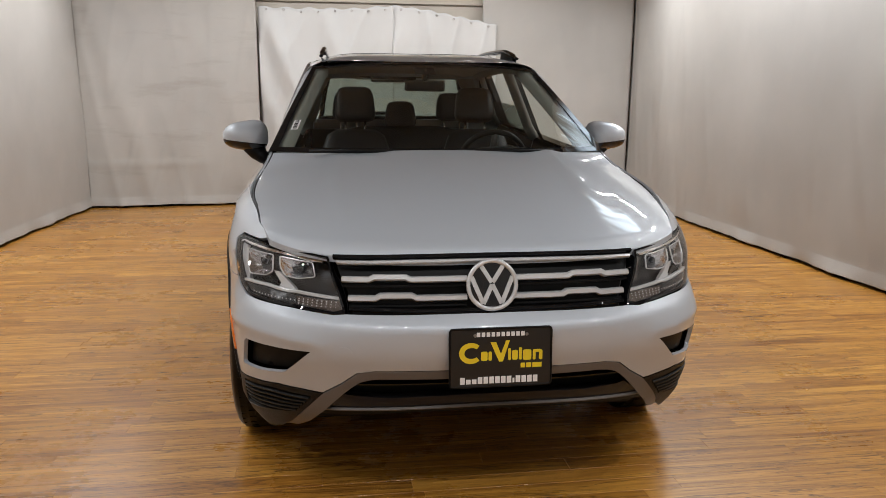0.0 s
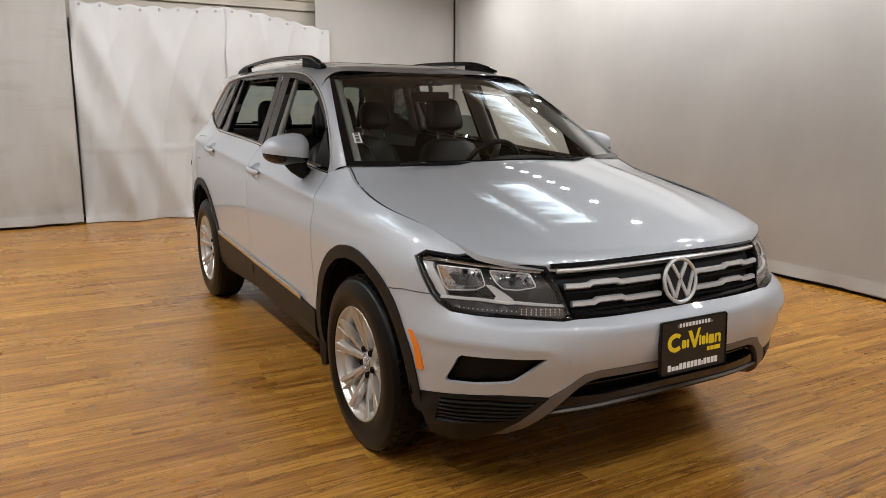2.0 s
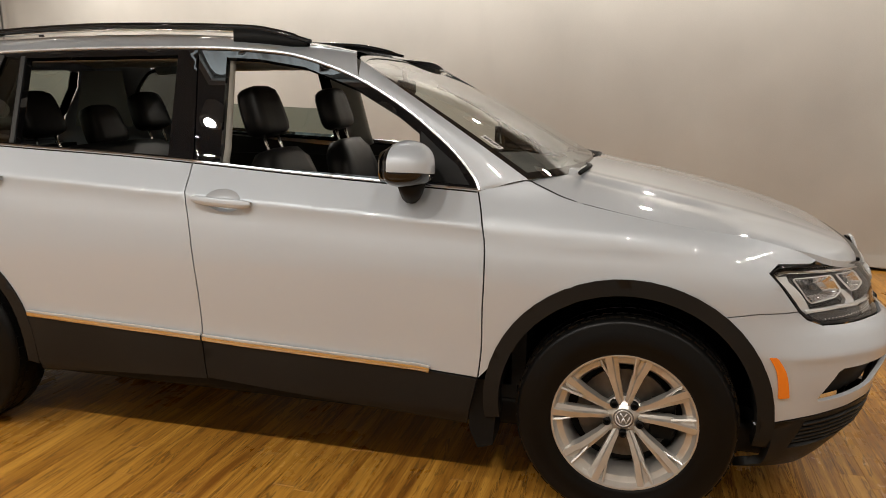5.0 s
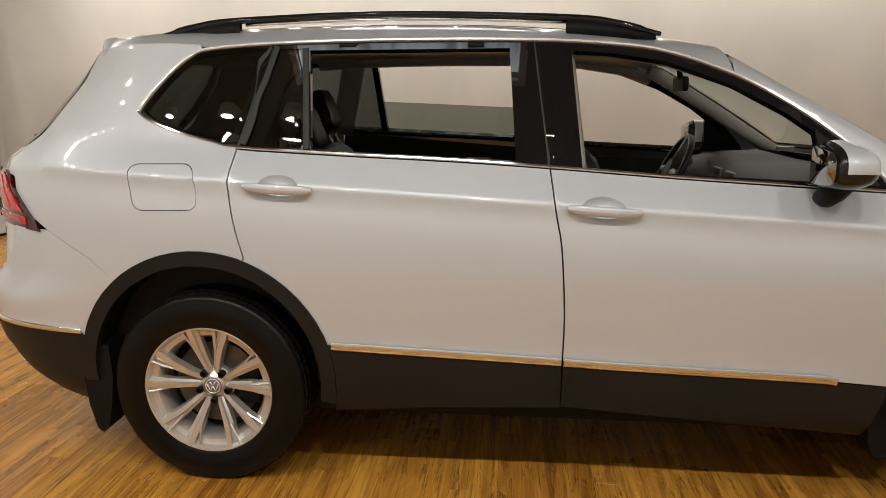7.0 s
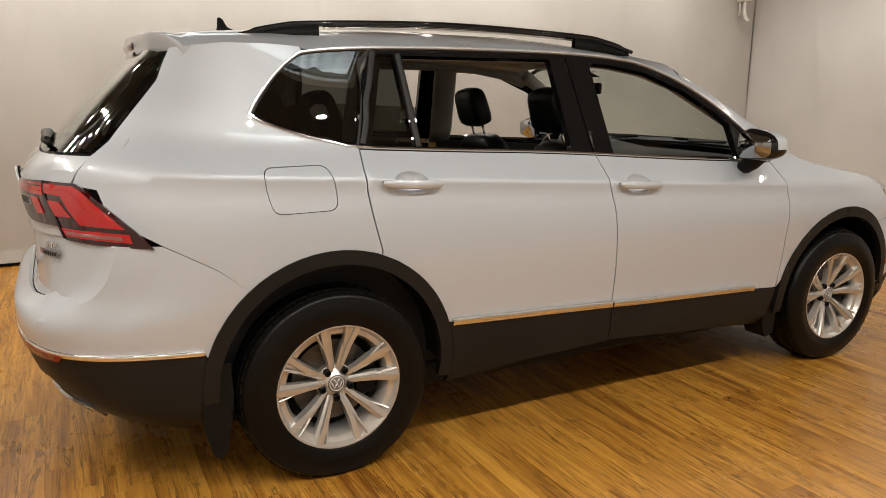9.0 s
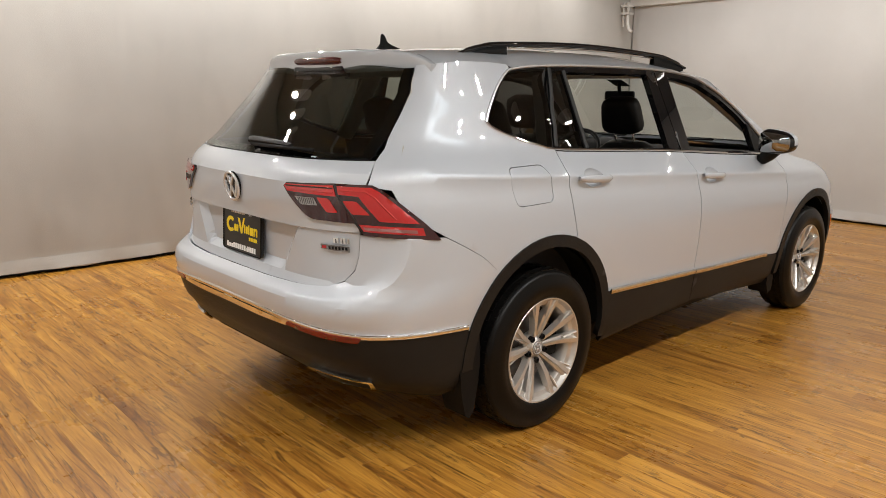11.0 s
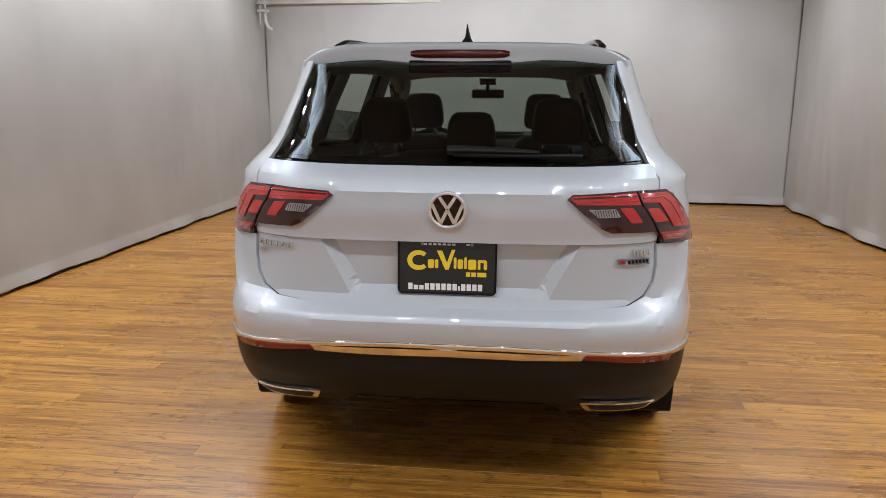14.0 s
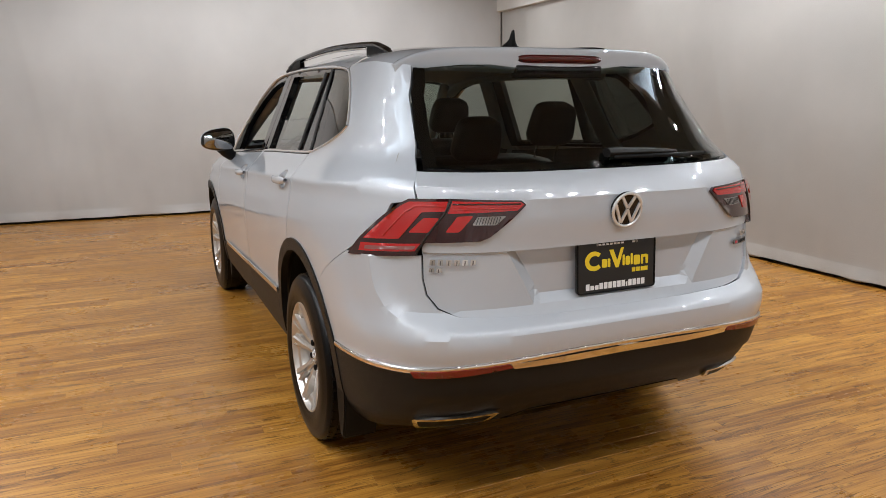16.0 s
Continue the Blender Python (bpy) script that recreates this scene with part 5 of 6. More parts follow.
            for a, b in zip(ends, ends[1:]):
                for j in range(5):
                    leg.faces.new((a[j], a[(j + 1) % 5], b[(j + 1) % 5], b[j]))
            bmesh.ops.recalc_face_normals(leg, faces=leg.faces)
            part("spoke_leg", leg, ALLOY, spoke, angle=40)
        a2 = ang + radians(36)
        b2 = lathe([(0.013, 0.0), (0.013, 0.02), (0.009, 0.022), (0.009, 0.010), (0.0005, 0.010)], 12)
        bmesh.ops.translate(b2, vec=(0.037, 0.056 * math.cos(a2), 0.056 * math.sin(a2)), verts=b2.verts)
        part("wheel_bolt", b2, MATTE, rim, angle=40)
    hb = lathe([(0.070, 0.0), (0.070, 0.030), (0.058, 0.036), (0.044, 0.044), (0.037, 0.053), (0.034, 0.0545)], 40)
    part("hub", hb, ALLOY, rim, angle=40)
    cp = lathe([(0.034, 0.044), (0.034, 0.053), (0.031, 0.055), (0.0005, 0.056)], 32)
    cap = part("hub_cap", cp, SATIN, rim, "grey centre cap with emblem", angle=40)
    for a, b in (((-0.011, 0.018), (0.0, 0.003)), ((0.011, 0.018), (0.0, 0.003)), ((-0.021, 0.008), (-0.009, -0.018)), ((0.021, 0.008), (0.009, -0.018)), ((-0.009, -0.018), (0.0, 0.001)), ((0.009, -0.018), (0.0, 0.001))):
        part("emblem_bar", tube([(0.057, *a), (0.057, *b)], 0.0024, 6), EMBLEM, cap)
    part("emblem_ring", tube([(0.056, 0.027 * math.cos(k * math.tau / 24), 0.027 * math.sin(k * math.tau / 24)) for k in range(24)], 0.0022, 6, True, up=(1, 0, 0)), EMBLEM, cap)
    dk = lathe([(0.06, 0.005), (0.155, 0.005), (0.157, 0.0), (0.157, -0.012), (0.155, -0.016), (0.06, -0.016)], 48)
    part("brake_disc", dk, DISC, w, "steel brake disc", angle=40)
    cal = bmesh.new()
    cal = box_bm((-0.045, 0.085, -0.07), (0.03, 0.165, 0.07), 0.012, 2, cal)
    part("brake_caliper", cal, MATTE, w, "dark brake caliper", angle=40)
    bk = lathe([(0.05, -0.03), (0.205, -0.03)], 40)
    part("dust_shield", bk, MATTE, w)
    return w


for nm, cy in (("front_wheel", AX_F), ("rear_wheel", AX_R)):
    for sg in (-1, 1):
        make_wheel(nm, sg * 0.798, cy, sg)

# wheel housings, mud flaps and underbody
for cy, cz in ((CYF, ZF), (CYR, ZR)):
    for sg in (-1, 1):
        lin = grid_bm(lambda u, v: (sg * (0.45 + 0.415 * v), cy + (0.425 + 0.0 * v) * math.cos(math.pi * (1.0 * u)), cz - 0.01 + 0.425 * math.sin(math.pi * (1.0 * u))), 28, 4)
        part("wheel_housing", lin, MATTE, car, "black wheel housing")
        part("housing_back", box_bm((sg * 0.44, cy - 0.43, 0.24), (sg * 0.47, cy + 0.43, 0.80)), MATTE, car)
        flap_p = [(1.775, 0.50), (1.872, 0.50), (1.878, 0.36), (1.868, 0.26), (1.845, 0.170), (1.824, 0.155), (1.800, 0.18), (1.780, 0.28), (1.768, 0.38)] if cy > 0 else [(-0.868, 0.44), (-0.945, 0.44), (-0.968, 0.32), (-0.958, 0.20), (-0.905, 0.185), (-0.876, 0.25)]
        fm = Matrix(((0, 0, 1, 0.735 if sg > 0 else -0.865), (1, 0, 0, 0), (0, 1, 0, 0), (0, 0, 0, 1)))
        part("mud_flap", prism(flap_p, 0.13, fm, 0.006), MATTE, car, "black rubber mud flap", angle=40)
under = box_bm((-0.74, -1.85, 0.225), (0.74, 1.80, 0.33), 0.02)
part("underbody", under, MATTE, car)
part("front_backing", box_bm((-0.60, -1.98, 0.24), (0.60, -1.80, 0.84), 0.02), MATTE, car)
part("rear_backing", box_bm((-0.62, 1.9, 0.36), (0.62, 2.10, 0.70), 0.02), MATTE, car)
part("scuttle", grid_bm(lambda u, v: (0.74 * (2 * u - 1), -1.26 + 0.17 * v + 0.14 * abs(2 * u - 1) ** 2.2, 1.098 + 0.012 * v), 24, 3), MATTE, car, "black plastic scuttle below the windscreen")
for x0, x1 in ((0.62, 0.05), (-0.02, -0.60)):
    part("wiper", tube([(x0, -1.13 + 0.10 * abs(x0) ** 2, 1.128), ((x0 + x1) / 2, -1.215, 1.132), (x1, -1.20, 1.132)], 0.008, 6), MATTE, car, "black windscreen wiper")

# ---- door mirrors
for sg in (-1, 1):
    mir = new("door_mirror")
    mir.parent = car
    c = Vector((sg * 0.932, -0.662, 1.166))

    def shell(u, v, k=1.0):
        th, ph = u * math.tau, (v - 0.5) * math.pi
        e = abs(math.cos(ph)) ** (0.75 if ph < 0 else 0.30)
        x = math.copysign(e * abs(math.cos(th)) ** 0.7, math.cos(th))
        z = math.copysign(e * abs(math.sin(th)) ** 0.7, math.sin(th))
        y = math.sin(ph)
        return Vector((x * 0.110 * k, y * (0.10 if y < 0 else 0.05) * k, z * (0.082 if z > 0 else 0.066) * k * (1 - 0.20 * x * sg)))
    sh_bm = grid_bm(lambda u, v: c + shell(u, v), 32, 16)
    bmesh.ops.remove_doubles(sh_bm, verts=sh_bm.verts, dist=0.0005)
    bmesh.ops.recalc_face_normals(sh_bm, faces=sh_bm.faces)
    cut = bmesh.ops.bisect_plane(sh_bm, geom=sh_bm.verts[:] + sh_bm.edges[:] + sh_bm.faces[:], plane_co=c + Vector((0, 0, -0.018)), plane_no=(-0.12 * sg, 0, 1), clear_inner=True)
    bmesh.ops.bisect_plane(sh_bm, geom=sh_bm.verts[:] + sh_bm.edges[:] + sh_bm.faces[:], plane_co=c + Vector((0, 0.022, 0)), plane_no=(0, 1, 0), clear_outer=True)
    part("mirror_cap", sh_bm, PAINT, mir, "body-coloured mirror cap", angle=60)
    lo = grid_bm(lambda u, v: c + shell(u, v, 0.985), 32, 16)
    bmesh.ops.remove_doubles(lo, verts=lo.verts, dist=0.0005)
    bmesh.ops.recalc_face_normals(lo, faces=lo.faces)
    part("mirror_housing", lo, BLACK, mir, "black mirror housing", angle=60)
    part("turn_repeater", tube([c + Vector((sg * 0.100 * math.cos(a), -0.093 * math.sin(a) - 0.004, -0.022 + 0.012 * math.cos(a))) for a in (0.0, 0.4, 0.8, 1.2, 1.57)], 0.004, 6), BLACK, mir)
    foot = tube([c + Vector((-sg * 0.035, -0.015, -0.035)), c + Vector((-sg * 0.060, -0.008, -0.075)), c + Vector((-sg * 0.082, 0.0, -0.098)), c + Vector((-sg * 0.105, 0.005, -0.104))], [0.055, 0.044, 0.034, 0.030], 12)
    part("mirror_foot", foot, MATTE, mir, "black mirror foot")
    oval = round_corners([(-0.092, -0.048 - 0.008 * sg), (0.092, -0.048 + 0.008 * sg), (0.092, 0.060 - 0.010 * sg), (-0.092, 0.060 + 0.010 * sg)], 0.035, 5)
    gl = prism(oval, 0.003, Matrix.Translation(c + Vector((0, 0.0495, 0))) @ Matrix(((1, 0, 0, 0), (0, 0, 1, 0), (0, 1, 0, 0), (0, 0, 0, 1))))
    part("mirror_glass", gl, MIRROR, mir, "mirror glass")
    sail = panel("mirror_sail", "F", sg, S((-0.66, 1.275), (-0.72, 1.225), (-0.80, 1.165), (-0.85, 1.10), (-0.67, 1.112)), MATTE, mir, "black mirror base panel", off=0.0, lip=0.012)

# ---- roof rails and aerial
for sg in (-1, 1):
    x0 = 0.545
    rail_pts = smooth_line([(sg * 0.555, 1.63, 1.597), (sg * 0.55, 1.50, 1.630), (sg * x0, 1.33, 1.651), (sg * x0, 0.76, 1.669), (sg * x0, 0.15, 1.652), (sg * 0.55, -0.03, 1.630), (sg * 0.56, -0.175, 1.592)], 8)
    n = len(rail_pts)
    rail = part("roof_rail", tube(rail_pts, [0.016 if 3 < i < n - 4 else 0.011 for i in range(n)], 10, flat=0.75), BLACK, car, "black roof rail", angle=50)
    strip_pts = [(sg * (x0 + 0.003), 1.31 - k * 0.145, 1.633 + 0.018 * math.sin(math.pi * (k + 0.4) / 8.8)) for k in range(9)]
    part("rail_inlay", tube(strip_pts, 0.006, 6), CHROME, rail, "thin bright inlay")
    for ya, yb in ((1.62, 1.33), (0.15, -0.16)):
        ft = bmesh.new()
        for k in range(8):
            y0 = ya + (yb - ya) * k / 7
            top = float(np.interp(y0, [p[1] for p in rail_pts][::-1], [p[2] for p in rail_pts][::-1]))
            va = [ft.verts.new((sg * (x0 + dx), y0, zz)) for dx, zz in ((-0.013, 1.575), (0.016, 1.575), (0.013, top), (-0.010, top))]
            if k:
                for j in range(4):
                    ft.faces.new((prev[j], prev[(j + 1) % 4], va[(j + 1) % 4], va[j]))
            prev = va
        bmesh.ops.recalc_face_normals(ft, faces=ft.faces)
        part("rail_foot", ft, MATTE, rail, "black rail foot")
aer = new("aerial")
aer.parent = car
fin = bmesh.new()
rows = []
for yy, hh, ww in ((1.455, 0.003, 0.016), (1.49, 0.014, 0.028), (1.525, 0.024, 0.026), (1.552, 0.036, 0.020), (1.568, 0.066, 0.013), (1.582, 0.074, 0.010), (1.590, 0.070, 0.010), (1.593, 0.030, 0.018), (1.605, 0.004, 0.026)):
    rows.append([fin.verts.new((dx * ww, yy, 1.632 + dz * hh)) for dx, dz in ((-1, -0.2), (-0.8, 0.3), (-0.15, 1), (0.15, 1), (0.8, 0.3), (1, -0.2))])
for a, b in zip(rows, rows[1:]):
    for k in range(5):
        fin.faces.new((a[k], a[k + 1], b[k + 1], b[k]))
bmesh.ops.recalc_face_normals(fin, faces=fin.faces)
part("aerial_fin", fin, MATTE, aer, "black fin aerial", angle=50)
sun = grid_bm(lambda u, v: Vector(roof_point(0.13 + 0.74 * u, 0.215 + 0.34 * v)) + Vector((0, 0, 0.0015)), 20, 16)
part("sunroof", sun, BLACK, roof, "black glass sunroof")

# ---------------------------------------------------------------- cabin
for nm, lo, hi in (("cabin_floor", (-0.74, -1.02, 0.33), (0.74, 2.12, 0.38)), ("bulkhead", (-0.74, -1.05, 0.38), (0.74, -1.0, 1.08)), ("side_lining", (-0.745, -0.95, 0.34), (-0.715, 2.05, 1.06)),
                   ("side_lining", (0.715, -0.95, 0.34), (0.745, 2.05, 1.06)), ("rear_lining", (-0.70, 2.05, 0.38), (0.70, 2.12, 1.10))):
    part(nm, box_bm(lo, hi), DASH, car, smooth=False)
for sg in (-1, 1):
    for y0, y1, z0, z1 in ((-0.90, 0.17, 1.055, 1.128), (0.22, 1.26, 1.10, 1.178)):
        card = grid_bm(lambda u, v: (sg * (0.775 - 0.075 * math.sin(v * math.pi * 0.55) - 0.02 * v), y0 + (y1 - y0) * u, (z0 + (z1 - z0) * u) - 0.50 * v), 10, 10)
        dc = part("door_card", card, DASH, car, "black door lining")
        hx = sg * 0.700
        part("inner_handle", box_bm((hx - 0.008, y0 + 0.22, z0 - 0.065), (hx + 0.008, y0 + 0.36, z0 - 0.045), 0.005), CHROME, dc, "chrome inner handle")
head = grid_bm(lambda u, v: Vector(roof_point(0.05 + 0.90 * u, 0.04 + 0.93 * v)) - Vector((0, 0, 0.045)), 24, 20)
part("headliner", head, HEADLINER, car, "pale grey headliner")
for sg in (-1, 1):
    # inner trim of the pillars
    for a, b, wd in (((0.20, 1.55), (0.15, 1.12), 0.075), ((1.16, 1.55), (1.27, 1.18), 0.06)):
        pts = []
        for k in range(7):
            f = k / 6
            y, z = a[0] + (b[0] - a[0]) * f, a[1] + (b[1] - a[1]) * f
            pts.append((sg * (float(half_on_skin(y, z)) - 0.055), y, z))
        part("pillar_trim", tube(pts, wd, 10, flat=0.35, up=(1, 0, 0)), INNER, car, "grey pillar trim")
    pts = [Vector(screen_point(0.985 if sg > 0 else 0.015, v)) + Vector((-sg * 0.035, 0.05, -0.02)) for v in (0, 0.2, 0.4, 0.6, 0.8, 1.0)]
    part("pillar_trim", tube(pts, 0.035, 8), INNER, car, "grey pillar trim")
    rail_in = [(sg * (float(half_on_skin(y, dlo_z(y) - 0.01)) - 0.05), y, dlo_z(y) - 0.012) for y in (-0.35, -0.2, 0, 0.3, 0.6, 0.9, 1.15, 1.35)]
    part("roof_side_trim", tube(rail_in, 0.034, 8), INNER, car, "grey roof edge trim")
    part("rear_pillar_trim", grid_bm(lambda u, v: (sg * (float(half_on_skin(1.50 + 0.38 * u, 1.22 + 0.30 * v)) - 0.05), 1.66 + (0.40 - 0.20 * v) * u - 0.05 * v, 1.20 + 0.33 * v), 6, 6), INNER, car, "grey rear pillar trim")

dash = bmesh.new()
sec = [(-1.02, 1.080), (-0.86, 1.098), (-0.70, 1.092), (-0.60, 1.060), (-0.565, 1.0), (-0.57, 0.90), (-0.62, 0.80), (-0.70, 0.62), (-0.80, 0.45)]
rows = []
for i in range(25):
    x = -0.72 + 1.44 * i / 24
    hump = 0.028 * math.exp(-((x - 0.37) / 0.17) ** 4)
    rows.append([dash.verts.new((x, y + 0.03 * abs(x), z + (hump if j in (1, 2, 3) else 0))) for j, (y, z) in enumerate(sec)])
for a, b in zip(rows, rows[1:]):
    for k in range(len(sec) - 1):
        dash.faces.new((a[k], a[k + 1], b[k + 1], b[k]))
bmesh.ops.recalc_face_normals(dash, faces=dash.faces)
dashboard = part("dashboard", dash, DASH, car, "dark dashboard")
part("centre_screen", box_bm((-0.12, -0.585, 0.90), (0.12, -0.555, 1.03), 0.008), BLACK, dashboard, "black touch screen")
for x0 in (-0.60, -0.14, 0.06, 0.62):
    part("air_vent", box_bm((x0 - 0.055, -0.575, 1.035), (x0 + 0.055, -0.56, 1.075), 0.006), SATIN, dashboard, "air vent")
wheel = new("steering_wheel")
wheel.parent = car
m = Matrix.Translation((0.37, -0.43, 1.02)) @ Matrix.Rotation(radians(-64), 4, "X")
part("wheel_rim", tube([m @ Vector((0.185 * math.cos(k * math.tau / 32), 0.185 * math.sin(k * math.tau / 32), 0)) for k in range(32)], 0.016, 8, True), LEATHER, wheel, "black leather rim")
hubm = bmesh.new()
bmesh.ops.create_cone(hubm, cap_ends=True, segments=24, radius1=0.085, radius2=0.06, depth=0.05)
bmesh.ops.transform(hubm, matrix=m, verts=hubm.verts)
part("wheel_boss", hubm, DASH, wheel, angle=40)
for a in (0, 180, 270):
    part("wheel_spoke", tube([m @ Vector((0.06 * math.cos(radians(a)), 0.06 * math.sin(radians(a)), 0)), m @ Vector((0.18 * math.cos(radians(a)), 0.18 * math.sin(radians(a)), 0))], [0.024, 0.016], 8), SATIN, wheel)
part("interior_mirror", box_bm((-0.11, -0.385, 1.40), (0.11, -0.36, 1.46), 0.02, 3), MATTE, car, "black interior mirror", angle=40)
part("mirror_stalk", tube([(0, -0.37, 1.45), (0, -0.36, 1.52)], 0.012, 8), MATTE, car)
sens = grid_bm(lambda u, v: Vector(screen_point(0.455 + 0.09 * u, 0.86 + 0.11 * v)) - Vector((0, -0.01, 0.02)), 8, 6)
part("sensor_cover", sens, MATTE, car, "black sensor cover behind the windscreen")


def cushion(lo, hi, bevel, name, parent, label="", lean=0.0, pivot=None, taper=0.0):
    bm = box_bm(lo, hi, 0)
    bmesh.ops.subdivide_edges(bm, edges=bm.edges[:], cuts=4, use_grid_fill=True)
    c = Vector([(a + b) / 2 for a, b in zip(lo, hi)])
    h = Vector([abs(b - a) / 2 for a, b in zip(lo, hi)])
    for v in bm.verts:
        q = Vector([(v.co[i] - c[i]) / h[i] for i in range(3)])
        L = (abs(q.x) ** 5 + abs(q.y) ** 5 + abs(q.z) ** 5) ** 0.2
        q = q / max(L, 1e-6) * (max(abs(q.x), abs(q.y), abs(q.z)))
        v.co = c + Vector((q.x * h.x * (1 - taper * (q.z * 0.5 + 0.5)), q.y * h.y * (1 + 0.12 * (1 - q.x ** 2) * (-1)), q.z * h.z))
    if lean:
        bmesh.ops.rotate(bm, cent=pivot or c, matrix=Matrix.Rotation(radians(lean), 3, "X"), verts=bm.verts)
    bmesh.ops.recalc_face_normals(bm, faces=bm.faces)
    return part(name, bm, LEATHER, parent, label)


def seat(name, x, y, w, zb, head_z, lean=-18, parent=None, bench=False, head_w=0.13):
    s = new(name)
    s.parent = car
    cushion((x - w, y - 0.52, zb), (x + w, y + 0.02, zb + 0.16), 0.05, "seat_cushion", s, "black leatherette cushion")
    pv = (x, y, zb + 0.12)
    cushion((x - w, y - 0.02, zb + 0.10), (x + w, y + 0.13, zb + 0.72), 0.05, "backrest", s, "black leatherette backrest", lean, pv, 0.22)
    heads = (x,) if not bench else (x - w * 0.62, x, x + w * 0.62)
    for hx in heads:
        low = 0.07 if bench and hx == x else 0.0
        hd = cushion((hx - head_w, y + 0.005, zb + 0.775 - low), (hx + head_w, y + 0.115, zb + 0.985 - low), 0.05, "headrest", s, "black headrest", lean, pv, 0.18)
        for dx in (-0.06, 0.06):
            pb = tube([(hx + dx, y + 0.06, zb + 0.66), (hx + dx, y + 0.06, zb + 0.80)], 0.007, 6)
            bmesh.ops.rotate(pb, cent=pv, matrix=Matrix.Rotation(radians(lean), 3, "X"), verts=pb.verts)
            part("headrest_post", pb, CHROME, hd)
    return s


seat("front_seat", -0.37, -0.15, 0.25, 0.50, 1.30)
seat("front_seat", 0.37, -0.15, 0.25, 0.50, 1.30)
seat("rear_bench", 0.0, 0.96, 0.64, 0.49, 1.30, -20, bench=True, head_w=0.125)
part("centre_console", box_bm((-0.10, -0.60, 0.40), (0.10, 0.20, 0.70), 0.03, 3), DASH, car, "black centre console", angle=40)


# ---------------------------------------------------------------- the hall
XL, XR, YN, YS = -3.68, 3.66, 5.55, -5.60
NW, NM, NE, SE_, SW_ = (-3.56, 5.14), (-1.47, 5.43), (3.50, 5.40), (3.34, -5.55), (-3.70, -5.28)
FABRIC = material("cream_canvas", (0.44, 0.428, 0.405), rough=0.9, noise_scale=0.9, noise_amount=0.15, fine=0.15, bump=0.35, bump_scale=140)
FABRIC_W = material("white_canvas", (0.52, 0.515, 0.505), rough=0.9, noise_scale=0.9, noise_amount=0.13, fine=0.15, bump=0.35, bump_scale=140)
STAINED = material("stained_canvas", (0.44, 0.425, 0.40), rough=0.9, noise_scale=0.9, noise_amount=0.15, fine=0.15, bump=0.35, bump_scale=140)
# brown damp stains in long flat streaks
nt_ = STAINED.node_tree
pos_ = nt_.nodes.new("ShaderNodeNewGeometry")
map_ = nt_.nodes.new("ShaderNodeMapping")
map_.inputs["Scale"].default_value = (1.1, 1.1, 5.0)
nt_.links.new(pos_.outputs["Position"], map_.inputs["Vector"])
streak = nt_.nodes.new("ShaderNodeTexNoise")
streak.inputs["Scale"].default_value, streak.inputs["Detail"].default_value, streak.inputs["Roughness"].default_value = 1.0, 6, 0.6
nt_.links.new(map_.outputs[0], streak.inputs["Vector"])
lim = nt_.nodes.new("ShaderNodeMapRange")
lim.inputs["From Min"].default_value, lim.inputs["From Max"].default_value, lim.inputs["To Max"].default_value = 0.55, 0.75, 0.28
nt_.links.new(streak.outputs["Fac"], lim.inputs["Value"])
mixs = nt_.nodes.new("ShaderNodeMix")
mixs.data_type = "RGBA"
old = nt_.nodes["Principled BSDF"].inputs["Base Color"].links[0].from_socket
nt_.links.new(lim.outputs[0], mixs.inputs["Factor"])
nt_.links.new(old, mixs.inputs["A"])
mixs.inputs["B"].default_value = (0.20, 0.165, 0.12, 1)
nt_.links.new(mixs.outputs["Result"], nt_.nodes["Principled BSDF"].inputs["Base Color"])
CURTAIN = material("white_curtain_cloth", (0.58, 0.585, 0.58), rough=0.9, noise_scale=0.9, noise_amount=0.12, fine=0.15, bump=0.35, bump_scale=140)
PLASTER = material("old_plaster", (0.55, 0.50, 0.43), rough=0.9, noise_scale=1.2, noise_amount=0.15, bump=0.2, bump_scale=20)
CEILING = material("dim_ceiling_boards", (0.19, 0.18, 0.165), rough=0.85, noise_scale=1.0, noise_amount=0.25)
DARK_FOOT = material("dark_foot_strip", (0.03, 0.025, 0.02), rough=0.7, noise_scale=4, noise_amount=0.3)


def room_box(name, lo, hi, mat, kind="structure", label="", category=""):
    ob = part(name, box_bm(lo, hi), mat, smooth=False)
    return tagged(ob, label, category, kind=kind)


room_box("wall_west", (XL - 0.30, YS - 0.3, 0), (XL - 0.15, YN + 0.3, CEIL), PLASTER, label="plain plastered wall behind the canvas", category="wall")
room_box("wall_east", (XR + 0.15, YS - 0.3, 0), (XR + 0.30, YN + 0.3, CEIL), PLASTER, label="plain plastered wall behind the canvas", category="wall")
wall_n = room_box("wall_north", (XL - 0.15, YN + 0.12, 0), (XR + 0.15, YN + 0.3, CEIL), PLASTER, label="plastered end wall with a moulded cornice", category="wall")
room_box("wall_south", (XL - 0.15, YS - 0.3, 0), (XR + 0.15, YS - 0.12, CEIL), PLASTER, label="plain plastered wall behind the canvas", category="wall")
SKY_Y, SKY_X = (0.2, 1.75), (1.95, 2.62)
SKY_CLOTH = material("daylit_white_cloth", (0.8, 0.85, 0.9), rough=0.9, emit=(0.74, 0.89, 1.0, 1.0))
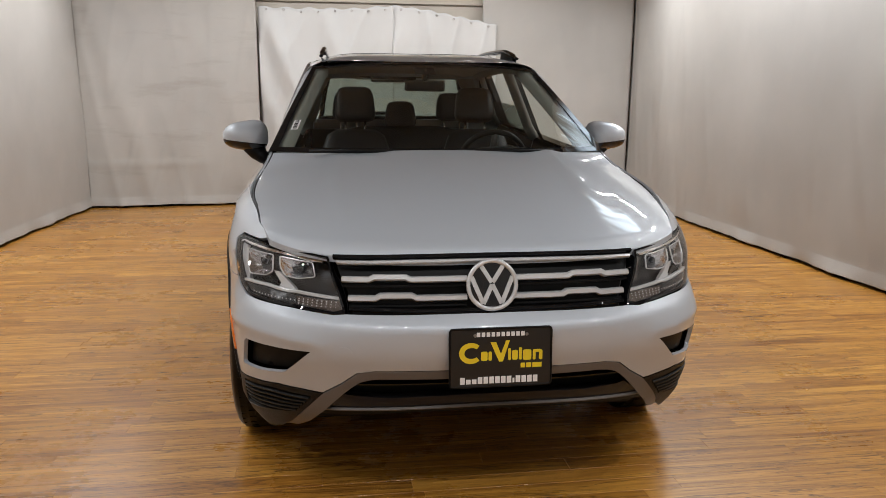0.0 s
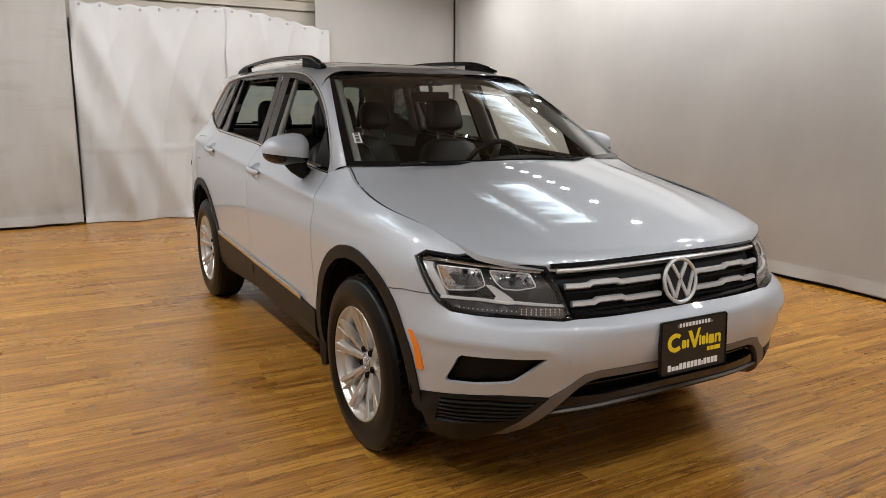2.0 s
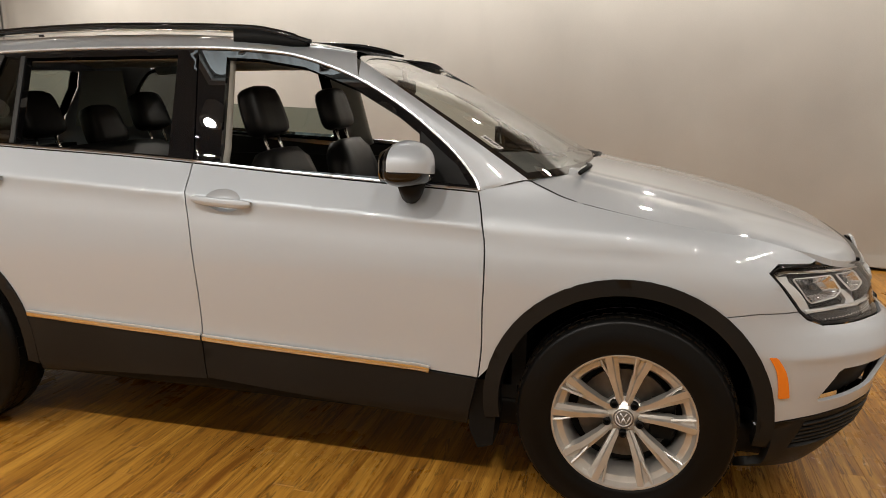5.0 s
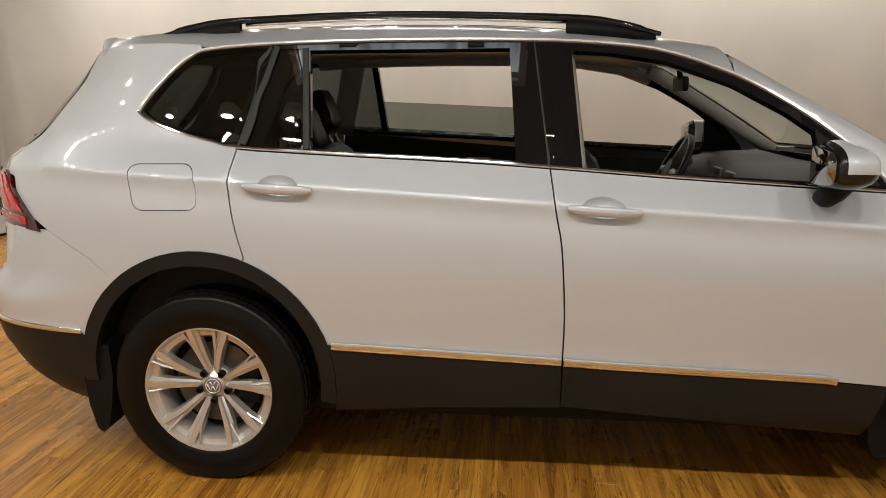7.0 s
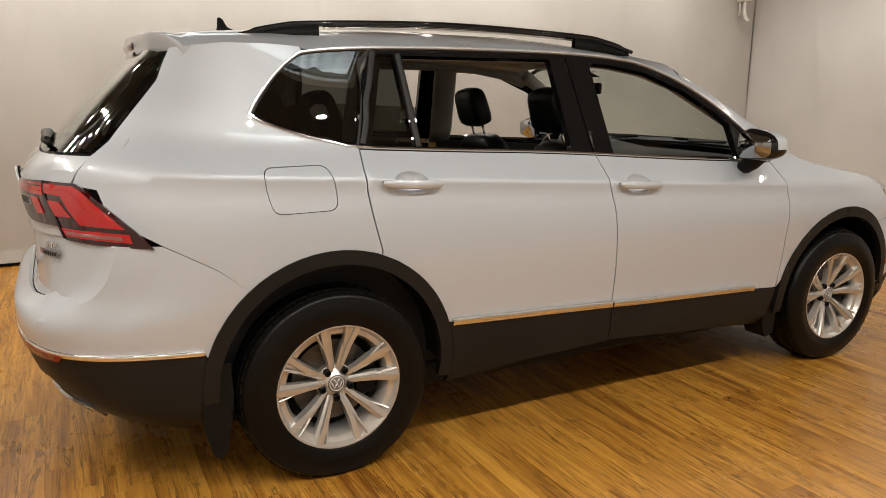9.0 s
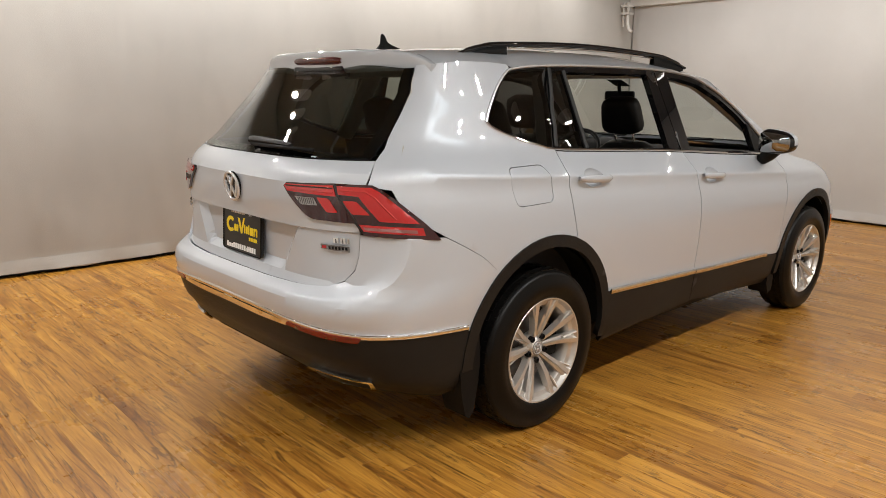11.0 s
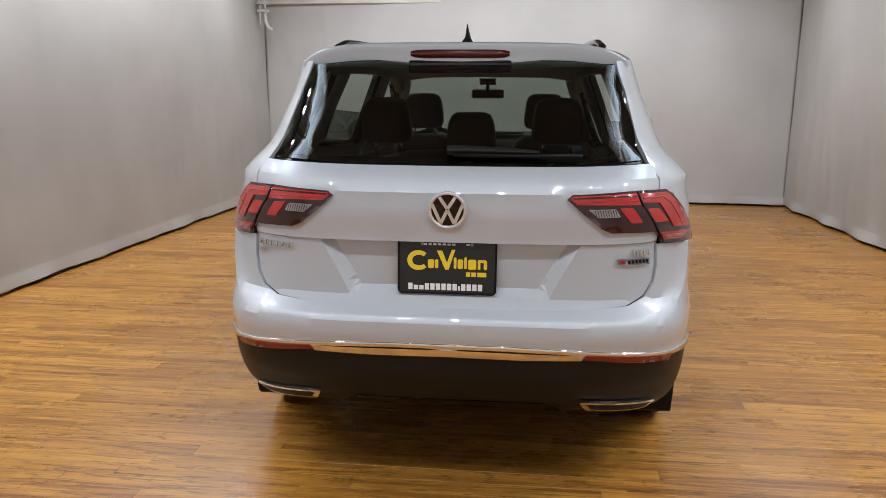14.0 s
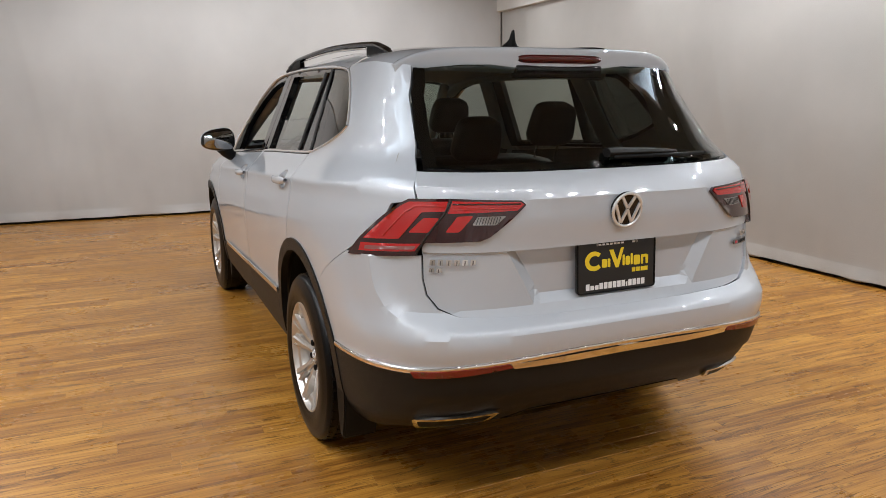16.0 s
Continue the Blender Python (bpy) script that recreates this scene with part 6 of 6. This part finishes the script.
# emission stands in for daylight: brightest at outer edge, fold streaks drawn by noise
sn = SKY_CLOTH.node_tree
sgeo = sn.nodes.new("ShaderNodeNewGeometry")
smap = sn.nodes.new("ShaderNodeMapping")
smap.inputs["Scale"].default_value = (0.5, 9.0, 1.0)
sn.links.new(sgeo.outputs["Position"], smap.inputs["Vector"])
sfold = sn.nodes.new("ShaderNodeTexNoise")
sfold.inputs["Scale"].default_value, sfold.inputs["Detail"].default_value, sfold.inputs["Distortion"].default_value = 1.2, 4, 0.6
sn.links.new(smap.outputs[0], sfold.inputs["Vector"])
sxyz = sn.nodes.new("ShaderNodeSeparateXYZ")
sn.links.new(sgeo.outputs["Position"], sxyz.inputs[0])
sabs = sn.nodes.new("ShaderNodeMath")
sabs.operation = "ABSOLUTE"
sn.links.new(sxyz.outputs[0], sabs.inputs[0])
sadd = sn.nodes.new("ShaderNodeMath")
sadd.operation = "MULTIPLY_ADD"
sn.links.new(sfold.outputs["Fac"], sadd.inputs[0])
sadd.inputs[1].default_value = 1.5
sn.links.new(sabs.outputs[0], sadd.inputs[2])
sfall = sn.nodes.new("ShaderNodeMapRange")
for key, val in (("From Min", SKY_X[0] + 0.80), ("From Max", SKY_X[1] + 0.80), ("To Min", 0.05), ("To Max", 6.0)):
    sfall.inputs[key].default_value = val
sn.links.new(sadd.outputs[0], sfall.inputs["Value"])
sn.links.new(sfall.outputs[0], sn.nodes["Principled BSDF"].inputs["Emission Strength"])
cb = bmesh.new()
for x0, x1, y0, y1 in ((XL - 0.30, XR + 0.30, YS - 0.3, SKY_Y[0]), (XL - 0.30, XR + 0.30, SKY_Y[1], YN + 0.3), (XL - 0.30, -SKY_X[1], *SKY_Y), (-SKY_X[0], SKY_X[0], *SKY_Y), (SKY_X[1], XR + 0.30, *SKY_Y)):
    box_bm((x0, y0, CEIL), (x1, y1, CEIL + 0.15), bm=cb)
tagged(part("ceiling", cb, CEILING, smooth=False), "dim boarded ceiling with two skylights", "ceiling", kind="structure")
for sg in (-1, 1):
    sky = thing("window_1" if sg < 0 else "window_2", "narrow skylight behind a creased white cloth", "skylight", kind="structure")
    cloth = grid_bm(lambda u, v: (sg * (SKY_X[0] + (SKY_X[1] - SKY_X[0]) * u), SKY_Y[0] + (SKY_Y[1] - SKY_Y[0]) * v, CEIL + 0.05 + 0.05 * noise.noise((u * 2.0, v * 14, sg)) + 0.03 * noise.noise((u * 3 + v * 9, v * 5, sg + 4))), 10, 60)
    part("cloth", cloth, SKY_CLOTH, sky, "daylit white cloth")
    for x0, x1, y0, y1 in ((SKY_X[0] - 0.05, SKY_X[0], SKY_Y[0] - 0.05, SKY_Y[1] + 0.05), (SKY_X[1], SKY_X[1] + 0.05, SKY_Y[0] - 0.05, SKY_Y[1] + 0.05), (SKY_X[0], SKY_X[1], SKY_Y[0] - 0.05, SKY_Y[0]), (SKY_X[0], SKY_X[1], SKY_Y[1], SKY_Y[1] + 0.05)):
        part("window_frame", box_bm((sg * x0, y0, CEIL - 0.03), (sg * x1, y1, CEIL + 0.02), 0.004), WHITE_INK, sky, smooth=False)
for k, (za, zb, dp) in enumerate(((2.60, 2.64, 0.05), (2.64, 2.72, 0.03), (2.72, 2.80, 0.07), (2.80, 2.92, 0.10))):
    part("cornice_moulding", box_bm((XL, YN + 0.12 - dp, za + 0.001), (XR, YN + 0.118, zb), 0.008), PLASTER, wall_n, "moulded plaster cornice", smooth=False)


VALANCE = material("white_boarded_soffit", (0.66, 0.645, 0.61), rough=0.8, noise_scale=1.5, noise_amount=0.12, bump=0.1, bump_scale=40)
for nm, lo, hi, lab in (("trim_south", (XL + 0.08, -5.62, 2.63), (XR - 0.30, -5.44, CEIL - 0.003), "white boarded soffit over the end drape"), ("trim_west", (XL - 0.10, -5.33, 2.64), (XL + 0.06, 4.95, CEIL - 0.003), "white boarded soffit over the long drape")):
    tagged(part(nm, box_bm(lo, hi, 0.006), VALANCE, smooth=False), lab, "trim", kind="structure")
PIPE = material("white_painted_pipe", (0.62, 0.61, 0.58), rough=0.45, noise_scale=6, noise_amount=0.15)
pipe = thing("corner_pipe", "white painted pipe with a clamp, hanging in the corner", "pipe")
px_, py_ = 3.22, -5.22
part("pipe_run", tube(smooth_line([(px_, py_, 2.66), (px_, py_, 2.45), (px_ - 0.01, py_, 2.36), (px_ - 0.05, py_ + 0.01, 2.29), (px_ - 0.09, py_ + 0.01, 2.27)], 4), 0.022, 10), PIPE, pipe)
part("pipe_run", tube([(px_ + 0.07, py_, 2.66), (px_ + 0.07, py_, 2.34)], 0.014, 8), PIPE, pipe)
for z_ in (2.50, 2.60):
    part("pipe_clamp", box_bm((px_ - 0.035, py_ - 0.09, z_), (px_ + 0.10, py_ + 0.03, z_ + 0.03), 0.006), PIPE, pipe, smooth=False)


# a dark strip behind the hem draws the dark line along the wall's foot
def foot_strip(a, b, inward):
    d = Vector((b[0] - a[0], b[1] - a[1], 0))
    n = Vector((*inward, 0)) * -0.06
    bm = bmesh.new()
    pts = [Vector((*a, 0)) + n, Vector((*b, 0)) + n]
    q = [bm.verts.new(p + o) for p in pts for o in (Vector((0, 0, 0.002)), Vector((0, 0, 0.07)), Vector((0, 0, 0.07)) - n * 0.3, Vector((0, 0, 0.002)) - n * 0.3)]
    for i in range(4):
        bm.faces.new((q[i], q[(i + 1) % 4], q[4 + (i + 1) % 4], q[4 + i]))
    bmesh.ops.recalc_face_normals(bm, faces=bm.faces)
    tagged(part("baseboard", bm, DARK_FOOT, smooth=False), "dark strip along the foot of the canvas", "baseboard", kind="structure")


def drape(name, a, b, top, mat, label, seed, wave=0.02, inward=(0, 1), bottom=0.028, sag=None, seam=(), creases=(), ridge=1.0, seams=False):
    """A hung canvas from a to b (x, y), with soft folds and a loose hem."""
    length = math.dist(a, b)
    nu, nv = int(length / 0.03), 70
    ax, ay = (b[0] - a[0]) / length, (b[1] - a[1]) / length
    ix, iy = inward

    def f(u, v):
        d = u * length
        z = bottom + (top(u) - bottom) * v
        n1 = noise.noise((d * 0.55 + seed * 7.1, z * 0.25, seed))
        n2 = noise.noise((d * 2.1 + seed * 3.3 + z * 0.35, z * 0.7, seed + 5))
        n3 = noise.noise((d * 6.0 + z * 1.2, z * 1.6 - d, seed + 9))
        o = wave * (1.6 * n1 + 0.8 * n2 * (0.5 + 0.5 * (1 - v)) + 0.30 * n3 * (1.2 - v))
        k1 = 1 - abs(noise.noise((d * 1.3 + seed * 2.7 + 0.22 * z, z * 0.16, seed + 13))) * 2.2
        k2 = 1 - abs(noise.noise((d * 2.6 - 0.5 * z + seed, z * 0.5, seed + 17))) * 2.5
        o += ridge * wave * (0.9 * max(0.0, k1) ** 3 + 0.35 * max(0.0, k2) ** 4)
        for zc, dep in creases:
            o += dep * math.exp(-((z - zc - 0.05 * noise.noise((d * 1.5, zc, seed))) / 0.02) ** 2) * (0.5 + noise.noise((d * 0.8, zc * 5, seed)))
        for sx, dep in seam:
            o -= dep * math.exp(-abs(d - sx) / 0.10)
        if sag:
            for ang, pos, dep in sag:
                o += dep * math.exp(-(((d - pos) + ang * (z - 1.2)) / 0.14) ** 2) * (0.4 + 0.6 * math.sin(math.pi * min(1, max(0, v))))
        if z < 0.12:
            o += 0.03 * (1 - z / 0.12) * (0.6 + 1.4 * n2)
        zz = z + (0.020 * noise.noise((d * 1.6, seed, 2)) + 0.012 * noise.noise((d * 6, seed, 3)) if v == 0 else 0)
        return (a[0] + ax * d + ix * o, a[1] + ay * d + iy * o, max(0.004, zz))
    ob = part(name, grid_bm(f, nu, nv), mat)
    md = ob.modifiers.new("thickness", "SOLIDIFY")
    md.thickness = 0.004
    tagged(ob, label, "curtain")
    hem = grid_bm(lambda u, v: Vector(f(u, 0.001 + 0.030 * v)) + Vector((ix, iy, 0)) * 0.005 * (1 - 0.4 * abs(2 * v - 1)), nu, 3)
    part("hem", hem, mat, ob, "doubled hem along the bottom")
    for k in range(1, int(length / 1.55) + 1):
        us = k * 1.55 / length
        if seams and us < 0.985:
            sm = grid_bm(lambda u, v: Vector(f(us + (u - 0.5) * 0.022 / length, 0.03 + 0.96 * v)) + Vector((ix, iy, 0)) * (0.0035 * (1 - abs(2 * u - 1)) + 0.0005), 4, nv)
            part("seam", sm, mat, ob, "stitched vertical seam")
    return ob, f, nu


TOPZ = lambda u: CEIL - 0.02
foot_strip(SW_, NW, (1, 0)); foot_strip(SE_, NE, (-1, 0)); foot_strip(SE_, SW_, (0, 1)); foot_strip(NW, NM, (0, -1)); foot_strip(NM, NE, (0, -1))
drape("canvas_drape", SW_, NW, TOPZ, FABRIC, "cream canvas drape hung along the long wall", 1, 0.02, (1, 0), ridge=0.35)
drape("canvas_drape", NE, SE_, TOPZ, FABRIC, "cream canvas drape hung along the long wall", 2, 0.02, (-1, 0), seam=((0.06, 0.03),), ridge=0.35)
drape("canvas_drape", SE_, SW_, TOPZ, FABRIC_W, "pale canvas drape hung across the end wall", 4, 0.02, (0, 1), ridge=0.35)
drape("canvas_drape", (NW[0], NW[1] - 0.02), (NM[0], NM[1] - 0.05), TOPZ, STAINED, "stained cream canvas drape with horizontal creases", 5, 0.03, (0, -1), creases=((0.55, 0.014), (1.0, -0.012), (1.42, 0.014), (1.85, -0.012), (2.3, 0.012)), sag=((0.25, 0.5, 0.03), (-0.15, 1.3, -0.025), (0.5, 1.8, 0.02)))
for lab, xa, xb, ztop, sd, folds_ in (
        ("crumpled white curtain hung by eyelets, sagging in wide folds", -1.445, 0.262, lambda u: 2.49 + 0.06 * u ** 4 + 0.012 * math.sin(u * 38), 6,
         ((0.35, 0.15, 0.09), (0.45, 0.62, 0.085), (0.20, 0.38, 0.05), (0.10, 1.02, 0.06), (0.50, 1.40, 0.07), (0.05, 1.58, 0.05))),
        ("white curtain with narrow pleats, hung by eyelets", 0.25, 1.62, lambda u: 2.55 - 0.22 * u ** 1.3 + 0.010 * math.sin(u * 40), 8,
         ((0.02, 0.10, 0.04), (-0.06, 0.45, 0.035), (0.05, 0.80, 0.05), (0.0, 0.95, -0.04), (0.03, 1.08, 0.05), (-0.02, 1.22, 0.045)))):
    curt, cf, cn = drape("white_curtain", (xa, 5.42), (xb, 5.40), ztop, CURTAIN, lab, sd, 0.065, (0, -1), sag=folds_, bottom=0.006, ridge=1.1, creases=((0.88, 0.016), (1.15, -0.012)))
    for k in range(int((xb - xa) / 0.2)):
        p = Vector(cf((k + 0.5) / int((xb - xa) / 0.2), 0.985)) + Vector((0, -0.012, 0))
        ey = tube([p + Vector((0.012 * math.cos(j * math.tau / 10), 0, 0.012 * math.sin(j * math.tau / 10))) for j in range(10)], 0.003, 5, True, up=(0, 1, 0))
        part("eyelet", ey, STEEL, curt, "metal eyelet")
drape("canvas_drape", (1.44, 5.42), (NE[0], NE[1] - 0.02), TOPZ, FABRIC, "cream canvas drape beside the white curtain", 7, 0.02, (0, -1), ridge=0.35)

# ceiling spots
def spot(x, y):
    s = thing("ceiling_spotlight", "round white recessed ceiling spotlight, switched on", "lamp", "ceiling spotlights")
    bm = lathe([(0.070, 0.0), (0.088, 0.0), (0.091, 0.010), (0.091, 0.130), (0.070, 0.130)], 24)
    bmesh.ops.rotate(bm, cent=(0, 0, 0), matrix=Matrix.Rotation(radians(-90), 3, "Y"), verts=bm.verts)
    part("housing", bm, WHITE_INK, s, angle=40)
    s.location = (x, y, CEIL - 0.134)
    return s


first = spot(*LAMPS[0])
for lx, ly in LAMPS[1:]:
    copy_thing(first, Matrix.Translation((lx, ly, CEIL - 0.134)))

# ---------------------------------------------------------------- wooden floor
def wood_material():
    m = bpy.data.materials.new("honey_laminate")
    m.use_nodes = True
    nt = m.node_tree
    L = nt.links.new
    pr = nt.nodes["Principled BSDF"]

    def node(kind, **kw):
        n = nt.nodes.new(kind)
        for k, v in kw.items():
            n.inputs[k].default_value = v
        return n

    def math_node(op, a, b):
        n = nt.nodes.new("ShaderNodeMath")
        n.operation = op
        for k, v in enumerate((a, b)):
            if isinstance(v, (int, float)):
                n.inputs[k].default_value = v
            else:
                L(v, n.inputs[k])
        return n.outputs[0]
    geo, oi = nt.nodes.new("ShaderNodeNewGeometry"), nt.nodes.new("ShaderNodeObjectInfo")
    rnd = math_node("FRACT", math_node("ADD", geo.outputs["Random Per Island"], oi.outputs["Random"]), 0)
    # shift the grain from board to board
    comb = nt.nodes.new("ShaderNodeCombineXYZ")
    L(math_node("MULTIPLY", rnd, 37.0), comb.inputs[0])
    L(math_node("MULTIPLY", rnd, 91.0), comb.inputs[1])
    add = nt.nodes.new("ShaderNodeVectorMath")
    L(geo.outputs["Position"], add.inputs[0])
    L(comb.outputs[0], add.inputs[1])

    def grain(sx, sy, scale, detail, rough):
        mp = node("ShaderNodeMapping", Scale=(sx, sy, 1.0))
        L(add.outputs[0], mp.inputs["Vector"])
        n = node("ShaderNodeTexNoise", Scale=scale, Detail=detail, Roughness=rough)
        n.inputs["Distortion"].default_value = 1.3
        L(mp.outputs[0], n.inputs["Vector"])
        return n.outputs["Fac"]
    g1, g2, g3 = grain(0.9, 7.5, 1.7, 9, 0.72), grain(1.3, 30.0, 1.6, 7, 0.68), grain(1.5, 26.0, 1.3, 4, 0.6)
    v1, v2 = grain(0.55, 8.0, 1.5, 5, 0.62), grain(0.9, 15.0, 1.6, 4, 0.6)
    tone = math_node("ADD", math_node("MULTIPLY", g1, 0.48), math_node("MULTIPLY", g2, 0.52))
    g4 = grain(0.40, 13.0, 1.5, 3, 0.5)
    tone = math_node("ADD", tone, math_node("MULTIPLY", math_node("SUBTRACT", g4, 0.5), 0.46))
    tone = math_node("ADD", tone, math_node("MULTIPLY", math_node("SUBTRACT", rnd, 0.5), 0.11))
    ramp = nt.nodes.new("ShaderNodeValToRGB")
    cr = ramp.color_ramp
    cr.elements[0].position, cr.elements[0].color = 0.33, (0.174, 0.063, 0.0098, 1)
    cr.elements[1].position, cr.elements[1].color = 0.66, (0.526, 0.264, 0.0459, 1)
    e = cr.elements.new(0.44)
    e.color = (0.296, 0.127, 0.0189, 1)
    e = cr.elements.new(0.53)
    e.color = (0.399, 0.186, 0.0295, 1)
    L(tone, ramp.inputs[0])

    def vein(v, width):
        """Thin dark lines where the noise crosses its middle."""
        n = node("ShaderNodeMapRange")
        n.inputs["From Min"].default_value, n.inputs["From Max"].default_value = width, 0.0
        L(math_node("ABSOLUTE", math_node("SUBTRACT", v, 0.5), 0), n.inputs["Value"])
        return n.outputs[0]
    # dark veins, knots and cracks
    knot = node("ShaderNodeMapRange")
    knot.inputs["From Min"].default_value, knot.inputs["From Max"].default_value = 0.66, 0.71
    L(g3, knot.inputs["Value"])
    lines = math_node("MAXIMUM", math_node("MULTIPLY", vein(v1, 0.022), math_node("GREATER_THAN", g1, 0.44)), math_node("MULTIPLY", vein(v2, 0.012), 0.4))
    dark = math_node("MAXIMUM", math_node("MULTIPLY", lines, math_node("MULTIPLY", g2, 1.6)), math_node("MULTIPLY", knot.outputs[0], 0.85))
    mix = nt.nodes.new("ShaderNodeMix")
    mix.data_type = "RGBA"
    L(dark, mix.inputs["Factor"])
    L(ramp.outputs[0], mix.inputs["A"])
    mix.inputs["B"].default_value = (0.055, 0.020, 0.006, 1)
    # pale scuffs rubbed into the boards
    mp2 = node("ShaderNodeMapping", Scale=(1.6, 9.0, 1.0))
    L(geo.outputs["Position"], mp2.inputs["Vector"])
    sc = node("ShaderNodeTexNoise", Scale=1.4, Detail=9, Roughness=0.72)
    L(mp2.outputs[0], sc.inputs["Vector"])
    sr = node("ShaderNodeMapRange")
    sr.inputs["From Min"].default_value, sr.inputs["From Max"].default_value, sr.inputs["To Max"].default_value = 0.68, 0.76, 0.45
    L(sc.outputs["Fac"], sr.inputs["Value"])
    mix2 = nt.nodes.new("ShaderNodeMix")
    mix2.data_type = "RGBA"
    L(sr.outputs[0], mix2.inputs["Factor"])
    L(mix.outputs["Result"], mix2.inputs["A"])
    mix2.inputs["B"].default_value = (0.48, 0.40, 0.30, 1)
    L(mix2.outputs["Result"], pr.inputs["Base Color"])
    # worn gloss
    wear = node("ShaderNodeTexNoise", Scale=1.1, Detail=6, Roughness=0.65)
    L(geo.outputs["Position"], wear.inputs["Vector"])
    rr_ = node("ShaderNodeMapRange")
    rr_.inputs["From Min"].default_value, rr_.inputs["From Max"].default_value = 0.3, 0.7
    rr_.inputs["To Min"].default_value, rr_.inputs["To Max"].default_value = 0.16, 0.36
    L(wear.outputs["Fac"], rr_.inputs["Value"])
    L(math_node("ADD", rr_.outputs[0], math_node("MULTIPLY", g2, 0.08)), pr.inputs["Roughness"])
    b = node("ShaderNodeBump", Strength=0.25, Distance=0.001)
    L(g2, b.inputs["Height"])
    L(b.outputs[0], pr.inputs["Normal"])
    return m


WOOD = wood_material()
SUBFLOOR = material("dark_joint", (0.10, 0.045, 0.016), rough=0.8)
floor = part("floor", box_bm((XL - 0.2, YS - 0.25, -0.06), (XR + 0.25, YN + 0.25, -0.0045)), SUBFLOOR, smooth=False)
tagged(floor, "honey-coloured wooden laminate floor, worn and glossy", "floor", kind="structure")
PW, PL = 0.088, 0.92


def plank_verts(x0, x1, y0, y1, z):
    c = 0.0005
    return [(x0, y0, -0.006), (x1, y0, -0.006), (x1, y1, -0.006), (x0, y1, -0.006), (x0, y0, z - c), (x1, y0, z - c), (x1, y1, z - c), (x0, y1, z - c),
            (x0 + c, y0 + c, z), (x1 - c, y0 + c, z), (x1 - c, y1 - c, z), (x0 + c, y1 - c, z)]


PF = [(0, 1, 5, 4), (1, 2, 6, 5), (2, 3, 7, 6), (3, 0, 4, 7), (4, 5, 9, 8), (5, 6, 10, 9), (6, 7, 11, 10), (7, 4, 8, 11), (8, 9, 10, 11)]
g = 0.0002
plank_me = bpy.data.meshes.new("plank")
plank_me.from_pydata(plank_verts(g, PL - g, g, PW - g, 0.0), [], PF)
plank_me.materials.append(WOOD)
rng = random.Random(7)
rest_v, rest_f, count = [], [], 0
row = 0
y = YS - 0.2
while y < YN + 0.2:
    x = XL - 0.2 - rng.random() * PL
    while x < XR + 0.2:
        near = (-3.3 < x < -1.15 and -3.3 < y < 4.3)
        x0, x1 = max(x, XL - 0.2), min(x + PL, XR + 0.2)
        if near and count < 300 and x0 == x and x1 == x + PL:
            ob = new("plank", plank_me)
            ob.parent = floor
            ob.location = (x, y, rng.uniform(-0.00012, 0.0))
            count += 1
        elif x1 - x0 > 0.01:
            k = len(rest_v)
            rest_v += plank_verts(x0 + g, x1 - g, y + g, y + PW - g, rng.uniform(-0.00012, 0.0))
            rest_f += [tuple(i + k for i in f) for f in PF]
        x += PL
    y += PW
    row += 1
me = bpy.data.meshes.new("planks")
me.from_pydata(rest_v, [], rest_f)
me.materials.append(WOOD)
ob = new("planks", me)
ob.parent = floor
ob["kind"] = "stuff"
